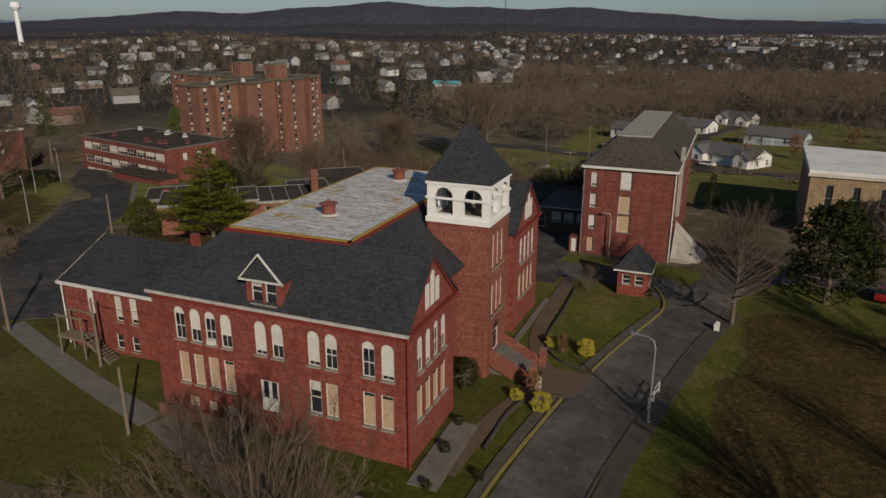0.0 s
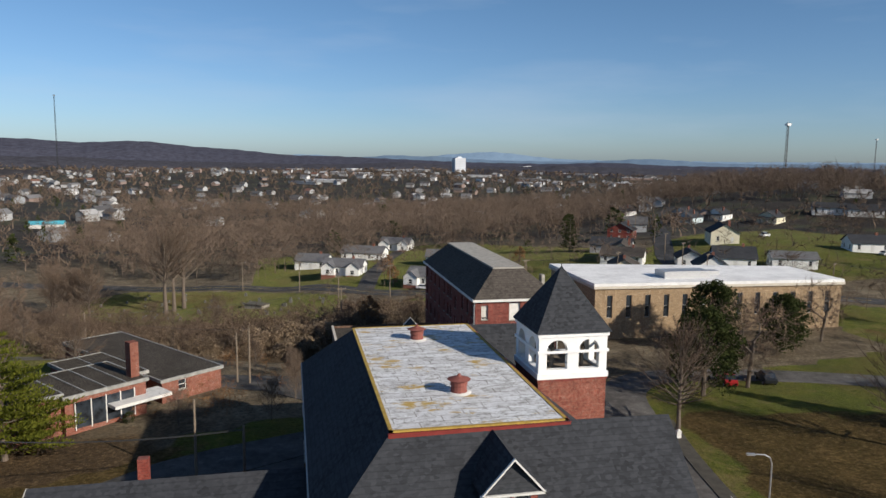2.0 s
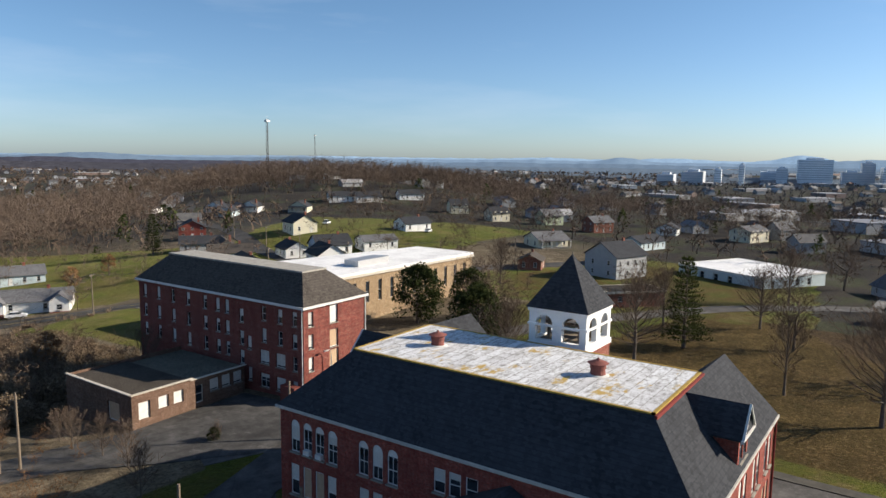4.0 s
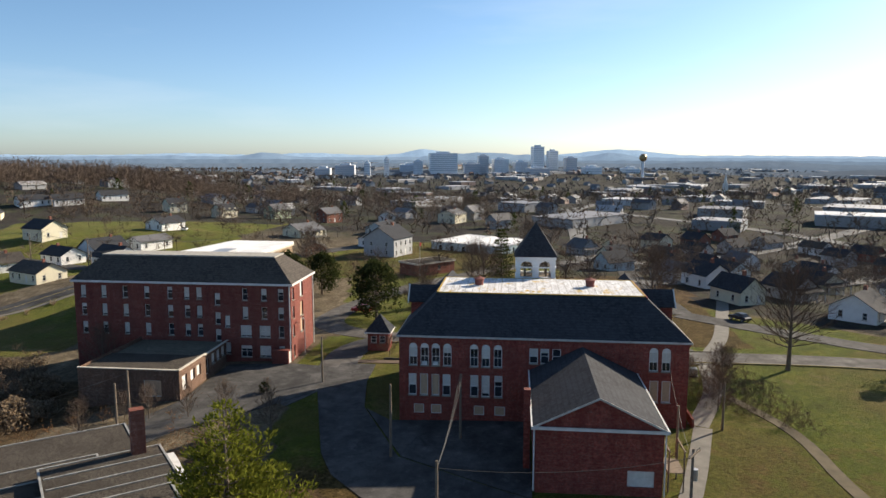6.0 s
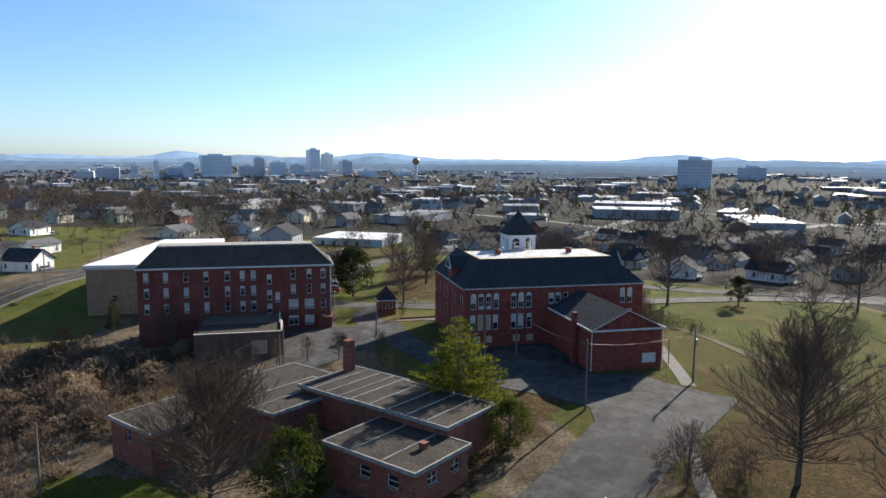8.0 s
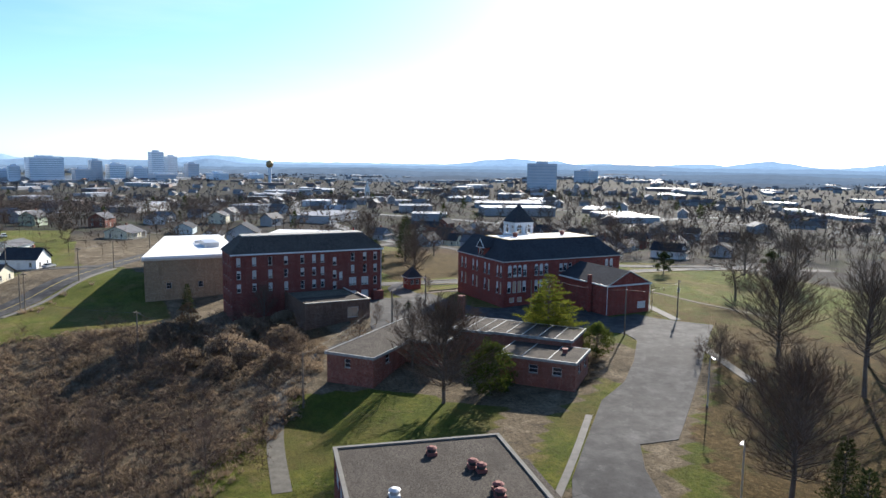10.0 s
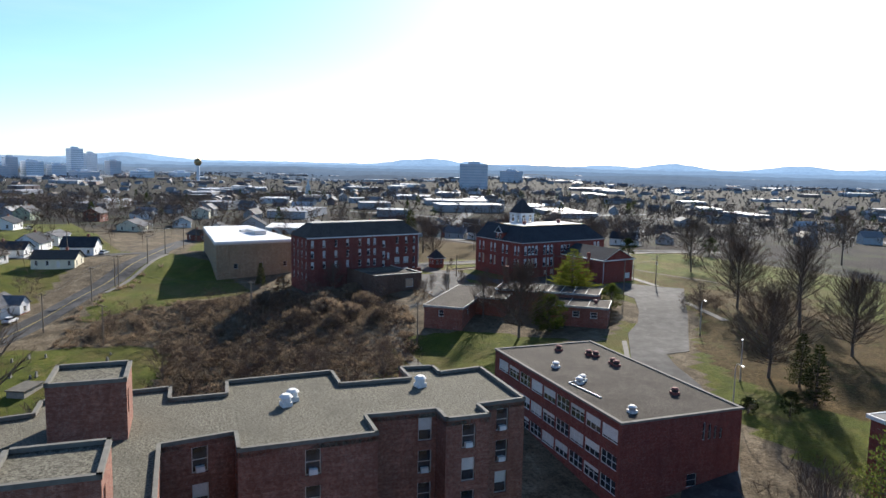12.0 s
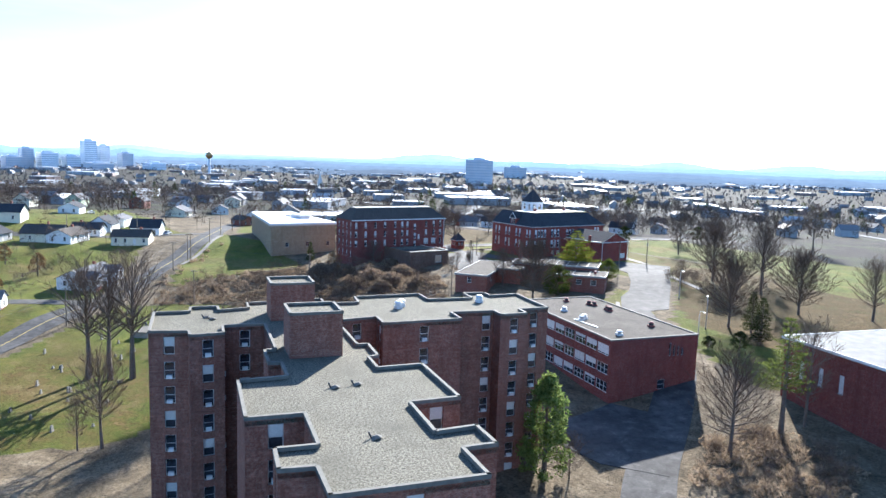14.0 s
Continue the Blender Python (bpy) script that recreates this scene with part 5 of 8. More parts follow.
def zigzag_block():
    """The walls with their slots of stacked windows, the coping round the edge and the gravel roof, all on one outline."""
    m = Mesh()
    for c, (a, b) in enumerate(zip(OUTLINE, OUTLINE[1:] + OUTLINE[:1])):
        n = math.hypot(b[0] - a[0], b[1] - a[1])
        wins = []
        if abs(b[0] - a[0]) > 3.2 or (abs(b[1] - a[1]) > 3.4 and (b[0] < 12 or c % 3 == 0)):
            u = n - 1.0 if (a, b) == ((16.2, 3.2), (10.0, 3.4)) else n * 0.52
            wins = [(u, 1.25, HT - 2.6 - 2.95 * k, 2.1, "metal unit nosill" if (k + c) % 3 else "metal blind 2 nosill") for k in range(8)]
        facade(m, high, a, b, HB, HT, wins, 0.25)
        d = Vector((b[0] - a[0], b[1] - a[1])) / max(n, 1e-6)
        i = Vector((-d.y, d.x)) * 0.30
        o2 = -Vector((-d.y, d.x)) * 0.06
        A, B = Vector(a) + o2 - d * 0.06, Vector(b) + o2 + d * 0.06
        part("coping", Mesh().prism([tuple(A), tuple(B), tuple(B + i), tuple(A + i)], HT - 0.05, HT + 0.28), COPING, high, "grey concrete parapet coping")
    part("wall", m, BRICK_HIGH, high)
    part("gravel_roof", Mesh().prism(OUTLINE, HT - 0.5, HT - 0.12), GRAVEL, high, "grey gravel roof")


zigzag_block()


def penthouse(x, y):
    """A lift house on the roof; x and y along the block."""
    p = part("lift_house", Mesh(), BRICK_HIGH, high, "brick lift house on the roof")
    p.matrix_basis = pose(x, y, 0)
    w = Mesh()
    c = [(-2.75, -2.6), (2.75, -2.6), (2.75, 2.6), (-2.75, 2.6)]
    for k in range(4):
        facade(w, p, c[k], c[(k + 1) % 4], HT - 0.3, 15.2, [(1.2, 1.0, HT + 1.5, 2.0, "plain nosill")] if k == 3 else [], 0.2)
    part("lift_house_wall", w, BRICK_HIGH, p)
    t = Mesh()
    for a, b in zip(c, c[1:] + c[:1]):
        d = (Vector(b) - Vector(a)).normalized()
        i = Vector((-d.y, d.x)) * 0.3
        A, B = Vector(a) - d * 0.06 - i * 0.2, Vector(b) + d * 0.06 - i * 0.2
        t.prism([tuple(A), tuple(B), tuple(B + i), tuple(A + i)], 15.15, 15.45)
    part("lift_house_coping", t, COPING, p)
    part("lift_house_roof", Mesh().box(-2.6, -2.5, 14.8, 2.6, 2.5, 15.1), GRAVEL, p)


penthouse(37.4, -0.3)
penthouse(37.3, 17.2)

for x, y in ((-149.6, 193.6), (-150.6, 194.6), (-151.9, 181.5)):
    v2 = thing("roof_ventilator", "white round ventilator on the gravel roof", "vent", pose(x, y, HT - 0.12), "tower roof ventilators")
    part("curb", Mesh().box(-0.45, -0.45, 0, 0.45, 0.45, 0.4), WHITE, v2)
    part("drum", Mesh().tube((0, 0, 0.4), (0, 0, 0.85), 0.5, 0.42, 12), WHITE, v2)
    part("cap", Mesh().tube((0, 0, 0.85), (0, 0, 1.1), 0.62, 0.35, 12), WHITE, v2)
for x, y in ((-145.2, 219.6), (-146.4, 219.2), (-190.0, 219.2), (-178.1, 214.8), (-177.9, 217.0)):
    pc = thing("roof_debris", "small dark heap of rubble on the gravel roof", "debris", pose(x, y, HT - 0.14), "roof debris")
    part("rubble", Mesh().tube((0, 0, 0), (0.1, 0.05, 0.25), 0.55, 0.2, 7), COPING, pc)
    part("pipe_stub", Mesh().tube((0.2, 0.3, 0), (0.3, 0.5, 0.5), 0.08, 0.08, 6), DARK_METAL, pc)

# ---- low building by the lane ----
west_hall = thing("flat_hall", "red brick hall with pale flat roof and white canopy", "building", pose(-169.1, 128.6, 0, 0, 0, -106))
flat_block(west_hall, 0, -40, 34, 0, -12, 3.2, [(2, u, 0.9, -2.5, 3.4, "white") for u in (20, 22.2, 24.4, 26.6, 28.8)] + [(3, u, 1.0, -3, 3, "white") for u in (4, 8, 12)], BRICK_DORM, plain("dirty_pale_roofing", (0.14, 0.14, 0.135), 0.9, 0.5, 0.4), WHITE)
part("canopy", Mesh().box(33.6, -12, 2.3, 38, 0.4, 2.75), WHITE, west_hall, "white flat canopy over the entrance")
for yy in (-11.4, -5.8, -0.2):
    part("column", Mesh().tube((37.4, yy, -12), (37.4, yy, 2.3), 0.2, 0.2, 10), WHITE, west_hall, "slim white canopy column")

# ---- trees ----
rng = random.Random(7)


def skeleton(seed, n, height, width, bole, wander=0.1):
    """Branches (from, to, tips they carry) that lead from a bole to n tips spread through a crown of a height and width."""
    g = np.random.default_rng(seed)
    d = g.normal(0, 1, (n, 3))
    d /= np.linalg.norm(d, axis=1)[:, None]
    d *= g.uniform(0.08, 1.0, (n, 1)) ** 0.42
    tall = height * (1 - bole * 0.9)
    d[:, :2] *= np.where(d[:, 2:] < 0.2, 1.0 + 0.46 * (d[:, 2:] - 0.2), 1.0 - 0.3 * (d[:, 2:] - 0.2))
    d *= 1 + 0.22 * np.sin(d @ g.normal(0, 2.2, 3))[:, None]
    pts = d * (width / 2, width / 2, tall / 2) + (0, 0, height - tall / 2)
    out = [(np.array((0, 0, -0.5)), np.array((0, 0, height * bole)) + g.normal(0, 0.01 * height, 3) * (1, 1, 0), n)]
    todo = [(out[0][1], pts)]
    while todo:
        p, q = todo.pop()
        k = len(q)
        c = q.mean(0)
        if k == 1:
            out.append((p, q[0], 1))
            continue
        far = np.linalg.norm(c - p)
        e = p + (c - p) * g.uniform(0.34, 0.52) + g.normal(0, wander, 3) * far * 0.6
        out.append((p, e, k))
        u, w, axes = np.linalg.svd(q - c, full_matrices=False)
        axis = axes[0] + g.normal(0, 0.35, 3)
        order = np.argsort((q - c) @ axis)
        cut = min(k - 1, max(1, int(k * g.uniform(0.3, 0.7))))
        todo += [(e, q[order[:cut]]), (e, q[order[cut:]])]
    return out


def bare_tree_meshes(seed, height, width, bole=0.22, thick=0.02, tips=300, spray=17, fine=0.011):
    """Trunk with limbs, and the finer branches and twigs, of a leafless tree."""
    r = random.Random(seed)
    limbs, twigs = Mesh(), Mesh()
    for p, q, k in skeleton(seed, tips, height, width, bole):
        p, q = Vector(p), Vector(q)
        rad = height * thick * (k / tips) ** 0.47
        (limbs if k > tips / 14 else twigs).tube(p, q, rad * 1.06, rad * 0.9, 7 if k == tips else (5 if k > tips / 14 else 3), False)
        if k <= 4:
            d = (q - p).normalized()
            for _ in range(spray if k == 1 else spray // 2):
                a = p.lerp(q, r.uniform(0.0, 1.0))
                c = (d * 1.35 + Vector((r.uniform(-0.9, 0.9), r.uniform(-0.9, 0.9), r.uniform(-0.3, 1.05)))).normalized()
                e = a + c * height * r.uniform(0.035, 0.125)
                w = c.orthogonal().normalized() * fine
                w.rotate(Matrix.Rotation(r.uniform(0, 3.1), 3, c))
                twigs.face(a - w, a + w, e)
    return limbs.data("trunk", BARK), twigs.data("branch_crown", TWIG)


def leader_tree_meshes(seed, height, width, bole=0.16, thick=0.016, limbs=64, boughs=9, twigs=15, fine=0.011, steep=0.35):
    """A leafless tree with one straight stem, limbs that rise in a fan from it, boughs on the limbs and fine shoots on the boughs."""
    r = random.Random(seed)
    wood, crown = Mesh(), Mesh()
    up = Vector((0, 0, 1))
    lean = Vector((r.uniform(-0.03, 0.03), r.uniform(-0.03, 0.03), 1))
    stem = [lean * height * f + Vector((r.uniform(-1, 1), r.uniform(-1, 1), 0)) * height * 0.008 for f in (0.2, 0.45, 0.7, 0.96)]
    stem.insert(0, Vector((0, 0, -0.5)))
    radii = [height * thick * k for k in (1.25, 0.9, 0.62, 0.34, 0.06)]
    for k in range(4):
        wood.tube(stem[k], stem[k + 1], radii[k], radii[k + 1], 8 if k < 2 else 6, False)
    turn = 0.0
    for j in range(limbs):
        f = (j + r.random()) / limbs
        z = bole + (0.74 - bole) * f
        turn += 2.4 + r.uniform(-0.4, 0.4)
        root = lean * height * z
        rise = steep + (1.22 - steep) * f + r.uniform(-0.18, 0.18)
        # as far as the oval outline of the crown
        ca, sa = math.cos(rise) / (width / 2), math.sin(rise) / (height * (1 - bole) / 2)
        low = (z - (1 + bole) / 2) * height / (height * (1 - bole) / 2)
        reach = (-low * sa + math.sqrt(max(0.0, (low * sa) ** 2 - (ca * ca + sa * sa) * (low * low - 1)))) / (ca * ca + sa * sa)
        reach = max(reach * r.uniform(0.72, 1.06), height * 0.10)
        flat = Vector((math.cos(turn), math.sin(turn), 0))
        way = (flat * math.cos(rise) + up * math.sin(rise)).normalized()
        bent = (way + up * r.uniform(0.0, 0.35) + Vector((r.uniform(-0.25, 0.25), r.uniform(-0.25, 0.25), 0))).normalized()
        mid, tip = root + way * reach * 0.5, root + way * reach * 0.5 + bent * reach * 0.5
        rad = height * thick * 0.36 * (1 - 0.6 * f) * r.uniform(0.7, 1.2)
        wood.tube(root, mid, rad, rad * 0.6, 5, False)
        wood.tube(mid, tip, rad * 0.6, rad * 0.15, 4, False)
        for b in range(boughs):
            u = 0.16 + 0.84 * (b + r.random()) / boughs
            at = root.lerp(mid, u * 2) if u < 0.5 else mid.lerp(tip, u * 2 - 1)
            side = (way * 0.9 + Vector((r.uniform(-1, 1), r.uniform(-1, 1), r.uniform(-0.35, 1.0)))).normalized()
            end = at + side * reach * (0.20 + 0.30 * (1 - u)) * r.uniform(0.6, 1.2)
            crown.tube(at, end, rad * 0.24 + 0.006, 0.006, 3, False)
            span = (end - at).length
            for _ in range(twigs):
                a = at.lerp(end, r.uniform(0.1, 1.0))
                c = (side * 1.2 + Vector((r.uniform(-0.9, 0.9), r.uniform(-0.9, 0.9), r.uniform(-0.4, 1.0)))).normalized()
                e = a + c * (0.35 * span + height * 0.025) * r.uniform(0.5, 1.2)
                w = c.orthogonal().normalized() * fine
                w.rotate(Matrix.Rotation(r.uniform(0, 3.1), 3, c))
                crown.face(a - w, a + w, e)
    return wood.data("trunk", BARK), crown.data("branch_crown", TWIG)


BARE = {
    "broad": bare_tree_meshes(3, 15, 17, 0.16, 0.021, 340),
    "oak": leader_tree_meshes(11, 16, 14, 0.20, 0.018, 62, 9, 15),
    "dense": leader_tree_meshes(13, 16, 15.5, 0.13, 0.016, 96, 11, 25, 0.011, 0.30),
    "tall": leader_tree_meshes(5, 20, 12, 0.26, 0.014, 58, 9, 15, 0.012, 0.5),
    "giant": leader_tree_meshes(41, 27, 17, 0.32, 0.021, 44, 9, 12, 0.013, 0.55),
    "round": leader_tree_meshes(8, 9, 8.5, 0.08, 0.014, 50, 8, 12, 0.009, 0.5),
    "vase": leader_tree_meshes(31, 5.2, 3.8, 0.05, 0.014, 40, 7, 9, 0.009, 0.7),
    "slim": leader_tree_meshes(21, 12, 5.5, 0.2, 0.012, 44, 7, 11, 0.010, 0.5),
}


def stand(x, y, z=None):
    return ground_z(x, y) if z is None else z


def bare_tree(x, y, kind="oak", size=1.0, turn=None, label="leafless tree with many fine grey-brown branches"):
    t = thing("bare_tree", label, "tree", pose(x, y, stand(x, y), 0, 0, rng.uniform(0, 360) if turn is None else turn), "bare trees")
    t.scale = (size, size, size)
    trunk, tw = BARE[kind]
    part("trunk", trunk, None, t)
    part("branch_crown", tw, None, t)
    return t


def leaf_cloud(m, r, centre, size, count, leaf, flat=0.0):
    cx, cy, cz = centre
    for _ in range(count):
        d = Vector((r.gauss(0, 1), r.gauss(0, 1), r.gauss(0, 1))).normalized() * r.uniform(0.55, 1.0)
        p = Vector((cx + d.x * size[0], cy + d.y * size[1], cz + d.z * size[2]))
        a = Vector((r.uniform(-1, 1), r.uniform(-1, 1), r.uniform(-1, 1) * (1 - flat))).normalized()
        b = a.orthogonal().normalized()
        b = (Matrix.Rotation(r.uniform(0, 6.3), 3, a) @ b)
        s = leaf * r.uniform(0.6, 1.3)
        m.face(p - a * s - b * s * 0.4, p - a * s * 0.2 + b * s * 0.5, p + a * s, p + b * -0.5 * s)


def evergreen_meshes(seed, height, width, leaf, clumps, count, material, cone=0.0, base=0.12):
    """A leafy crown of many separate clumps about a trunk; cone: how far it narrows to the top."""
    r = random.Random(seed)
    trunk, crown = Mesh(), Mesh()
    trunk.tube((0, 0, -0.4), (0, 0, height * 0.85), height * 0.025 + 0.06, 0.05, 7)
    for k in range(clumps):
        f = r.random() ** (0.8 if cone else 1.0)
        z = height * (base + (1 - base) * f)
        rad = width / 2 * ((1 - f) ** 0.8 * cone + (1 - cone) * math.sqrt(max(0.05, 1 - (2 * f - 0.9) ** 2)))
        a = r.uniform(0, 6.3)
        d = rad * r.uniform(0.55, 1.0)
        c = (math.cos(a) * d, math.sin(a) * d, z)
        trunk.tube((0, 0, z * 0.8), c, 0.05, 0.02, 3, False)
        s = width * r.uniform(0.09, 0.16)
        leaf_cloud(crown, r, c, (s, s, s * 0.75), count, leaf)
    return trunk.data("trunk", BARK), crown.data("crown", material)


def conifer_meshes(seed, height, width, material, layers=22, lush=1.0, bare=0.05):
    """Tiers of spreading boughs, each with side twigs and sprays of needles, ragged at the tips."""
    r = random.Random(seed)
    trunk, crown = Mesh(), Mesh()
    trunk.tube((0, 0, -0.5), (0, 0, height * 0.97), height * 0.022 + 0.05, 0.03, 8)
    up = Vector((0, 0, 1))
    for k in range(layers):
        f = (k + 0.5) / layers
        z = height * (bare + (0.98 - bare) * f)
        n = 9 if f < 0.7 else 6
        for j in range(n):
            a = 6.283 * j / n + k * 0.9 + r.uniform(-0.3, 0.3)
            length = width / 2 * (1 - f) ** 0.85 * r.uniform(0.5, 1.12) + 0.3
            tip = Vector((math.cos(a) * length, math.sin(a) * length, z + length * r.uniform(0.05, 0.34)))
            root = Vector((0, 0, z))
            trunk.tube(root, tip, 0.05, 0.015, 3, False)
            d = (tip - root).normalized()
            side = d.cross(up).normalized()
            steps = max(4, int(length * 2.4 * lush))
            for s in range(steps):
                u = 0.2 + 0.8 * (s + r.random()) / steps
                p = root.lerp(tip, u)
                for sg in (-1, 1):
                    reach = length * 0.34 * (1.15 - u) + 0.35
                    e = p + (side * sg * 0.8 + d * 0.75 + up * r.uniform(-0.1, 0.4)).normalized() * reach * r.uniform(0.7, 1.2)
                    m = max(2, int(reach * 3.2 * lush))
                    for q in range(m):
                        c = p.lerp(e, (q + r.random()) / m)
                        w = Vector((r.uniform(-0.7, 0.7), r.uniform(-0.7, 0.7), r.uniform(0.0, 0.9))) + (e - p).normalized() * 0.7
                        w = w.normalized() * r.uniform(0.28, 0.62)
                        h = w.cross(Vector((r.uniform(-1, 1), r.uniform(-1, 1), 1))).normalized() * 0.09
                        crown.face(c - h * 0.4, c + w * 0.45 - h, c + w, c + w * 0.45 + h)
    return trunk.data("trunk", BARK), crown.data("needles", material)


EVER = {
    "cedar": conifer_meshes(4, 14.4, 17, LEAF_PINE, 14, 1.35),
    "pine": conifer_meshes(9, 20, 9.5, LEAF_FIR, 13, 0.9, 0.38),
    "fir": conifer_meshes(10, 12, 6.5, LEAF_DARK, 18),
    "magnolia": evergreen_meshes(2, 11, 10.5, 0.26, 95, 60, LEAF_DARK, 0.25, 0.14),
    "holly": evergreen_meshes(6, 7, 6.5, 0.2, 60, 50, LEAF_DARK, 0.15, 0.12),
    "yew": evergreen_meshes(12, 7.5, 2.8, 0.13, 80, 60, LEAF_DARK, 0.35, 0.05),
    "ivy": evergreen_meshes(14, 13, 7.0, 0.2, 130, 60, LEAF_LIT, 0.55, 0.05),
    "laurel": evergreen_meshes(20, 8, 8.2, 0.17, 110, 60, LEAF_LAUREL, 0.1, 0.08),
    "shrub": evergreen_meshes(15, 1.7, 1.9, 0.06, 60, 40, LEAF_DARK, 0.1, 0.1),
    "gold": evergreen_meshes(16, 1.5, 1.8, 0.055, 60, 48, LEAF_YELLOW, 0.0, 0.1),
    "rusty": evergreen_meshes(17, 8, 5.5, 0.2, 60, 26, LEAF_RUST, 0.2, 0.2),
    "bramble": evergreen_meshes(18, 3.2, 7.5, 0.2, 110, 40, BRUSH, 0.0, 0.05),
    "conical": evergreen_meshes(19, 2.4, 1.5, 0.055, 70, 40, LEAF_RUST, 0.75, 0.05),
}


def evergreen(x, y, kind, size=1.0, name="evergreen_tree", label="dense dark evergreen tree", category="tree", group="", parts=("trunk", "crown"), z=None):
    t = thing(name, label, category, pose(x, y, stand(x, y, z), 0, 0, rng.uniform(0, 360)), group)
    t.scale = (size, size, size)
    a, b = EVER[kind]
    part(parts[0], a, None, t)
    part(parts[1], b, None, t)
    return t


# trees of the campus
for x, y, kind, size in ((-0.4, 81.9, "oak", 0.86), (18.6, 95.4, "broad", 0.95), (22.8, 71.5, "oak", 0.95), (14, 37, "oak", 1.0), (-18.8, 22.2, "oak", 1.08),
                         (76, 127, "oak", 0.8), (50, 118, "broad", 0.8), (-104.2, 57.8, "dense", 1.12), (52, 76, "oak", 0.75), (70, 86, "broad", 0.8), (62, 60, "oak", 0.8), (48, 52, "broad", 0.8), (-138, 98.5, "dense", 1.08), (-122, 60.5, "tall", 1.15), (-70, -60, "tall", 1.1),
                         (-58.5, 15.5, "broad", 0.95), (-50, -19, "oak", 1.0), (-139, 71, "dense", 1.05),
                         (-151.5, 59.6, "oak", 1.0), (-177, 154, "oak", 1.0), (-168.5, 177.5, "round", 0.75), (-81.6, 217.7, "giant", 1.0), (-80, 221.7, "giant", 0.92), (-77.8, 225.5, "giant", 0.96), (-114, 228, "tall", 0.85), (-113, 231.5, "slim", 0.85),
                         (-178, 136.5, "slim", 1.5), (-103, 209, "dense", 0.9), (-98, 203, "oak", 1.0), (-110, 213, "tall", 0.8), (-119, 204, "broad", 0.95), (-64.4, 187, "round", 0.9),
                         (-77.5, 117.6, "oak", 0.68), (-92.5, 119, "dense", 1.04), (-64.5, 181.5, "round", 0.8), (-83, 177, "round", 0.75), (-97.4, 155.3, "round", 0.85), (-77.2, 174, "round", 0.95),
                         (-93, 167, "oak", 0.5), (-110, 172, "oak", 0.5), (-72, 168, "round", 0.7), (-29.5, 35, "round", 0.75), (-24, 33.5, "round", 0.6), (-34, 37.5, "round", 0.6), (-38, 38, "round", 0.6), (-28, 39.5, "round", 0.5),
                         (-17, 85.4, "round", 0.4), (134, 52, "broad", 1.0), (95, 60, "oak", 0.9), (40, 30, "broad", 0.9), (-112, 44, "oak", 1.0), 
                         (-160, 178, "round", 0.75), (-33, -18, "oak", 1.0), (10, -30, "broad", 1.0), (20, 49, "slim", 1.15), (-101.7, 69.5, "round", 0.8)):
    bare_tree(x, y, kind, size)
for x, y, kind, size in ((-46.3, 112, "vase", 1.0), (-45.7, 106.9, "vase", 0.95), (-45.9, 101.6, "vase", 1.05), (-48.9, 94.6, "vase", 1.1), (-46, 115.5, "vase", 0.8), (-52, 118, "vase", 1.0),
                         (-36, 99.7, "vase", 0.45), (-60, 95, "round", 0.55)):
    bare_tree(x, y, kind, size, label="small pruned leafless tree beside the paved court")
evergreen(-76.8, 88.4, "cedar", 1.0, label="tall layered conifer with yellow-green needles", name="conifer", parts=("trunk", "needles"))
evergreen(-178, 143, "pine", 0.95, label="slender pine with yellow-green needles", name="conifer", parts=("trunk", "needles"))
evergreen(-149.6, 104, "fir", 0.85, name="conifer", label="dark conifer beside the lane", parts=("trunk", "needles"))
evergreen(-143.5, 98, "fir", 0.8, name="conifer", label="dark conifer beside the lane", parts=("trunk", "needles"))
evergreen(-150, 112, "holly", 0.55)
evergreen(-145.8, 116.6, "shrub", 1.5, "shrub", "round dark shrub beside the drive", "shrub")
evergreen(9.9, 93, "magnolia", 1.1, label="broad dark magnolia with glossy leaves")
evergreen(27, 118, "magnolia", 1.08, label="broad dark magnolia with glossy leaves")
evergreen(37, 112, "magnolia", 0.92, label="broad dark magnolia with glossy leaves")
evergreen(38, 68, "fir", 1.35, name="conifer", label="dark conifer on the front lawn", parts=("trunk", "needles"))
evergreen(-21.8, 5.2, "holly", 0.95, label="round clipped evergreen on the lawn")
evergreen(-33, -30, "holly", 1.0)
evergreen(-5, 146, "fir", 0.6, name="conifer", label="dark conifer beside the library", parts=("trunk", "needles"))
evergreen(54, 250, "fir", 1.15, name="conifer", label="large dark conifer among houses", parts=("trunk", "needles"))
evergreen(-24.6, 68.6, "yew", 0.9, name="evergreen_shrub", label="tall narrow evergreen against the brick wall", category="shrub")
evergreen(-22.6, 56.6, "shrub", 1.6, "shrub", "round clipped shrub on a short stem", "shrub")
evergreen(-166.5, 180.3, "ivy", 1.12, label="ivy-covered tree with pale green leaves")
evergreen(-93.2, 111, "laurel", 1.0, label="bushy bright green shrub tree behind the low hall")
evergreen(-87.5, 108.4, "fir", 0.62, label="bushy green conifer against the low hall", name="conifer", parts=("trunk", "needles"))
evergreen(-86.9, 84.6, "laurel", 0.75, "shrub", "green ivy shrub against the brick wall", "shrub")
for x, y, k, s in ((-17.4, 68.2, "gold", 0.8), (-13.8, 67.7, "gold", 1.1), (-16.0, 67.2, "conical", 0.9), (-16.3, 57.4, "conical", 1.1), (-15.2, 55.6, "gold", 1.05), (-17.6, 56.3, "gold", 0.7)):
    evergreen(x, y, k, s, "shrub", "bright yellow-green shrub in the front lawn" if k == "gold" else "conical brown shrub beside the walk", "shrub", "front shrubs")
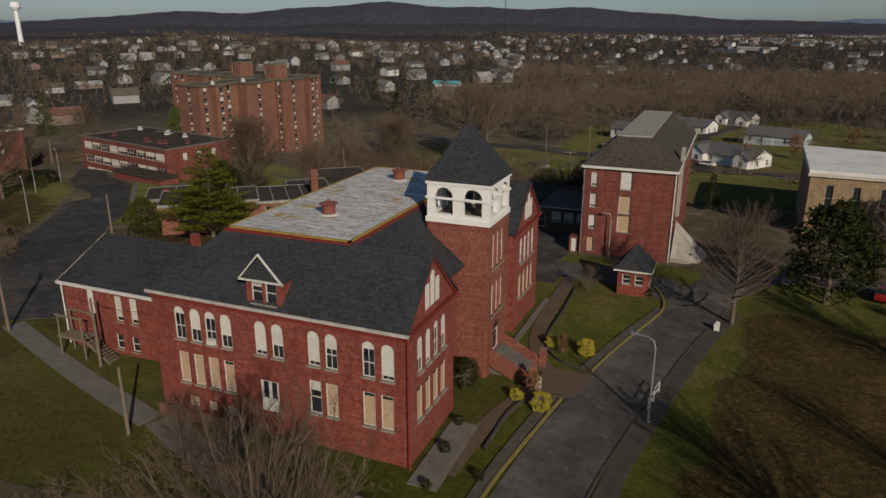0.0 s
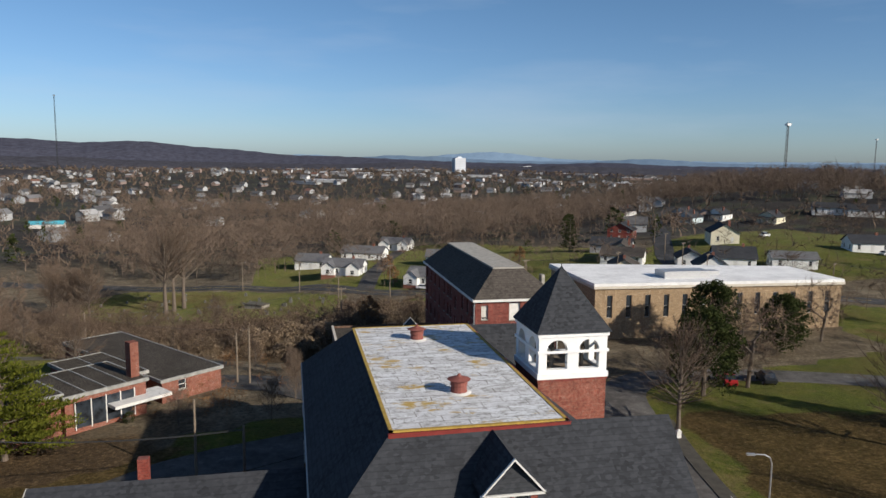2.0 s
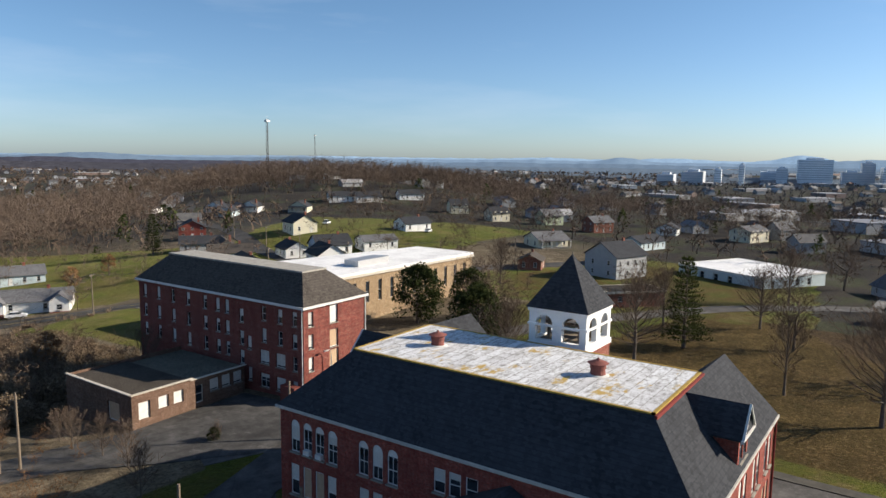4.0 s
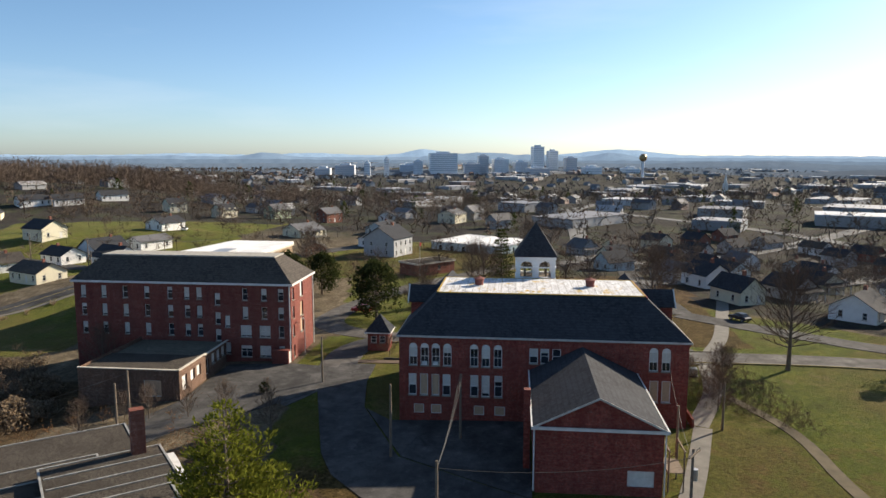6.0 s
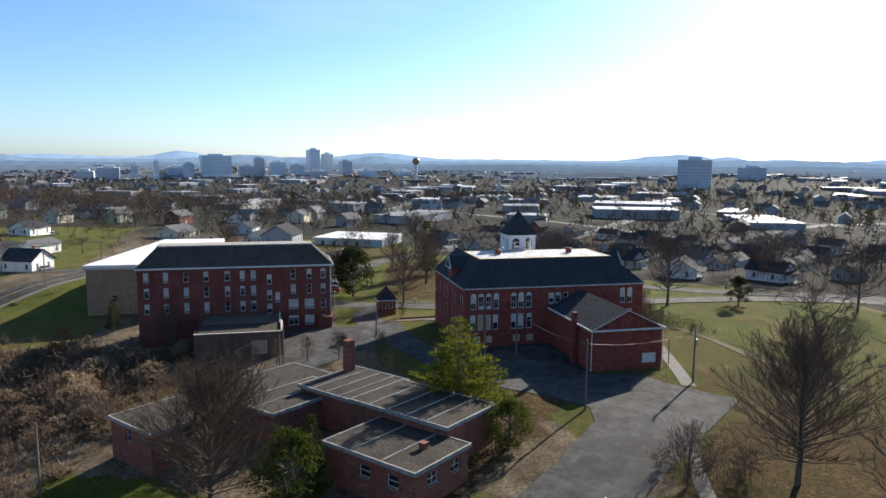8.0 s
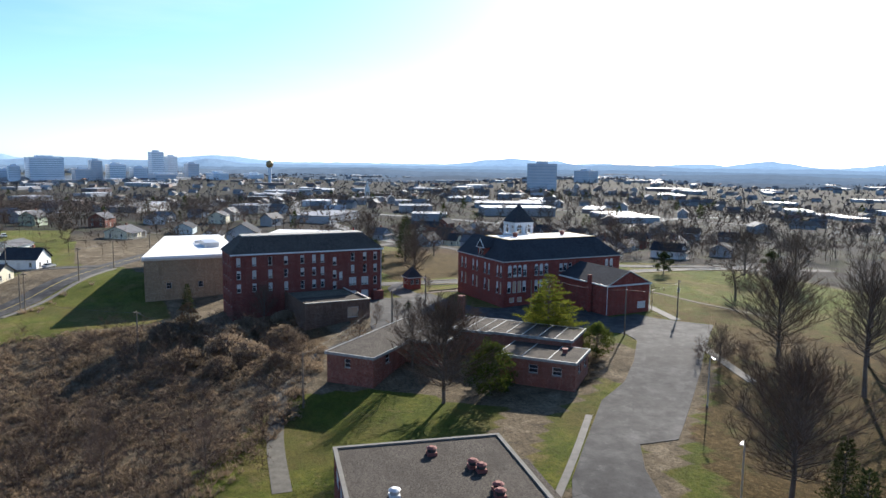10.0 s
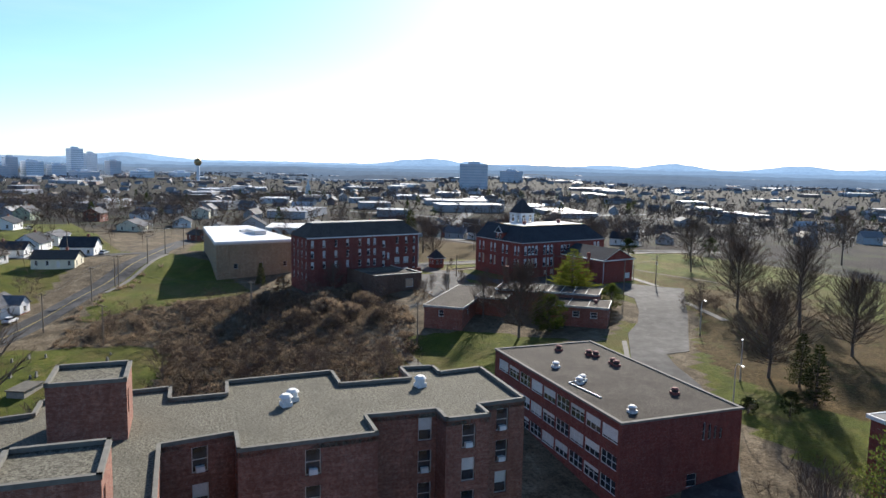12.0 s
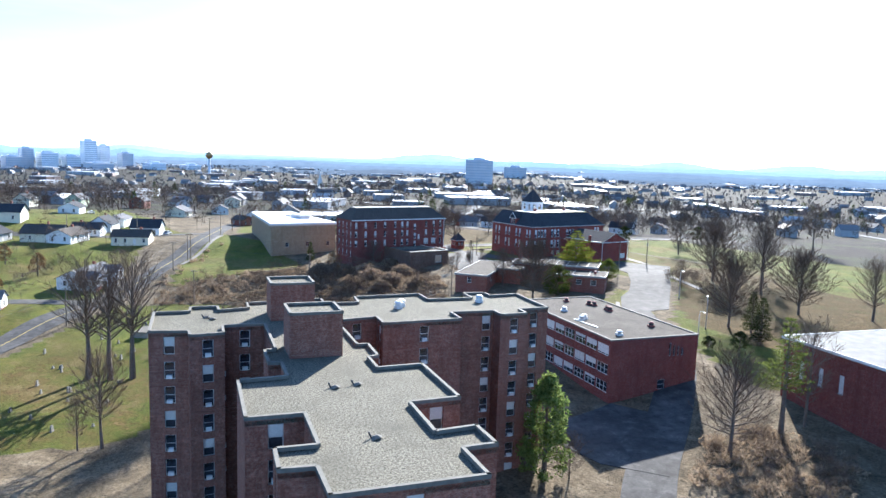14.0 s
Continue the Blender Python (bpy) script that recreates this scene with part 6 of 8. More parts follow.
for x, y, s in ((-20.4, 46.6, 0.55), (-16.9, 44.4, 0.5), (-20.8, 50.6, 0.5), (-20, 42, 0.45), (-36.3, 100.1, 0.9), (-66.2, 97.6, 0.8), (-10.0, 86.5, 0.6)):
    evergreen(x, y, "shrub", s, "shrub", "low dark bare shrub", "shrub")
for x, y, s in ((-15.8, 220, 0.8), (14.5, 228, 0.9), (-15, 240, 0.8), (30, 236, 0.8)):
    evergreen(x, y, "rusty", s, "rusty_tree", "small tree with dry rust-brown leaves", "tree", "rusty trees")
bare_tree(-24.5, 131.5, "round", 0.98, label="dense brown leafless bush tree beside the garage")
evergreen(-31, 149, "rusty", 0.95, "rusty_tree", "brown thicket tree on the brushy slope", "tree", "rusty trees")
for x, y, s in ((-54, 141, 1.0), (-47, 144, 1.05), (-51, 153, 1.0), (-40, 142, 1.1), (-34, 137, 1.0), (-45, 132, 0.95), (-62, 137, 0.8), (-30, 128, 0.8), (-34, 147, 1.0), (-31, 153, 1.15), (-58, 147, 0.8)):
    evergreen(x, y, "bramble", s, "bramble_thicket", "brown tangled bramble mound", "thicket", "bramble thickets")


# ---- woods, brush and twigs that nobody could count ----
def thorn_mesh(name, base, n, height, spread, width, material, label, seed, bush=False):
    """Many leafless plants in one mesh: each a stem and slender twigs that rise and spread from it."""
    g = np.random.default_rng(seed)
    k = len(base)
    h = height * g.uniform(0.65, 1.25, (k, 1))
    a = g.uniform(0, 2 * np.pi, (k, n))
    if bush:
        root = base[:, None, :] + np.stack([0 * a, 0 * a, g.uniform(0, 0.15, (k, n)) * h], -1)
        reach = spread * h * g.uniform(0.35, 1.0, (k, n))
        tip = root + np.stack([np.cos(a) * reach, np.sin(a) * reach, h * g.uniform(0.2, 0.85, (k, n))], -1)
    else:
        q = g.uniform(-1, 1, (k, n))
        f = np.sqrt(1 - q * q) * g.uniform(0.45, 1.0, (k, n))
        reach = spread * h * f
        top = h * (0.62 + 0.38 * q * g.uniform(0.6, 1.0, (k, n)))
        tip = base[:, None, :] + np.stack([np.cos(a) * reach, np.sin(a) * reach, top], -1)
        root = base[:, None, :] + np.stack([0 * a, 0 * a, top * g.uniform(0.45, 0.85, (k, n))], -1)
        half = n // 2
        root[:, half : 2 * half] = 0.45 * root[:, :half] + 0.55 * tip[:, :half]
        tip[:, half : 2 * half] = root[:, half : 2 * half] + 0.5 * (tip[:, half : 2 * half] - root[:, half : 2 * half])
    b = g.uniform(0, 2 * np.pi, (k, n))
    side = np.stack([np.cos(b), np.sin(b), 0.4 * g.uniform(-1, 1, (k, n))], -1) * width * g.uniform(0.5, 1.4, (k, n, 1))
    mid = (root + tip) / 2 + g.normal(0, 1, (k, n, 3)) * (0.035 * h[:, :, None])
    v = np.stack([root - side * 0.5, mid + side, tip, mid - side], 2).reshape(-1, 3)
    f = np.arange(len(v)).reshape(-1, 4)
    if not bush:
        w = (0.012 * h + width * 0.4)[:, 0]
        top = base + np.stack([0 * w, 0 * w, 0.75 * h[:, 0]], -1)
        c = g.uniform(0, np.pi, k)
        s = np.stack([np.cos(c) * w, np.sin(c) * w, 0 * w], -1)
        s2 = np.stack([-np.sin(c) * w, np.cos(c) * w, 0 * w], -1)
        stems = np.stack([base - s, base + s, top, top, base - s2, base + s2, top, top], 1).reshape(-1, 3)
        f = np.concatenate([f, len(v) + np.arange(len(stems)).reshape(-1, 4)])
        v = np.concatenate([v, stems])
    me = bpy.data.meshes.new(name)
    me.vertices.add(len(v))
    me.vertices.foreach_set("co", v.astype(np.float32).ravel())
    me.loops.add(f.size)
    me.loops.foreach_set("vertex_index", f.astype(np.int32).ravel())
    me.polygons.add(len(f))
    me.polygons.foreach_set("loop_start", np.arange(0, f.size, 4, dtype=np.int32))
    me.update(calc_edges=True)
    me.materials.append(material)
    return tagged(new(name, me), label, "woods" if not bush else "brush", kind="stuff")


ROADS_CLEAR = [(130, 124), (90, 149), (46, 168), (30, 178), (10, 191.5), (-6, 202), (-26, 216.5), (-44, 234), (-58, 246), (-98, 262), (-150, 280)]


def clear_of(x, y, line, gap):
    ok = np.ones(x.shape, bool)
    for (xa, ya), (xb, yb) in zip(line, line[1:]):
        t = np.clip(((x - xa) * (xb - xa) + (y - ya) * (yb - ya)) / ((xb - xa) ** 2 + (yb - ya) ** 2), 0, 1)
        ok &= np.hypot(x - xa - t * (xb - xa), y - ya - t * (yb - ya)) > gap
    return ok


CAMPUS = [(-262, 20), (-262, 262), (-150, 262), (-118, 205), (-70, 172), (-20, 160), (-12, 200), (70, 235), (200, 320), (240, 250), (150, 130), (140, 40), (90, -40), (-120, -40)]
HOUSE_SPOTS = [(-29.5, 246), (-17.5, 288), (-2, 310), (11.2, 256), (-2, 215.5), (85.5, 275), (64.5, 238), (61, 222), (104, 232), (201, 330), (190, 360), (180, 387), (86, 199),
               (100.5, 191), (155, 153), (107, 134), (117, 110), (150, 116), (237, 192), (250, 255), (180, 124), (222, 159), (240, 98), (240, 134), (48, 194), (70, 184), (32.3, 12.5),
               (46, -4), (22, -7), (12, -30), (167, -54), (172, -42), (124.5, -78), (188, -31), (56.7, 215.4), (230, 219), (138, 120), (-38, 277), (-60, 300), (66, 268), (150, 90)]

# the streets of small houses beyond the front lawn
house_rng = random.Random(23)
ROW_HOUSES = []
for j in range(0, 6):
    for i in range(-1, 8):
        hx, hy = 12 + 15.5 * i + 15 * j + house_rng.uniform(-2, 2), -28 + 12.5 * i - 18 * j + house_rng.uniform(-2, 2)
        if min(math.hypot(hx - a, hy - b) for a, b in ((38, 13), (47, -2), (22, -7), (12, -30), (62, 14), (70, -18), (55, -34), (84, 2), (100, -30), (124, -14), (84, -56), (84, 74), (20, 30))) > 13 and hy < 46 and math.hypot(hx - 28, hy - 22) > 22 and house_rng.random() < 0.8:
            ROW_HOUSES.append((hx, hy))
HOUSE_SPOTS += ROW_HOUSES


def scatter(count, lo, hi, seed, inside=None, outside=(), gap_house=9.0, centre=(-40, 110), side="all"):
    g = np.random.default_rng(seed)
    r = np.sqrt(g.uniform(lo**2, hi**2, count))
    a = g.uniform(0, 2 * np.pi, count)
    x, y = centre[0] + r * np.cos(a), centre[1] + r * np.sin(a)
    ok = np.ones(count, bool)
    if inside is not None:
        ok &= in_poly(x, y, inside)
    for poly in outside:
        ok &= ~in_poly(x, y, poly)
    ok &= clear_of(x, y, ROADS_CLEAR, 7)
    away = np.degrees(np.arctan2(y - 120, x + 100)) % 360
    ok &= ~((away > 165) & (away < 283))
    southern = (away > 283) | (away < 12)
    ok &= {"all": True, "south": southern, "north": ~southern}[side]
    for hx, hy in HOUSE_SPOTS:
        ok &= np.hypot(x - hx, y - hy) > gap_house
    x, y = x[ok], y[ok]
    return np.stack([x, y, heights(x, y) - 0.2], -1)


def within(poly, count, seed, gap_house=8.0, outside=()):
    g = np.random.default_rng(seed)
    px, py = [p[0] for p in poly], [p[1] for p in poly]
    x, y = g.uniform(min(px), max(px), count), g.uniform(min(py), max(py), count)
    ok = in_poly(x, y, poly) & clear_of(x, y, ROADS_CLEAR, 6)
    for o2 in outside:
        ok &= ~in_poly(x, y, o2)
    for hx, hy in HOUSE_SPOTS:
        ok &= np.hypot(x - hx, y - hy) > gap_house
    x, y = x[ok], y[ok]
    return np.stack([x, y, heights(x, y) - 0.2], -1)


def wood_shape(seed, tips, height, width, wide, spray, bole=0.2):
    """One slight leafless tree of flat slivers, as an array of triangles."""
    g = np.random.default_rng(seed)
    tri = []
    for p, q, k in skeleton(seed, tips, height, width, bole, 0.14):
        d = q - p
        w = np.cross(d, g.normal(0, 1, 3))
        w *= wide * (0.5 + 0.9 * k / tips) / (np.linalg.norm(w) + 1e-9)
        if k > tips / 3:
            tri += [(p - w, p + w, q + w * 0.7), (p - w, q + w * 0.7, q - w * 0.7)]
        else:
            tri.append((p - w, p + w, q))
        if k <= 2:
            for _ in range(spray):
                a = p + d * g.uniform(0.2, 1.0)
                c = d / (np.linalg.norm(d) + 1e-9) * 0.6 + g.normal(0, 0.6, 3) + (0, 0, 0.15)
                e = a + c * height * g.uniform(0.07, 0.15)
                w = np.cross(c, g.normal(0, 1, 3))
                w *= wide * 0.75 / (np.linalg.norm(w) + 1e-9)
                tri.append((a - w, a + w, e))
    return np.array(tri)


def clump_shape(seed, height, width, count, leaf, cone=0.6):
    """A small evergreen of scattered leaf clumps, as an array of triangles."""
    g = np.random.default_rng(seed)
    f = g.uniform(0, 1, count)
    rad = width / 2 * ((1 - f) * cone + (1 - cone) * np.sqrt(np.clip(1 - (2 * f - 0.9) ** 2, 0.05, 1))) * g.uniform(0.5, 1.0, count)
    a = g.uniform(0, 6.3, count)
    c = np.stack([np.cos(a) * rad, np.sin(a) * rad, height * (0.08 + 0.92 * f)], -1)
    return c[:, None, :] + g.normal(0, 1, (count, 3, 3)) * leaf


def forest(name, shapes, base, low, high, material, label, seed, category="woods"):
    """Many plants joined in one mesh, each a turned and scaled copy of one of the shapes."""
    g = np.random.default_rng(seed)
    kind = g.integers(0, len(shapes), len(base))
    vs = []
    for j, shape in enumerate(shapes):
        b = base[kind == j]
        s, a = g.uniform(low, high, len(b)), g.uniform(0, 6.3, len(b))
        wide = s * g.uniform(0.85, 1.25, len(b))
        pts = shape.reshape(-1, 3)
        x = b[:, 0, None] + wide[:, None] * (np.cos(a)[:, None] * pts[:, 0] - np.sin(a)[:, None] * pts[:, 1])
        y = b[:, 1, None] + wide[:, None] * (np.sin(a)[:, None] * pts[:, 0] + np.cos(a)[:, None] * pts[:, 1])
        vs.append(np.stack([x, y, b[:, 2, None] + s[:, None] * pts[:, 2]], -1).reshape(-1, 3))
    v = np.concatenate(vs)
    me = bpy.data.meshes.new(name)
    me.vertices.add(len(v))
    me.vertices.foreach_set("co", v.astype(np.float32).ravel())
    me.loops.add(len(v))
    me.loops.foreach_set("vertex_index", np.arange(len(v), dtype=np.int32))
    me.polygons.add(len(v) // 3)
    me.polygons.foreach_set("loop_start", np.arange(0, len(v), 3, dtype=np.int32))
    me.update(calc_edges=True)
    me.materials.append(material)
    return tagged(new(name, me), label, category, kind="stuff")


NEAR_WOOD = [wood_shape(s, 18, 13, w, 0.062, 8) for s, w in ((1, 9), (2, 11), (3, 8), (4, 12))]
MID_WOOD = [wood_shape(s, 8, 12, w, 0.2, 5, 0.1) for s, w in ((5, 11), (6, 13), (7, 10))]
FAR_WOOD = [wood_shape(s, 4, 11, w, 0.8, 2, 0.08) for s, w in ((8, 13), (9, 15))]
DIM_WOOD = [wood_shape(s, 3, 12, 22, 1.6, 1, 0.1) for s in (10, 11)]
SAPLING = [wood_shape(s, 22, 4.2, w, 0.03, 5, 0.06) for s, w in ((12, 4.2), (13, 3.2), (14, 5))]
GREEN_CLUMP = [clump_shape(s, 9, w, 90, 0.5, c) for s, w, c in ((1, 6, 0.8), (2, 7.5, 0.2), (3, 5, 0.5))]
forest("woods", NEAR_WOOD, within([(-150, 320), (-104, 268), (-62, 250), (-40, 275), (-10, 300), (30, 280), (60, 300), (170, 395), (150, 560), (-150, 560)], 2100, 31), 0.75, 1.35, WOODS,
       "dense leafless winter woods in the valley", 41)
forest("woods", NEAR_WOOD, within([(190, 400), (270, 330), (400, 300), (520, 330), (540, 600), (220, 600)], 1500, 32), 0.9, 1.6, WOODS, "leafless woods on the hill", 42)
forest("woods", NEAR_WOOD, within([(160, 60), (280, 60), (420, 180), (420, 300), (270, 320), (260, 130)], 420, 71), 0.7, 1.25, WOODS, "leafless woods on the slope beyond the houses", 71)
forest("woods", NEAR_WOOD, within([(-260, 20), (-165, 20), (-158, 80), (-178, 118), (-260, 110)], 44, 51), 0.8, 1.2, WOODS, "leafless trees on the western lawn", 51)
forest("woods", NEAR_WOOD, within([(-20, -20), (40, 0), (70, 40), (150, 40), (150, -120), (-20, -120)], 430, 52, 5.5), 0.5, 1.0, WOODS, "leafless garden trees among dark-roofed houses", 52)
forest("woods", NEAR_WOOD, within([(60, 110), (130, 135), (260, 100), (260, 330), (90, 250), (70, 200)], 190, 53, 7.0), 0.55, 1.1, WOODS, "leafless garden trees along the hill street", 53)
forest("woods", NEAR_WOOD, within([(-70, 240), (-40, 216), (60, 190), (80, 230), (30, 320), (-60, 310)], 150, 55, 8.0), 0.4, 0.85, WOODS, "leafless garden trees round the white houses", 55)
forest("woods", MID_WOOD, scatter(11000, 190, 900, 34, outside=[CAMPUS]), 0.6, 1.2, WOODS, "leafless trees among the houses", 44)
forest("woods", FAR_WOOD, scatter(15500, 850, 1800, 35, side="north"), 0.7, 1.3, WOODS, "far leafless woods of the valley", 45)
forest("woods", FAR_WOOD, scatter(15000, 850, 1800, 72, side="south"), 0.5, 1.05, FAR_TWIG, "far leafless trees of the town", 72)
forest("woods", DIM_WOOD, scatter(4200, 1700, 2350, 36, side="north"), 0.8, 1.3, WOODS, "farthest woods towards the northern hills", 46)
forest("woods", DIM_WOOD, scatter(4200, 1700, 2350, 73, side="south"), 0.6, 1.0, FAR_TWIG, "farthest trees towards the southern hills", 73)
forest("evergreens", GREEN_CLUMP, scatter(420, 170, 900, 54, outside=[CAMPUS]), 0.5, 1.4, LEAF_DARK, "dark evergreen trees scattered among the houses", 54)
forest("saplings", SAPLING, within([(-126, 190), (-112, 150), (-84, 140), (-62, 130), (-42, 130), (-24, 142), (-16, 152), (-16, 190), (-60, 206), (-110, 212)], 620, 33, outside=[CEMETERY]), 0.6, 1.9, TWIG,
       "bare grey saplings on the brushy slope", 43, "brush")
LUMP = [clump_shape(s, h, w, 190, 0.13, 0.0) for s, h, w in ((21, 1.5, 3.2), (22, 1.1, 2.6), (23, 2.1, 3.6))]
SLOPE = [(-112, 176), (-100, 152), (-84, 140), (-62, 128), (-42, 128), (-24, 142), (-14, 150), (-14, 190), (-40, 200), (-70, 206), (-95, 205)]
forest("brambles", LUMP, within(SLOPE, 650, 74, outside=[CEMETERY]), 0.5, 1.3, BRUSH, "low tangled mounds of dry bramble on the slope", 74, "brush")
thorn_mesh("brush", within([(-112, 160), (-84, 140), (-62, 128), (-42, 128), (-24, 142), (-14, 150), (-12, 196), (-60, 214), (-95, 205)], 4600, 37, outside=[CEMETERY]), 30, 1.35, 0.95, 0.04, BRUSH,
           "tangled dry brush on the slope", 47, True)
forest("brambles", LUMP, within([(-196, 158), (-179, 165), (-172, 151), (-173, 142), (-190, 144)], 75, 75), 0.6, 1.3, BRUSH, "dry bramble mounds beside the lane", 75, "brush")
thorn_mesh("brush", within([(-196, 158), (-179, 165), (-172, 151), (-173, 142), (-190, 144)], 330, 38), 40, 1.5, 0.9, 0.035, BRUSH, "dry brush beside the lane", 48, True)
forest("saplings", SAPLING, within([(-196, 158), (-179, 165), (-172, 151), (-173, 142), (-190, 144)], 90, 58), 0.5, 1.1, TWIG, "bare saplings beside the lane", 58, "brush")
forest("saplings", SAPLING, within([(-104, 62), (-98, 58), (-92, 62), (-97, 72), (-103, 70)], 90, 59), 0.5, 1.0, TWIG, "bare thicket at the edge of the yard", 59, "brush")
forest("saplings", SAPLING, within([(-68, 100), (-50, 96), (-46, 118), (-56, 124)], 60, 60), 0.35, 0.9, LEAF_RUST, "rust-brown bare saplings beside the court", 60, "brush")
thorn_mesh("brush", within([(-14, 196), (14, 176), (34, 164), (38, 168), (14, 184), (-8, 204)], 220, 39), 46, 1.5, 0.7, 0.05, BRUSH, "roadside brush", 49, True)
forest("hedge", SAPLING, within([(-46, 27), (-18, 30), (-17, 38), (-24, 40.5), (-38, 40)], 260, 40), 0.25, 0.6, TWIG, "bare tangled hedge plants before the school wall", 50, "brush")

# ---- houses of the town ----
ROAD_FAR = asphalt("pale_street", (0.16, 0.16, 0.155), (0.24, 0.235, 0.225))
def siding(name, color):
    n = Nodes(name)
    v = n.coords()
    lap = n.add("ShaderNodeTexWave", Scale=2.2, Distortion=0.0)
    lap.bands_direction, lap.wave_profile = "Z", "SAW"
    n.link(v, lap.inputs["Vector"])
    col = n.mix(n.ramp(n.noise(v, 0.8, 5), (0.4, 0.0), (0.75, 0.4)), color, tuple(c * 0.7 for c in color))
    col = n.mix(n.ramp(lap.outputs["Fac"], (0.0, 0.25), (0.12, 0.0)), col, tuple(c * 0.5 for c in color))
    return n.finish(col, 0.7, lap.outputs["Fac"], 0.3, 0.03)


SIDE = {"white": siding("white_siding", (0.72, 0.72, 0.70)), "cream": siding("cream_siding", (0.62, 0.58, 0.44)), "blue": siding("pale_blue_siding", (0.42, 0.50, 0.53)),
        "grey": siding("grey_siding", (0.36, 0.37, 0.38)), "brick": BRICK_LOW, "green": siding("green_siding", (0.38, 0.43, 0.30)), "red": BRICK}
TILE = {"grey": SHINGLE_GREY, "dark": SHINGLE, "brown": SHINGLE_BROWN}
HOUSE_WORDS = {"white": "white", "cream": "cream", "blue": "pale blue", "grey": "grey", "brick": "brick", "green": "pale green", "red": "red brick"}


def gable_roof(m, x0, y0, x1, y1, z, rise, along_x=True, over=0.5, t=0.14):
    if along_x:
        yc = (y0 + y1) / 2
        m.slab([(x0 - over, y0 - over, z - over * rise * 2 / (y1 - y0)), (x1 + over, y0 - over, z - over * rise * 2 / (y1 - y0)), (x1 + over, yc, z + rise), (x0 - over, yc, z + rise)], t)
        m.slab([(x1 + over, y1 + over, z - over * rise * 2 / (y1 - y0)), (x0 - over, y1 + over, z - over * rise * 2 / (y1 - y0)), (x0 - over, yc, z + rise), (x1 + over, yc, z + rise)], t)
    else:
        xc = (x0 + x1) / 2
        d = over * rise * 2 / (x1 - x0)
        m.slab([(x0 - over, y1 + over, z - d), (x0 - over, y0 - over, z - d), (xc, y0 - over, z + rise), (xc, y1 + over, z + rise)], t)
        m.slab([(x1 + over, y0 - over, z - d), (x1 + over, y1 + over, z - d), (xc, y1 + over, z + rise), (xc, y0 - over, z + rise)], t)


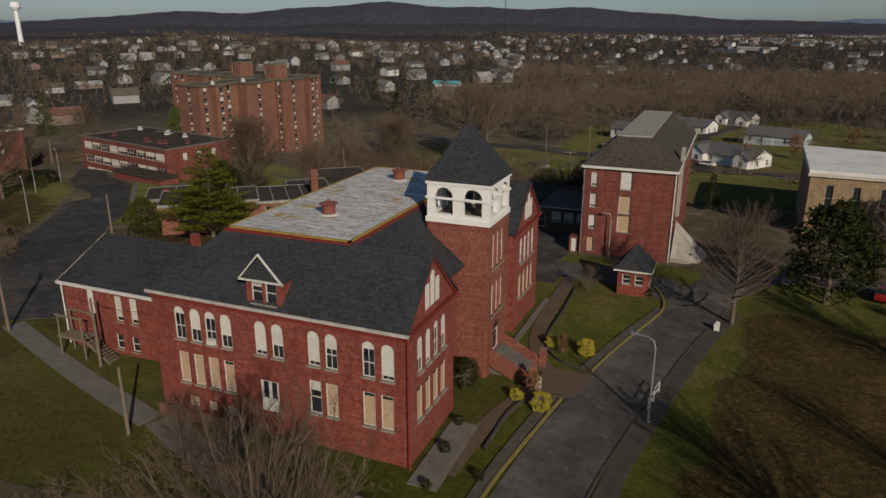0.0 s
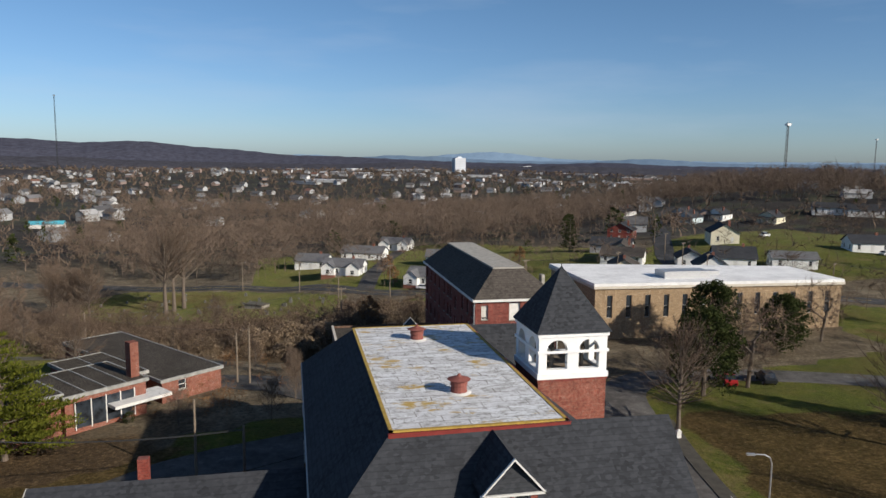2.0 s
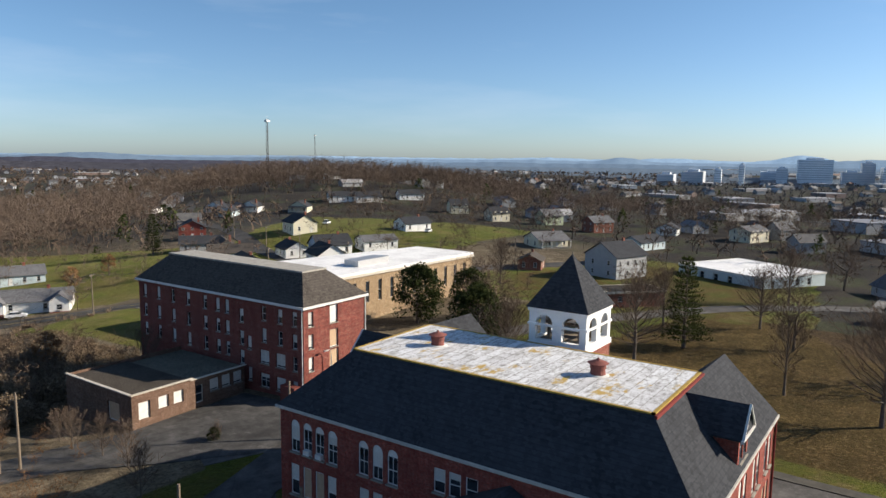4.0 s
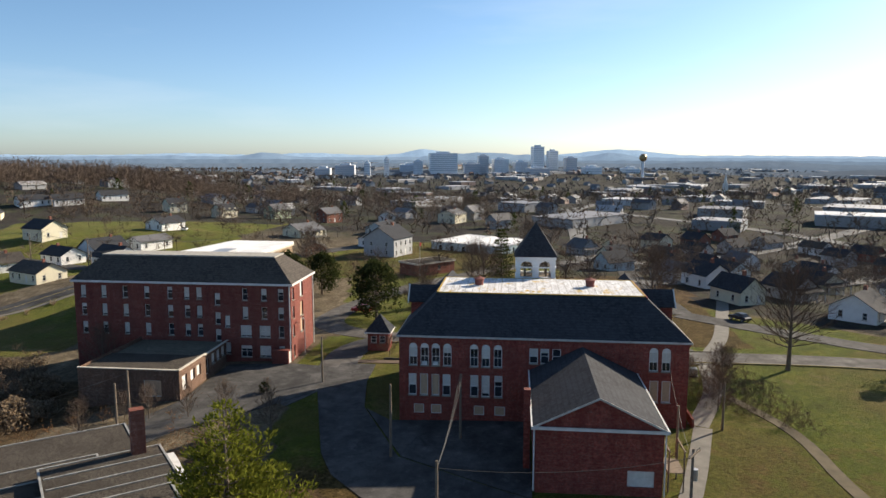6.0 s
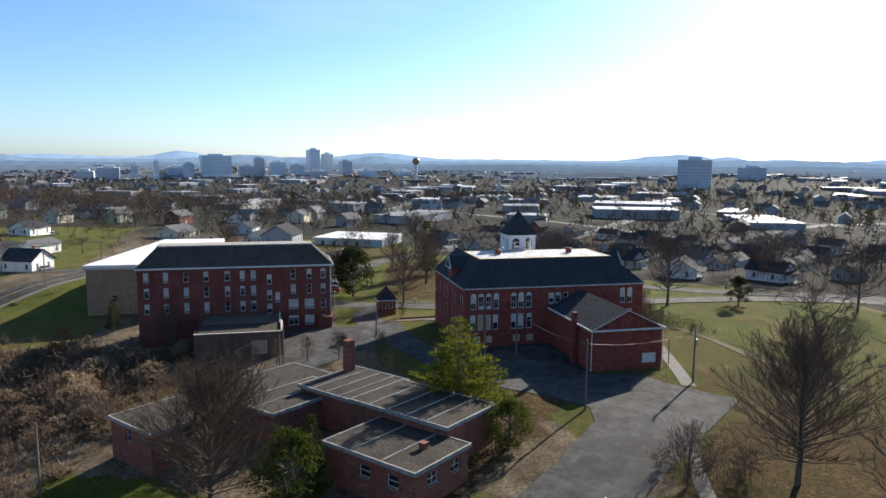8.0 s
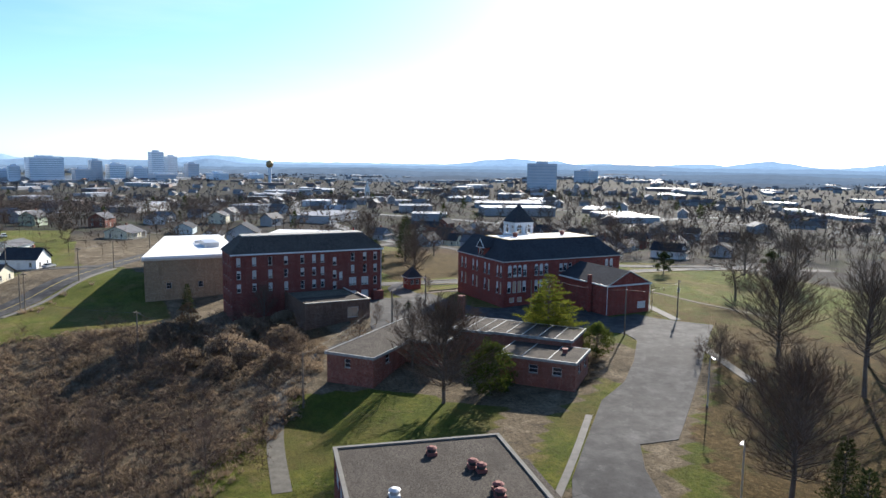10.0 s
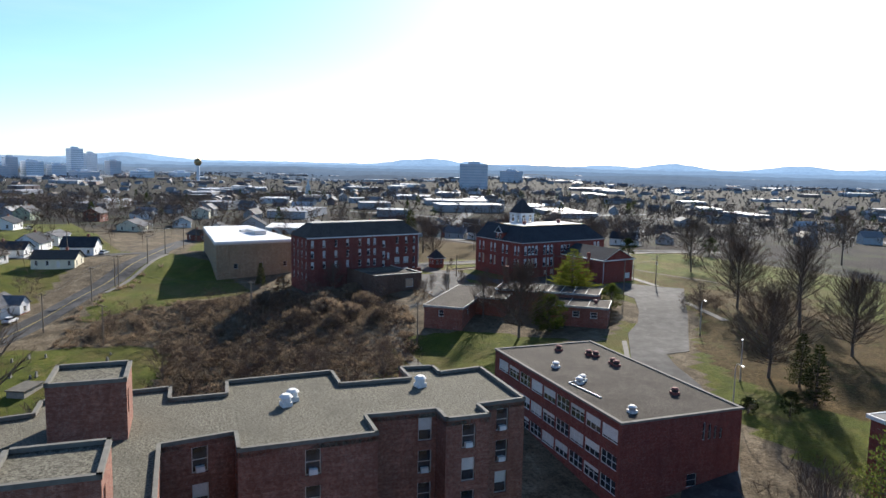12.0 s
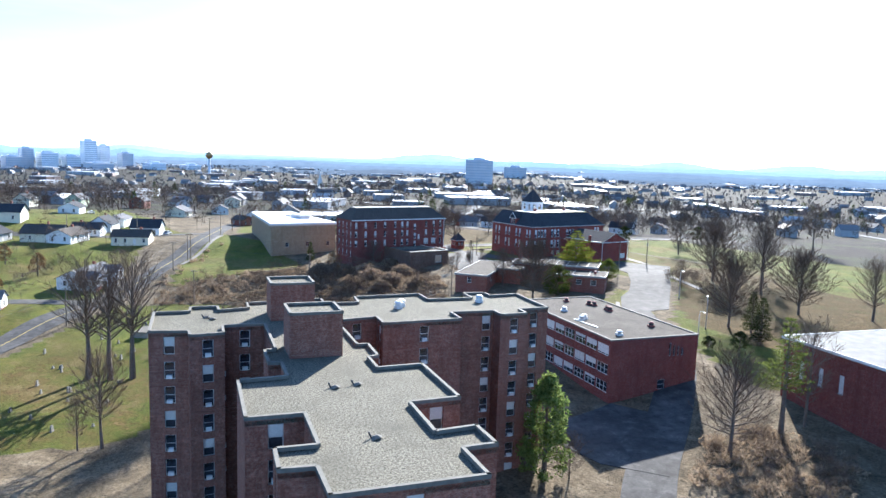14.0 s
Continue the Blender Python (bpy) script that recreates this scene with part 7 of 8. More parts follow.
def house(x, y, turn, w=12.0, d=9.0, h=3.2, wall_kind="white", roof_kind="grey", style="plain", rise=2.2):
    """A small dwelling: front towards local -y; style adds twin front gables, a porch or a second storey of windows."""
    z = min(ground_z(x + a, y + b) for a in (-5, 5) for b in (-5, 5))
    g = ground_z(x, y)
    ob = thing("house", f"small {HOUSE_WORDS[wall_kind]} house with {roof_kind} gabled roof", "house", pose(x, y, g, 0, 0, turn), "houses")
    lo = z - g - 1.0
    m = Mesh()
    x0, x1, y0, y1 = -w / 2, w / 2, -d / 2, d / 2
    storeys = (0.9,) if h < 4.5 else (0.9, 3.7)
    n = max(2, int(w / 3.2))
    front = [(w * (k + 0.5) / n, 1.0, s, 1.5, "plain") for k in range(n) for s in storeys if not (k == n // 2 and s < 1)]
    front.append((w * (n // 2 + 0.5) / n, 1.0, 0.15, 2.1, "white door nosill"))
    sides = [(d * (k + 0.5) / 2, 0.95, s, 1.45, "plain") for k in range(2) for s in storeys]
    facade(m, ob, (x0, y0), (x1, y0), lo, h, front, 0.12)
    facade(m, ob, (x1, y0), (x1, y1), lo, h, sides, 0.12)
    facade(m, ob, (x1, y1), (x0, y1), lo, h, [(w * (k + 0.5) / n, 1.0, storeys[0], 1.4, "plain") for k in range(n)], 0.12)
    facade(m, ob, (x0, y1), (x0, y0), lo, h, sides, 0.12)
    along = w >= d
    if along:
        for xx in (x0, x1):
            m.face((xx, y0, h), (xx, y1, h), (xx, 0, h + rise))
    else:
        for yy in (y0, y1):
            m.face((x0, yy, h), (x1, yy, h), (0, yy, h + rise))
    r = Mesh()
    gable_roof(r, x0, y0, x1, y1, h, rise, along)
    if style == "twin":
        for xc in (x0 + 2.3, x1 - 2.3):
            wall(m, (xc - 2.2, y0 - 2.2), (xc + 2.2, y0 - 2.2), lo, h, [(2.2, 1.3, 0.9, 2.3)], 0.12)
            put_window(ob, (xc - 2.2, y0 - 2.2), (xc + 2.2, y0 - 2.2), 2.2, 0.9, 1.3, 1.4, "plain", 0.12)
            wall(m, (xc + 2.2, y0 - 2.2), (xc + 2.2, y0), lo, h)
            wall(m, (xc - 2.2, y0), (xc - 2.2, y0 - 2.2), lo, h)
            m.face((xc - 2.2, y0 - 2.2, h), (xc + 2.2, y0 - 2.2, h), (xc, y0 - 2.2, h + 1.75))
            gable_roof(r, xc - 2.2, y0 - 2.2, xc + 2.2, y0 + 3.4, h, 1.75, False, 0.35)
    part("wall", m, SIDE[wall_kind], ob)
    part("roof", r, TILE[roof_kind], ob)
    if style == "twin":
        for xa in (x0 + 0.1, x1 - 4.5):
            part("foundation", Mesh().box(xa, y0 - 2.25, lo, xa + 4.4, y0, 0.5), BRICK_LOW, ob, "low red brick foundation")
    if style == "porch":
        part("porch_roof", Mesh().slab([(x0, y0 - 2.4, h - 0.7), (x1, y0 - 2.4, h - 0.7), (x1, y0, h - 0.1), (x0, y0, h - 0.1)], 0.15), TILE[roof_kind], ob)
        part("porch_floor", Mesh().box(x0, y0 - 2.4, lo, x1, y0 - 0.02, 0.15), CONCRETE, ob)
        for k in range(4):
            xx = x0 + 0.2 + (w - 0.4) * k / 3
            part("porch_post", Mesh().box(xx - 0.1, y0 - 2.3, 0.15, xx + 0.1, y0 - 2.1, h - 0.75), WHITE, ob)
    if style != "shed":
        part("chimney", Mesh().box(w * 0.2, -0.35, h, w * 0.2 + 0.7, 0.35, h + rise + 0.8), BRICK_LOW, ob)
    return ob


house(-28.5, 246, -20, 13, 9, 3.2, "white", "grey", "twin")
house(-38, 277, -20, 12, 9, 3.2, "white", "grey")
house(-2, 216, -33, 18.5, 9, 3.2, "white", "grey", "twin")
house(11.2, 257, -20, 18, 9, 3.2, "blue", "grey")
house(-17.5, 289, -25, 17, 9, 3.2, "white", "grey")
house(-1, 312, -25, 13, 9, 3.2, "white", "grey", "twin")
house(85.5, 272, -35, 10, 11, 4.8, "red", "dark", "plain", 2.6)
house(66, 240, -35, 14, 9, 3.2, "grey", "dark")
house(61, 222, -30, 9, 14, 3.4, "cream", "brown", "porch", 2.8)
house(104, 231.5, -22, 9.5, 11, 4.0, "cream", "dark", "plain", 2.8)
house(86.5, 199, -25, 12, 9, 3.4, "white", "dark", "plain", 3.0)
house(76, 206, 65, 11, 8, 3.0, "white", "dark")
house(101, 191, -25, 12.5, 8, 3.2, "white", "grey", "shed", 1.6)
house(155, 153, -30, 13, 10, 3.4, "cream", "grey", "porch")
house(107, 134, 20, 9, 7, 3.0, "brick", "brown", "plain", 1.8)
house(112, 109, -20, 13, 12, 6.6, "grey", "dark", "plain", 3.6)
house(136, 118, -20, 12, 9, 3.4, "white", "dark")
house(180, 124, -15, 16, 9, 3.2, "blue", "dark")
house(222, 160, -30, 11, 9, 5.0, "brick", "grey", "plain", 2.6)
house(237, 192, -30, 11, 9, 4.8, "green", "grey", "plain", 3)
house(250, 256, -40, 10, 10, 4.8, "cream", "dark", "plain", 3)
house(240, 133, 10, 13, 9, 3.2, "white", "dark")
house(240, 98, -20, 14, 10, 4.8, "cream", "grey")
house(48, 194.5, -115, 13, 8.5, 3.2, "cream", "brown")
house(70, 185, -115, 11, 9, 3.6, "white", "dark", "plain", 3.0)
house(58, 215, -35, 13, 9, 3.0, "white", "brown")
house(140, 205, -20, 12, 9, 3.2, "white", "dark")
house(231, 219, -30, 10, 9, 4.6, "cream", "dark", "plain", 2.8)
house(38, 13, -65, 7, 10, 3.6, "cream", "dark", "plain", 2.8)
house(47, -2, -65, 7.5, 10, 3.4, "grey", "dark", "porch", 2.6)
house(22, -7, -40, 10.5, 9, 3.2, "white", "dark", "porch", 2.8)
house(12, -30, -65, 8, 11, 3.4, "white", "dark", "porch", 2.6)
house(62, 14, -65, 8, 10, 4.0, "white", "dark", "plain", 2.6)
house(70, -18, -65, 8, 10, 3.6, "cream", "dark", "porch", 2.6)
house(55, -34, -65, 8, 10, 3.6, "white", "grey", "plain", 2.6)
house(84, 2, -65, 8, 10, 3.8, "blue", "dark", "plain", 2.6)
house(100, -30, -65, 8, 11, 3.8, "white", "dark", "porch", 2.6)
house(124, -14, -65, 8, 10, 3.8, "white", "grey", "plain", 2.6)
house(84, -56, -65, 8, 10, 3.8, "cream", "dark", "porch", 2.6)
for hx, hy, k in ((192, 322, "cream"), (178, 346, "white"), (167, 362, "white"), (160, 345, "blue"), (150, 400, "white")):
    house(hx, hy, -60, 10, 11, 3.4, k, "dark", "porch", 2.8)
for hx, hy, k in ((229, 326, "white"), (240, 314, "white"), (267, 303, "white")):
    house(hx, hy, -35, 16, 8, 3.4, k, "dark", "shed", 2.4)
for hx, hy in ROW_HOUSES:
    house(hx, hy, -55 + house_rng.choice([0, 90]), house_rng.uniform(6.5, 8), house_rng.uniform(8.5, 10.5), house_rng.choice([2.9, 3.2, 3.3, 4.4]), house_rng.choice(["white", "grey", "brick", "blue", "cream", "grey", "red"]),
          house_rng.choice(["dark", "dark", "grey", "brown"]), house_rng.choice(["plain", "porch", "plain"]), house_rng.uniform(2.0, 2.9))
# the pale two-storey annex and the low brick shop beyond the front lawn
blue_hall = thing("flat_roofed_block", "pale blue-grey two-storey block with flat roof", "building", pose(131, 96, 0, 0, 0, -28))
flat_block(blue_hall, 0, -30, 26, 0, -14, -1.2, [(k, u, 1.6, z, 2.0, "plain") for k in (0, 3) for u in (4, 9, 14, 19) for z in (-8.4, -4.2)], SIDE["blue"], MEMBRANE, WHITE, 0.2)
shop = thing("low_brick_shop", "low brown brick shop with flat grey roof", "building", pose(70.5, 90, 0, 0, 0, -42))
flat_block(shop, -7, -4, 7, 4, -6, 0.6, [(0, 3, 1.2, -1.5, 1.2, "plain"), (0, 8, 1.2, -1.5, 1.2, "plain")], BRICK_LOW, TAR, SOFFIT, 0.3)
teal = thing("long_low_house", "long white house with bright teal metal roof", "house", pose(-187, 462, -14.4, 0, 0, 5))
part("wall", Mesh().box(-9, -4, -1, 9, 4, 3), WHITE, teal)
tr = Mesh()
gable_roof(tr, -9, -4, 9, 4, 3, 1.6)
part("roof", tr, plain("teal_metal_roof", (0.10, 0.42, 0.52), 0.5, 0.15), teal)
ribbon("road", [(58, 158), (68, 198), (77, 222), (97, 261), (112, 286), (158, 378), (187, 410)], 6.5, ASPHALT, "straight residential street climbing the hill", 0.09)
ribbon("road", [(20, 30), (-5, 2), (-20, -40)], 6, ASPHALT, "residential street in front of dark-roofed houses", 0.09)
ribbon("road", [(20, 30), (60, 32), (110, 30)], 6, ASPHALT, "residential street beyond the lawn", 0.1)


for line in ([(110, 30), (190, -60), (330, -190), (520, -330)], [(60, 32), (130, -90), (220, -240), (300, -420)], [(110, 40), (330, 30), (640, -60), (1000, -120)],
             [(40, -150), (230, -60), (420, 90), (560, 200)], [(150, -260), (420, -140), (700, 20)], [(-60, -180), (120, -330), (330, -480)]):
    ribbon("road", line, 8, ROAD_FAR, "pale street of the far town", 0.25, step=12.0)


# ---- the far town, too many to count ----
def tint_by_island(name, *stops, rough=0.85):
    n = Nodes(name)
    r = n.add("ShaderNodeNewGeometry").outputs["Random Per Island"]
    ramp = n.ramp(r, *stops)
    n.t.nodes[-1].color_ramp.interpolation = "CONSTANT"
    v = n.coords(world=True)
    col = n.mix(n.ramp(n.noise(v, 0.5, 4), (0.4, 0.0), (0.7, 0.3)), ramp, (0.2, 0.19, 0.17))
    return n.finish(col, rough)


FAR_WALL = tint_by_island("town_walls", (0.0, (0.36, 0.37, 0.38)), (0.4, (0.30, 0.30, 0.30)), (0.62, (0.22, 0.16, 0.14)), (0.78, (0.25, 0.27, 0.29)), (0.95, (0.6, 0.6, 0.6)))
FAR_ROOF = tint_by_island("town_roofs", (0.0, (0.07, 0.07, 0.075)), (0.4, (0.15, 0.15, 0.155)), (0.62, (0.10, 0.08, 0.065)), (0.8, (0.34, 0.34, 0.34)), (0.93, (0.15, 0.07, 0.05)), rough=0.85)
FAR_FLAT = tint_by_island("flat_town_roofs", (0.0, (0.50, 0.51, 0.53)), (0.35, (0.34, 0.34, 0.35)), (0.66, (0.20, 0.20, 0.21)), (0.9, (0.55, 0.55, 0.54)), rough=0.6)


def town(name, spots, seed, flat=False):
    g = np.random.default_rng(seed)
    walls, roofs = Mesh(), Mesh()
    for x, y, z in spots:
        a = math.radians(g.choice([-25, 65, -40, 50]) + g.uniform(-6, 6))
        ca, sa = math.cos(a), math.sin(a)
        w, d, h = (g.uniform(18, 70), g.uniform(14, 36), g.uniform(3, 5.5)) if flat else (g.uniform(9, 15), g.uniform(7, 10), g.uniform(3, 5.5))
        rise = 0 if flat else g.uniform(1.8, 3.2)

        def at(u, v, hh):
            return (x + u * ca - v * sa, y + u * sa + v * ca, z + hh)

        c = [(-w / 2, -d / 2), (w / 2, -d / 2), (w / 2, d / 2), (-w / 2, d / 2)]
        i = len(walls.v)
        walls.v += [at(u, v, hh) for hh in (-2, h) for u, v in c]
        walls.f += [(i + k, i + (k + 1) % 4, i + 4 + (k + 1) % 4, i + 4 + k) for k in range(4)]
        if flat:
            i = len(roofs.v)
            roofs.v += [at(u * 1.01, v * 1.01, hh) for hh in (h, h + 0.6) for u, v in c]
            roofs.f += [(i + 4, i + 5, i + 6, i + 7)] + [(i + k, i + (k + 1) % 4, i + 4 + (k + 1) % 4, i + 4 + k) for k in range(4)]
        else:
            walls.v += [at(-w / 2, 0, h + rise), at(w / 2, 0, h + rise)]
            walls.f += [(i + 7, i + 4, i + 8), (i + 5, i + 6, i + 9)]
            i = len(roofs.v)
            o3 = 0.6
            roofs.v += [at(-w / 2 - o3, -d / 2 - o3, h - 0.3), at(w / 2 + o3, -d / 2 - o3, h - 0.3), at(w / 2 + o3, 0, h + rise + 0.1), at(-w / 2 - o3, 0, h + rise + 0.1),
                        at(w / 2 + o3, d / 2 + o3, h - 0.3), at(-w / 2 - o3, d / 2 + o3, h - 0.3)]
            roofs.f += [(i, i + 1, i + 2, i + 3), (i + 4, i + 5, i + 3, i + 2)]
    ob = tagged(new(name, walls.data(name, FAR_WALL)), "many small far houses between bare trees" if not flat else "far flat-roofed sheds and shops of the town", "houses", kind="stuff")
    part("roofs", roofs, FAR_FLAT if flat else FAR_ROOF, ob)


WOOD_ZONE = [(-150, 262), (-118, 215), (-60, 235), (-40, 275), (170, 395), (150, 560), (-90, 480)]
far_spots = scatter(520, 230, 900, 61, outside=[CAMPUS, WOOD_ZONE], gap_house=18)
town("far_houses", far_spots, 62)
town("far_houses", scatter(1150, 850, 1750, 63), 64)
sector = scatter(1250, 520, 3000, 65, outside=[CAMPUS])
dirn = np.arctan2(sector[:, 1] - 110, sector[:, 0] + 40)
keep = (dirn > -1.35) & (dirn < 0.35)
town("far_sheds", sector[keep], 66, True)
near_lots = np.array([(262, -122), (305, -58), (335, -160), (238, -38), (384, -92), (282, -212), (420, -18), (210, -180), (460, -190), (250, 30), (330, 60), (395, 130)], float)
town("far_sheds", np.column_stack([near_lots, heights(near_lots[:, 0], near_lots[:, 1])]), 68, True)
town("far_sheds", sector[(dirn > 1.0) & (dirn < 1.6) & (np.hypot(sector[:, 0], sector[:, 1]) > 1100)][:60], 67, True)

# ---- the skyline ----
# walls and window bands paled to blue-grey: distance haze put into the colour
TOWER_SKIN = [plain("hazed_pale_office_wall", (0.78, 0.82, 0.86), 0.7, 0.12, 0.05), plain("hazed_grey_office_wall", (0.64, 0.69, 0.75), 0.7, 0.2, 0.05), plain("hazed_brown_office_wall", (0.56, 0.57, 0.60), 0.7, 0.2, 0.05)]
TOWER_GLASS = plain("hazed_office_window_band", (0.40, 0.46, 0.53), 0.35, 0.2, 0.08)


def office(x, y, top, w, d=None, skin=0, turn=0.0):
    base = ground_z(x, y) - 3
    ob = thing("office_tower", "far office block with rows of windows on the skyline", "building", pose(x, y, 0, 0, 0, turn), "skyline buildings")
    d = d or w * 0.7
    part("body", Mesh().box(-w / 2, -d / 2, base, w / 2, d / 2, top), TOWER_SKIN[skin], ob)
    part("roof_plant", Mesh().box(-w / 5, -d / 4, top, w / 5, d / 4, top + 4), TOWER_SKIN[1], ob)
    z = top - 5
    while z > max(base + 4, -12):
        part("window_band", Mesh().box(-w / 2 - 0.25, -d / 2 - 0.25, z, w / 2 + 0.25, d / 2 + 0.25, z + 1.5), TOWER_GLASS, ob)
        z -= 4.6


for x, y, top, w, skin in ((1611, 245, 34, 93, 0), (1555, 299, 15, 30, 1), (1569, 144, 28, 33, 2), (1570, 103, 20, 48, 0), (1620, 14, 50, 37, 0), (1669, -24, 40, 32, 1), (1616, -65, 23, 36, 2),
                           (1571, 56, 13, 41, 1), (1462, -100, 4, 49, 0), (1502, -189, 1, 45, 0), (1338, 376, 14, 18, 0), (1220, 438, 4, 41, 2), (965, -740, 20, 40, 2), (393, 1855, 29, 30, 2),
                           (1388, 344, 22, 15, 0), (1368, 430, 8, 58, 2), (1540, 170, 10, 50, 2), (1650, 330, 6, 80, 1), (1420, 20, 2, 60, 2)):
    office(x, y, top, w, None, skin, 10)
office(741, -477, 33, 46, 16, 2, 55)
sph = thing("observation_tower", "slim tower with a bronze ball on top", "tower", pose(1349, -191, 0))
part("shaft", Mesh().tube((0, 0, -20), (0, 0, 18), 3.2, 3.2, 10), TOWER_SKIN[1], sph)
ball = Mesh()
for k in range(8):
    a, b = math.pi * k / 8, math.pi * (k + 1) / 8
    ball.tube((0, 0, 25 - 8 * math.cos(a)), (0, 0, 25 - 8 * math.cos(b)), max(0.05, 8 * math.sin(a)), max(0.05, 8 * math.sin(b)), 14, False)
part("ball", ball.weld(), plain("bronze_ball", (0.35, 0.25, 0.12), 0.4, 0.2, 0.3, 0.6), sph)


def mast(x, y, top, w, kind="lattice"):
    z = ground_z(x, y) - 2
    ob = thing("radio_mast", "tall slender steel radio mast", "mast", pose(x, y, 0), "radio masts")
    m = Mesh()
    for a in (0, 2.1, 4.2):
        m.tube((w * math.cos(a), w * math.sin(a), z), (w * 0.6 * math.cos(a), w * 0.6 * math.sin(a), top), w * 0.16, w * 0.14, 4)
    k = z
    while k < top - w * 3:
        for a, b in ((0, 2.1), (2.1, 4.2), (4.2, 0)):
            m.tube((w * 0.8 * math.cos(a), w * 0.8 * math.sin(a), k), (w * 0.8 * math.cos(b), w * 0.8 * math.sin(b), k + w * 3), w * 0.08, w * 0.08, 3)
        k += w * 3
    part("lattice", m, DARK_METAL, ob)
    part("antenna", Mesh().box(-w * 1.3, -w * 1.3, top - 3, w * 1.3, w * 1.3, top - 1).tube((0, 0, top), (0, 0, top + 3), 0.1, 0.05, 4), METAL, ob)


mast(404, 588, 66, 1.5)
mast(-664, 2112, 185, 2.0)
mast(979, 1094, 73, 1.2)
wt = thing("water_tower", "pale water tower on a single stem", "tower", pose(-1185, 926, 0))
part("stem", Mesh().tube((0, 0, -20), (0, 0, 48), 4, 4, 12), TOWER_SKIN[0], wt)
part("tank", Mesh().tube((0, 0, 44), (0, 0, 50), 5, 9, 16).tube((0, 0, 50), (0, 0, 58), 9, 8, 16), TOWER_SKIN[0], wt)
steeple = thing("church_steeple", "white church steeple above the trees", "church", pose(725, -178, 0))
part("tower", Mesh().box(-2.5, -2.5, -20, 2.5, 2.5, -2), WHITE, steeple)
part("spire", Mesh().tube((0, 0, -2), (0, 0, 10), 2.2, 0.05, 8), WHITE, steeple)


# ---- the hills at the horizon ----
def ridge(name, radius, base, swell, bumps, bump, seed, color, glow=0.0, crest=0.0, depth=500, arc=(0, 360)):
    """A ring of wooded hills, distance haze put into its blue tone and glow; crest lifts the long northern ridge."""
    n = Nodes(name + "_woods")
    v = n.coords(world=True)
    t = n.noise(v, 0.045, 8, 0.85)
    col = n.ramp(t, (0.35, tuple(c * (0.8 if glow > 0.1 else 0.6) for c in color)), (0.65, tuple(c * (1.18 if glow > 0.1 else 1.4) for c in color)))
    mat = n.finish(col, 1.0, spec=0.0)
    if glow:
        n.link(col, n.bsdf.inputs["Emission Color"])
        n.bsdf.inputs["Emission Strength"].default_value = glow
    g = np.random.default_rng(seed)
    k = 1440
    a = np.linspace(0, 2 * np.pi, k + 1)
    top = base + swell * sum(np.sin(f * a + g.uniform(0, 6.3)) / (1 + 0.1 * f) for f in (5, 11, 23))
    for _ in range(bumps):
        c, w, h = g.uniform(0, 2 * np.pi), math.radians(g.uniform(1.3, 4.2)), bump * g.uniform(0.2, 1.0)
        top = np.maximum(top, base + h * np.exp(-(((a - c + np.pi) % (2 * np.pi) - np.pi) / w) ** 2))
    top = top + crest * np.exp(-(((a - 1.98) / 0.40) ** 2)) * (1 + 0.12 * np.sin(19 * a) + 0.06 * np.sin(47 * a))
    top = top + radius * 0.00022 * sum(np.sin(f * a + g.uniform(0, 6.3)) for f in (180, 271))
    m, rows = Mesh(), []
    for q, z in zip(a, top):
        ca, sa = math.cos(q), math.sin(q)
        rows.append([(ca * r - 40, sa * r + 110, h) for r, h in ((radius - depth, -30), (radius - depth * 0.45, z * 0.6 - 8), (radius, z), (radius + 60, -60))])
    for k2, (p, q) in enumerate(zip(rows, rows[1:])):
        if not (arc[0] <= k2 / 4 < arc[1] or arc[0] <= k2 / 4 + 360 < arc[1]):
            continue
        for j in range(3):
            m.face(p[j], p[j + 1], q[j + 1], q[j])
    tagged(new("backdrop", m.data(name, mat, True)), "long wooded horizon ridge with distance haze in its colour", "hills", kind="structure")


# low rings added as haze bands, bluer and glowing more with distance
ridge("town_haze_rise", 1750, -9, 2, 30, 12, 21, (0.085, 0.105, 0.130), 0.16, 0, 260, (175, 405))
ridge("low_haze_rise", 2350, 0, 3, 30, 14, 22, (0.095, 0.125, 0.162), 0.28, 10, 300, (175, 405))
ridge("near_haze_ridge", 3000, 6, 3, 8, 12, 4, (0.10, 0.14, 0.19), 0.33, 84, 500, (175, 405))
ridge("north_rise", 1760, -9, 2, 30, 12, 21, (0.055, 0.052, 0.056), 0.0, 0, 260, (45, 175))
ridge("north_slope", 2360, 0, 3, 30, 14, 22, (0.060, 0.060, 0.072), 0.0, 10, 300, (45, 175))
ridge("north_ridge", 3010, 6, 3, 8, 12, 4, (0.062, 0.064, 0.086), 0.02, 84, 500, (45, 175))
ridge("middle_haze_ridge", 3800, 15, 4, 44, 26, 9, (0.12, 0.17, 0.23), 0.50, 40, 500, (175, 405))
ridge("middle_north_haze_ridge", 3810, 15, 4, 44, 26, 9, (0.12, 0.17, 0.23), 0.22, 40, 500, (45, 175))
ridge("far_haze_ridge", 4500, 24, 4, 44, 44, 15, (0.16, 0.225, 0.30), 0.62, 0, 400, (175, 405))
ridge("far_north_haze_ridge", 4510, 24, 4, 44, 44, 15, (0.16, 0.225, 0.30), 0.30, 0, 400, (45, 175))

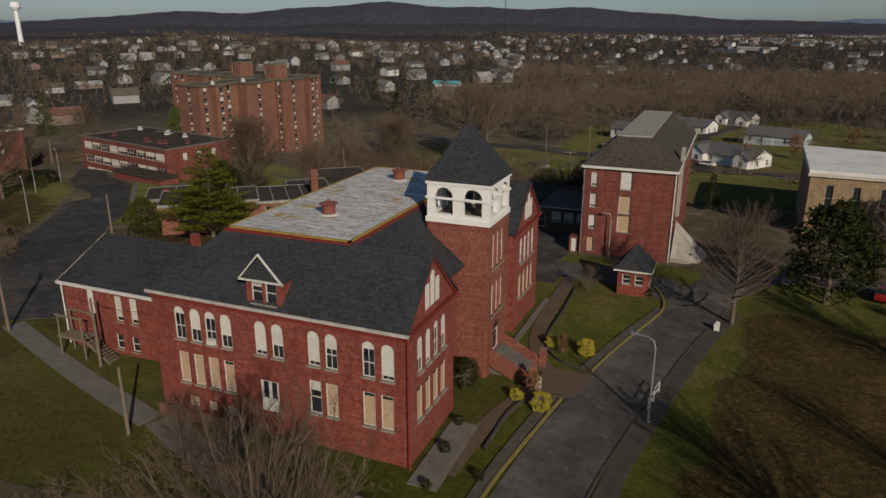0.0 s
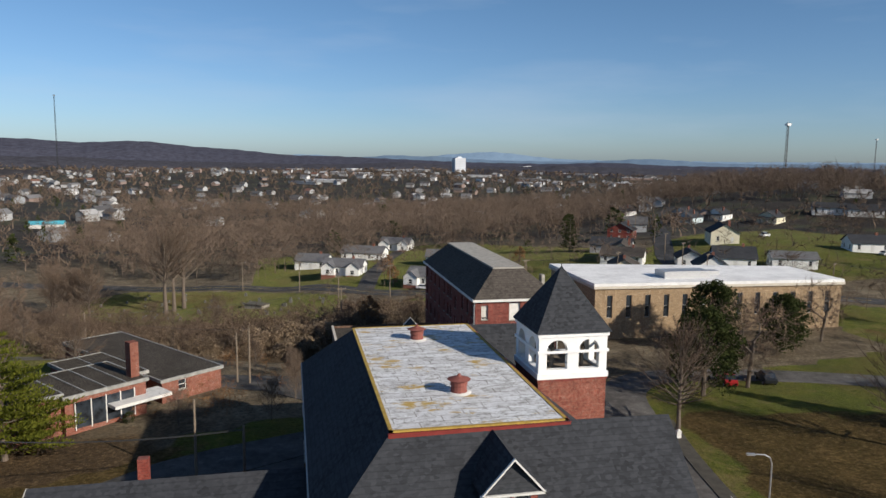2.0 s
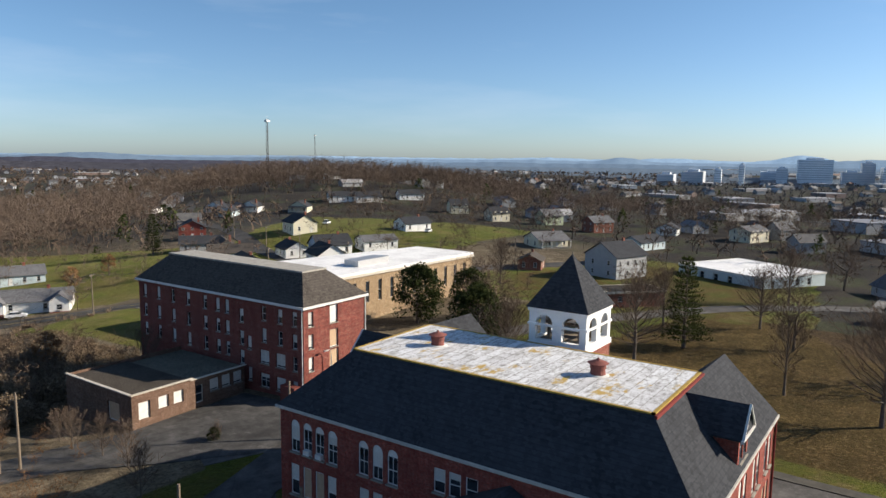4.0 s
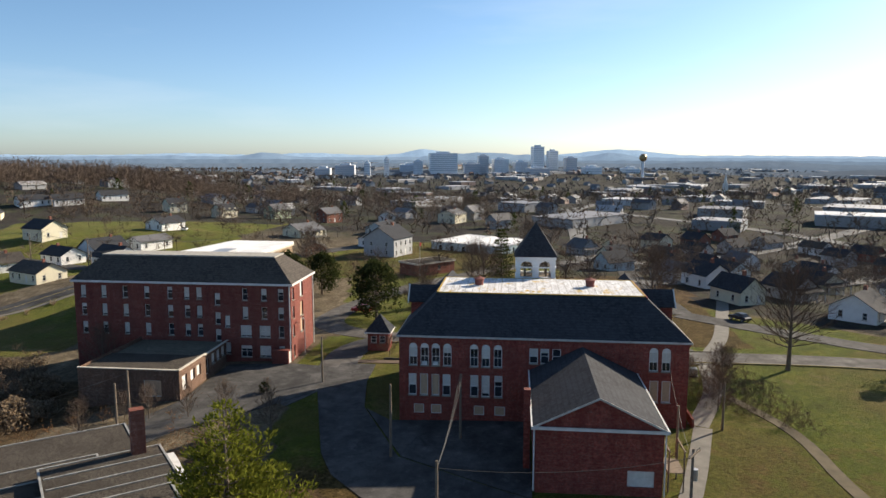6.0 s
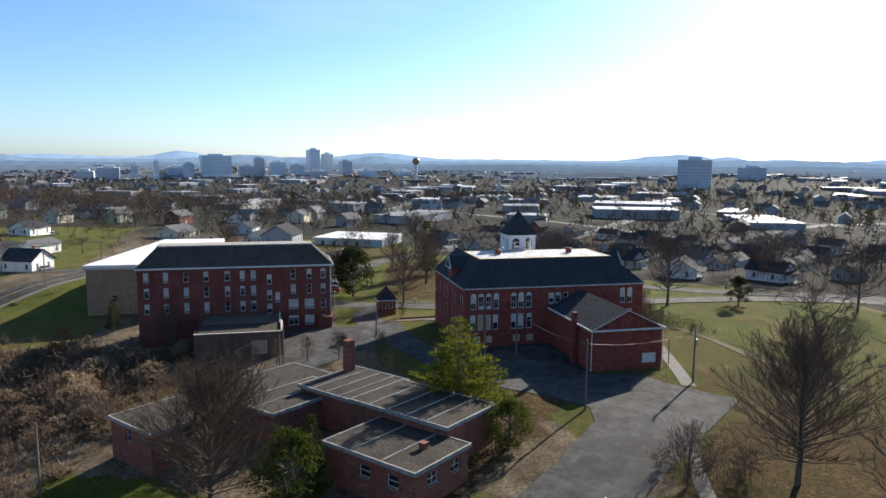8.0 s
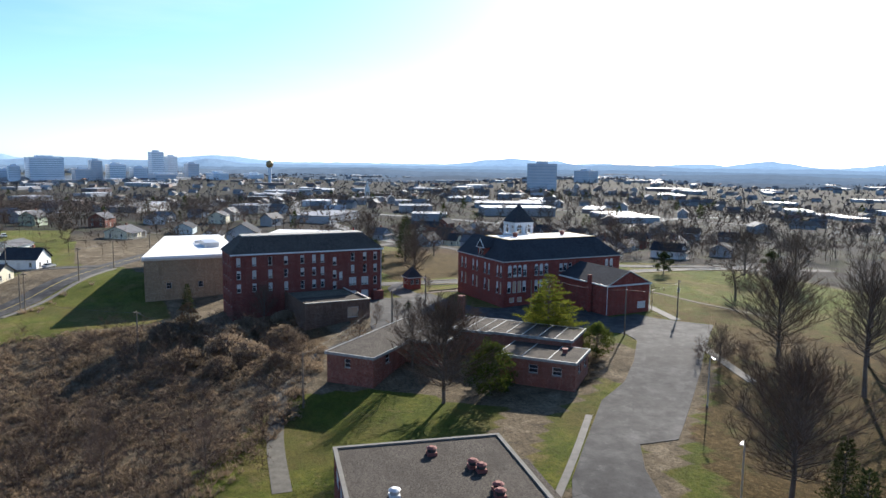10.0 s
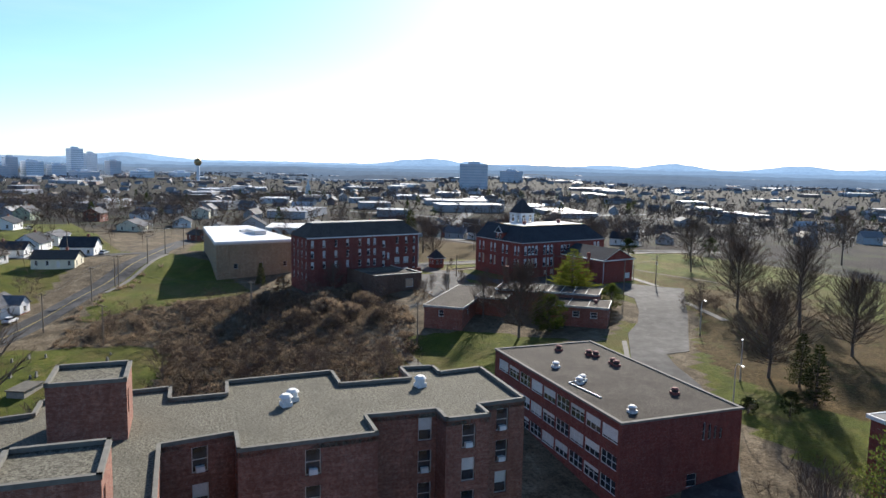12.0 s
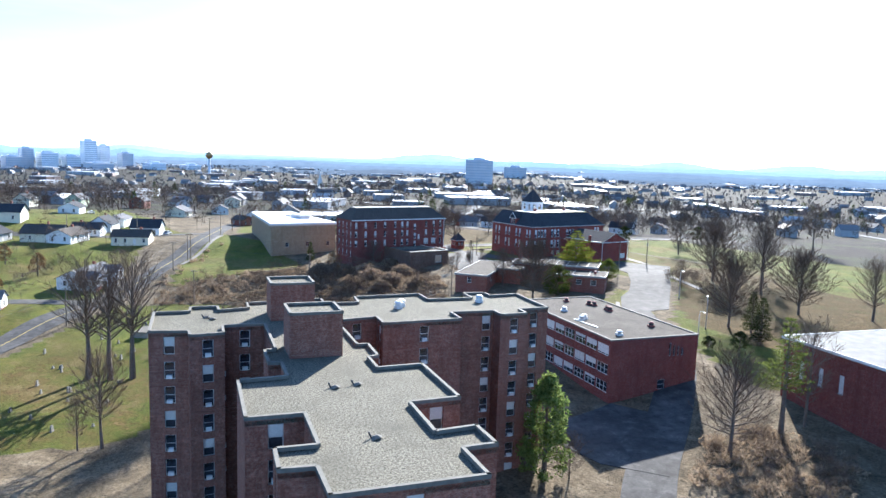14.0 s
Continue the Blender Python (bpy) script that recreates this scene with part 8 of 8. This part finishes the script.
# ---- poles, lamps and wires ----
def utility_pole(x, y, h=10.0, turn=0.0, arms=1, box=False, label="weathered wooden utility pole with crossarm"):
    ob = thing("utility_pole", label, "pole", pose(x, y, ground_z(x, y), 0, 0, turn), "utility poles")
    part("pole", Mesh().tube((0, 0, -0.5), (0, 0, h), 0.17, 0.11, 8), WOOD, ob)
    for k in range(arms):
        z = h - 0.5 - 0.9 * k
        part("crossarm", Mesh().box(-1.2, -0.2, z, 1.2, -0.08, z + 0.14), WOOD, ob)
        for u in (-1.05, -0.5, 0.5, 1.05):
            part("insulator", Mesh().tube((u, -0.14, z + 0.14), (u, -0.14, z + 0.34), 0.05, 0.03, 6), STONE, ob)
    if box:
        part("transformer", Mesh().tube((0.35, -0.1, h - 2.9), (0.35, -0.1, h - 1.9), 0.27, 0.27, 10), METAL, ob, "grey drum transformer")
    return ob


def street_lamp(x, y, h=7.5, turn=0.0, reach=1.6):
    ob = thing("street_lamp", "pale metal street lamp with a curved arm", "lamp", pose(x, y, ground_z(x, y), 0, 0, turn), "street lamps")
    part("pole", Mesh().tube((0, 0, -0.3), (0, 0, h - 0.8), 0.11, 0.07, 8), METAL, ob)
    arm = Mesh()
    pts = [(0, 0, h - 0.8), (reach * 0.12, 0, h - 0.25), (reach * 0.4, 0, h - 0.02), (reach, 0, h)]
    for a, b in zip(pts, pts[1:]):
        arm.tube(a, b, 0.05, 0.045, 6)
    part("arm", arm, METAL, ob)
    part("lamp_head", Mesh().box(reach - 0.15, -0.14, h - 0.1, reach + 0.55, 0.14, h + 0.06), METAL, ob)
    part("base_collar", Mesh().tube((0, 0, -0.1), (0, 0, 0.35), 0.2, 0.16, 8), CONCRETE, ob)


utility_pole(-78.4, 70.6, 10, 40, 0, False, "wooden pole with a lamp arm and wires")
utility_pole(-71.8, 49.6, 8.8, -35, 1, True)
utility_pole(-55.8, 78.3, 8.5, 60, 0, False, "plain pale wooden pole in the asphalt")
utility_pole(-52.4, 111, 8.5, 30, 0, False, "plain wooden pole beside the court")
utility_pole(-54.2, 111.6, 7.5, 30, 0, False, "plain wooden pole beside the court")
utility_pole(-31.1, 93, 7.0, 0, 0, False, "slender dark pole beside the lane")
utility_pole(-81.7, 138.3, 9.0, 30, 0, False, "plain wooden pole on the slope")
utility_pole(-35.8, 159.3, 9.0, 30, 1)
utility_pole(-44.8, 39.3, 6.0, 0, 0, False, "short slender pole beside the footpath")
utility_pole(-56.3, 47.3, 7.0, 40, 0, False, "brown wooden pole before the annex")
utility_pole(-50.6, 70.9, 8.0, 0, 0, False, "wooden pole close to the rear wall")
for x, y in ((0, 191), (14, 183), (52.9, 160.4), (34, 170), (78, 148), (-19, 204), (-44, 226), (102, 137), (-34.2, 193.2), (-62, 243), (14, 182), (72, 214), (88, 250), (98, 285), (64, 190)):
    utility_pole(x, y, 9.5, 35, 1)
street_lamp(-6.5, 57.3, 7.6, 165)
street_lamp(-113.6, 85.2, 8.0, 150)
street_lamp(-136.5, 104.8, 8, 120)
street_lamp(-143, 116.4, 7.5, 150, 2.0)
street_lamp(-17.0, 99.9, 6.5, 180, 0.8)


def wire(pts, sag=0.8, label="thin black overhead wire between poles", r=0.022):
    cu = bpy.data.curves.new("wire", "CURVE")
    cu.dimensions, cu.bevel_depth, cu.bevel_resolution = "3D", r, 0
    for a, b in zip(pts, pts[1:]):
        sp = cu.splines.new("POLY")
        sp.points.add(12)
        for k in range(13):
            q = Vector(a).lerp(Vector(b), k / 12)
            sp.points[k].co = (q.x, q.y, q.z - sag * 4 * (k / 12) * (1 - k / 12), 1)
    cu.materials.append(DARK_METAL)
    return tagged(new("overhead_wire", cu), label, "wire", "overhead wires")


def pole_top(x, y, h):
    return (x, y, ground_z(x, y) + h)


for dx in (-0.6, 0.0, 0.6):
    wire([pole_top(-78.4 + dx * 0.2, 70.6, 9.4), (-50.6, 70.9 + dx * 0.3, 5.4)], 0.9)
wire([pole_top(-71.8, 49.6, 8), pole_top(-56.3, 47.3, 6.6), (-45.2, 46.0, 6)], 0.5)
wire([pole_top(-78.4, 70.6, 9.4), pole_top(-71.8, 49.6, 8.0)], 0.8)
wire([pole_top(-52.4, 111, 8.2), pole_top(-81.7, 138.3, 8.6), pole_top(-35.8, 159.3, 8.6), pole_top(0, 191, 9)], 1.0)
for s in (-0.9, 0.9):
    wire([pole_top(x + s * 0.5, y + s * 0.7, 9.3) for x, y in ((-62, 243), (-44, 226), (-19, 204), (0, 191), (14, 183), (34, 170), (52.9, 160.4), (78, 148), (102, 137))], 0.8)
    wire([pole_top(x + s * 0.7, y, 9.3) for x, y in ((52.9, 160.4), (72, 214), (88, 250), (98, 285))], 0.8)


# ---- cars ----
def car(x, y, turn, color, label, tall=0.0):
    ob = thing("car", label, "car", pose(x, y, ground_z(x, y) + 0.12, 0, 0, turn), "parked cars")
    paint = plain(label.split()[0] + "_car_paint", color, 0.3, 0.08, 1.0, 0.1, 0.5)
    side = [(-2.2, 0.35), (-2.25, 0.8), (-1.9, 0.95 + tall * 0.4), (-1.0, 1.0 + tall * 0.4), (1.0, 1.0 + tall * 0.2), (2.05, 0.85 + tall * 0.2), (2.25, 0.6), (2.2, 0.35)]
    body = Mesh()
    i = len(body.v)
    n = len(side)
    body.v += [(u, s * 0.88, z) for s in (-1, 1) for u, z in side]
    body.f += [tuple(i + k for k in range(n)), tuple(i + n + k for k in reversed(range(n)))] + [(i + k, i + n + k, i + n + (k + 1) % n, i + (k + 1) % n) for k in range(n)]
    part("body", body, paint, ob)
    cab = Mesh()
    lo, hi = [(-1.75, 0.95), (1.05, 0.95)], [(-1.3 - tall * 0.4, 1.45 + tall), (0.35, 1.45 + tall)]
    v = [(lo[0][0], -0.84), (lo[1][0], -0.84), (lo[1][0], 0.84), (lo[0][0], 0.84)]
    t = [(hi[0][0], -0.68), (hi[1][0], -0.68), (hi[1][0], 0.68), (hi[0][0], 0.68)]
    b, c = [(u, w, 0.95 + tall * 0.2) for u, w in v], [(u, w, 1.42 + tall) for u, w in t]
    for k in range(4):
        cab.face(b[k], b[(k + 1) % 4], c[(k + 1) % 4], c[k])
    part("car_window", cab, GLASS, ob)
    part("car_roof", Mesh().prism(t, 1.42 + tall, 1.47 + tall), paint, ob)
    for u in (-1.4, 1.4):
        for s in (-1, 1):
            w = part("wheel", Mesh().tube((u, s * 0.72, 0.22), (u, s * 0.92, 0.22), 0.33, 0.33, 12), BLACK, ob)
            part("rim", Mesh().tube((u, s * 0.92, 0.22), (u, s * 0.935, 0.22), 0.2, 0.2, 10), METAL, w)


car(16.7, 97.6, 75, (0.28, 0.02, 0.02), "red car in the shade of a bare tree", 0.25)
car(23, 97.3, 75, (0.02, 0.022, 0.025), "black car in the shade of a bare tree", 0.2)
car(128.5, 241, 20, (0.75, 0.75, 0.75), "white van on the hillside lawn", 0.35)
car(-8, 210.3, -30, (0.75, 0.75, 0.76), "white car before a white house")
car(16, 19, 30, (0.03, 0.03, 0.035), "black car on the street", 0.1)
car(64.8, 178.5, -35, (0.4, 0.41, 0.42), "silver car at the kerb")
car(90, 206, 40, (0.3, 0.03, 0.02), "red car beside a white house", 0.2)
car(83, 208, 60, (0.04, 0.04, 0.05), "dark car beside a white house")
car(-15, 305, 10, (0.5, 0.5, 0.5), "grey car beside a house")
car(140, 197, 15, (0.7, 0.7, 0.7), "white car on the grass")

# ---- kerbs and walks before the school ----
ribbon("kerb", [(-25, -28), (-18.8, -4), (-16.4, 16), (-16.0, 44), (-14.0, 58)], 0.22, YELLOW, "kerb with faded yellow paint", 0.2, category="kerb", step=1.5)
ribbon("kerb", [(-12.6, 64), (-11.1, 71), (-7.2, 84.5), (-9.5, 90)], 0.22, YELLOW, "kerb with faded yellow paint", 0.2, category="kerb", step=1.5)
ribbon("pavement", [(-16.8, 30), (-16.7, 44), (-14.8, 58)], 0.9, MOSSY, "narrow mossy concrete strip behind the kerb", 0.12, category="path")
ribbon("pavement", [(-13.4, 64), (-11.9, 71), (-8.2, 83)], 0.9, MOSSY, "narrow mossy concrete strip behind the kerb", 0.12, category="path")
ribbon("kerb", [(-9.4, 30), (-9.3, 46), (-7.3, 58), (-4.4, 73), (-1.0, 86)], 0.2, DARK_PATH, "low mossy concrete kerb", 0.14, category="kerb", step=1.5)
ribbon("pavement", [(-8.4, 34), (-8.4, 46), (-6.4, 58), (-3.6, 73), (-0.2, 85)], 1.6, DARK_PATH, "dark footpath beside the drive", 0.07, category="path")
WALK_BRICK = plain("brown_brick_paving", (0.13, 0.09, 0.065), 0.95, 0.4, 1.2, world=True)
sheet("pavement", [(-16.8, 58.6), (-13.0, 58.6), (-12.2, 63.4), (-16.8, 63.6)], WALK_BRICK, "brown paved walk from steps to drive", 0.1)
ribbon("pavement", [(-16.5, 62.5), (-18.6, 64.5), (-19.8, 68), (-19.9, 78), (-20.2, 90)], 1.6, WALK_BRICK, "brown paved walk along the school front", 0.09, category="path")
ribbon("pavement", [(-16.5, 59.5), (-18.4, 56.5), (-19.0, 50), (-19.4, 44)], 1.5, WALK_BRICK, "brown paved walk along the school front", 0.09, category="path")
ribbon("kerb", [(-12.9, 63.9), (-15.6, 64.6), (-17.4, 66.2), (-18.4, 69), (-18.4, 78), (-18.6, 86)], 0.2, DARK_PATH, "low mossy stone edging round the lawn", 0.3, category="kerb", step=1.0)
ribbon("kerb", [(-13.8, 58.4), (-16.6, 57.8), (-17.6, 55), (-17.7, 48)], 0.2, DARK_PATH, "low mossy stone edging round the lawn", 0.3, category="kerb", step=1.0)
sheet("pavement", [(-21.5, 42.0), (-19.2, 42.0), (-19.2, 51.0), (-21.5, 51.0)], CONCRETE, "cracked concrete apron beside the wall", 0.12)
sheet("pavement", [(-21.4, 66.0), (-20.8, 66.0), (-20.8, 81), (-21.4, 81)], CONCRETE, "narrow concrete strip below the wall", 0.14)


def white_post(x, y, h, label):
    ob = thing("white_post", label, "post", pose(x, y, ground_z(x, y)))
    part("post", Mesh().box(-0.28, -0.22, -0.2, 0.28, 0.22, h), WHITE, ob)
    part("cap", Mesh().tube((0, 0, h), (0, 0, h + 0.18), 0.3, 0.12, 8), WHITE, ob)


white_post(-16.4, 59.0, 1.1, "small white marker stone beside the steps")
white_post(-1.9, 79.4, 0.9, "white painted stone at the foot of a tree")
for n in range(2):
    rk = thing("pipe_rail", "white bent pipe rail beside the footpath", "rail", pose(-6.6 + 0.25 * n, 60.0 + 2.0 * n, ground_z(-6.5, 60), 0, 0, 80), "pipe rails")
    for u in (-0.8, 0.8):
        part("upright", Mesh().tube((u, 0, -0.2), (u, 0, 1.1), 0.06, 0.06, 6), WHITE, rk)
    for z in (0.55, 1.1):
        part("rail", Mesh().tube((-0.85, 0, z), (0.85, 0, z), 0.055, 0.055, 6), WHITE, rk)
ac = thing("air_conditioner", "grey outdoor cooling unit on the lawn", "appliance", pose(-22.9, 37.6, ground_z(-22.9, 37.6)))
part("case", Mesh().box(-0.6, -0.6, 0.08, 0.6, 0.6, 1.15), METAL, ac)
part("grille", Mesh().tube((0, 0, 1.15), (0, 0, 1.2), 0.45, 0.45, 14), DARK_METAL, ac)
part("pad", Mesh().box(-0.75, -0.75, -0.1, 0.75, 0.75, 0.08), CONCRETE, ac)
flag = thing("flag_pole", "tall flagpole with a red flag", "flag", pose(36, 87.5, ground_z(36, 87.5)))
part("pole", Mesh().tube((0, 0, -0.3), (0, 0, 13), 0.08, 0.05, 8), METAL, flag)
fl2 = Mesh()
for k in range(6):
    a, b = k / 6, (k + 1) / 6
    ya, yb = 0.18 * math.sin(a * 7), 0.18 * math.sin(b * 7)
    fl2.face((a * 1.3, ya, 12.8 - a * 0.3), (b * 1.3, yb, 12.8 - b * 0.3), (b * 1.3, yb, 12.0 - b * 0.3), (a * 1.3, ya, 12.0 - a * 0.3))
part("flag", fl2, plain("red_cloth", (0.5, 0.02, 0.02), 0.9, 0.1), flag)


# ---- the small cemetery below the slope ----
grave = random.Random(5)
GRAVE = plain("weathered_headstone", (0.17, 0.165, 0.145), 0.95, 0.5, 2.0)
stone_data = {}
for w, h in ((0.6, 0.8), (0.5, 0.55), (0.8, 1.1)):
    pts = [(-w / 2, 0), (w / 2, 0), (w / 2, h * 0.75), (w * 0.3, h * 0.95), (0, h), (-w * 0.3, h * 0.95), (-w / 2, h * 0.75)]
    g2 = Mesh()
    g2.v = [(x, y, z) for y in (-0.11, 0.11) for x, z in pts]
    g2.f = [tuple(range(7)), tuple(reversed(range(7, 14)))] + [(k, k + 7, (k + 1) % 7 + 7, (k + 1) % 7) for k in range(7)]
    stone_data[(w, h)] = (g2.data("slab", GRAVE), Mesh().box(-w * 0.65, -0.25, -0.3, w * 0.65, 0.25, 0.1).data("plinth", GRAVE))
for k in range(105):
    x, y = grave.uniform(-104, -34), grave.uniform(186, 248)
    if not bool(in_poly(np.array([x]), np.array([y]), [(-40, 192), (-36, 209), (-59, 233), (-94, 248), (-106, 230), (-94, 208), (-64, 193)])[0]) or math.hypot(x + 56, y - 210) < 6:
        continue
    hs = thing("headstone", "small weathered grey headstone standing in the grass", "headstone", pose(x, y, ground_z(x, y), 0, 0, -30 + grave.uniform(-6, 6)), "headstones")
    sl, pl = stone_data[grave.choice(list(stone_data))]
    part("slab", sl, None, hs)
    part("plinth", pl, None, hs)
vault = thing("burial_vault", "low mossy stone burial vault with a flat slab in the grass", "tomb", pose(-56, 210, ground_z(-56, 210), 0, 0, -36))
part("vault_wall", Mesh().box(-3.0, -1.7, -1.0, 3.0, 1.7, 1.1), STONE, vault)
part("cover_slab", Mesh().box(-3.2, -1.9, 1.1, 3.2, 1.9, 1.28), MOSSY, vault, "flat mossy stone slab")
LINE = plain("worn_road_line", (0.42, 0.33, 0.10), 0.9, 0.5, 2.0, world=True)
ribbon("road_line", [(90, 149), (46, 168), (30, 178), (10, 191.5), (-6, 202), (-26, 216.5), (-44, 234), (-58, 246), (-98, 262)], 0.22, LINE, "worn yellow centre line", 0.1, category="marking", deep=0.01)
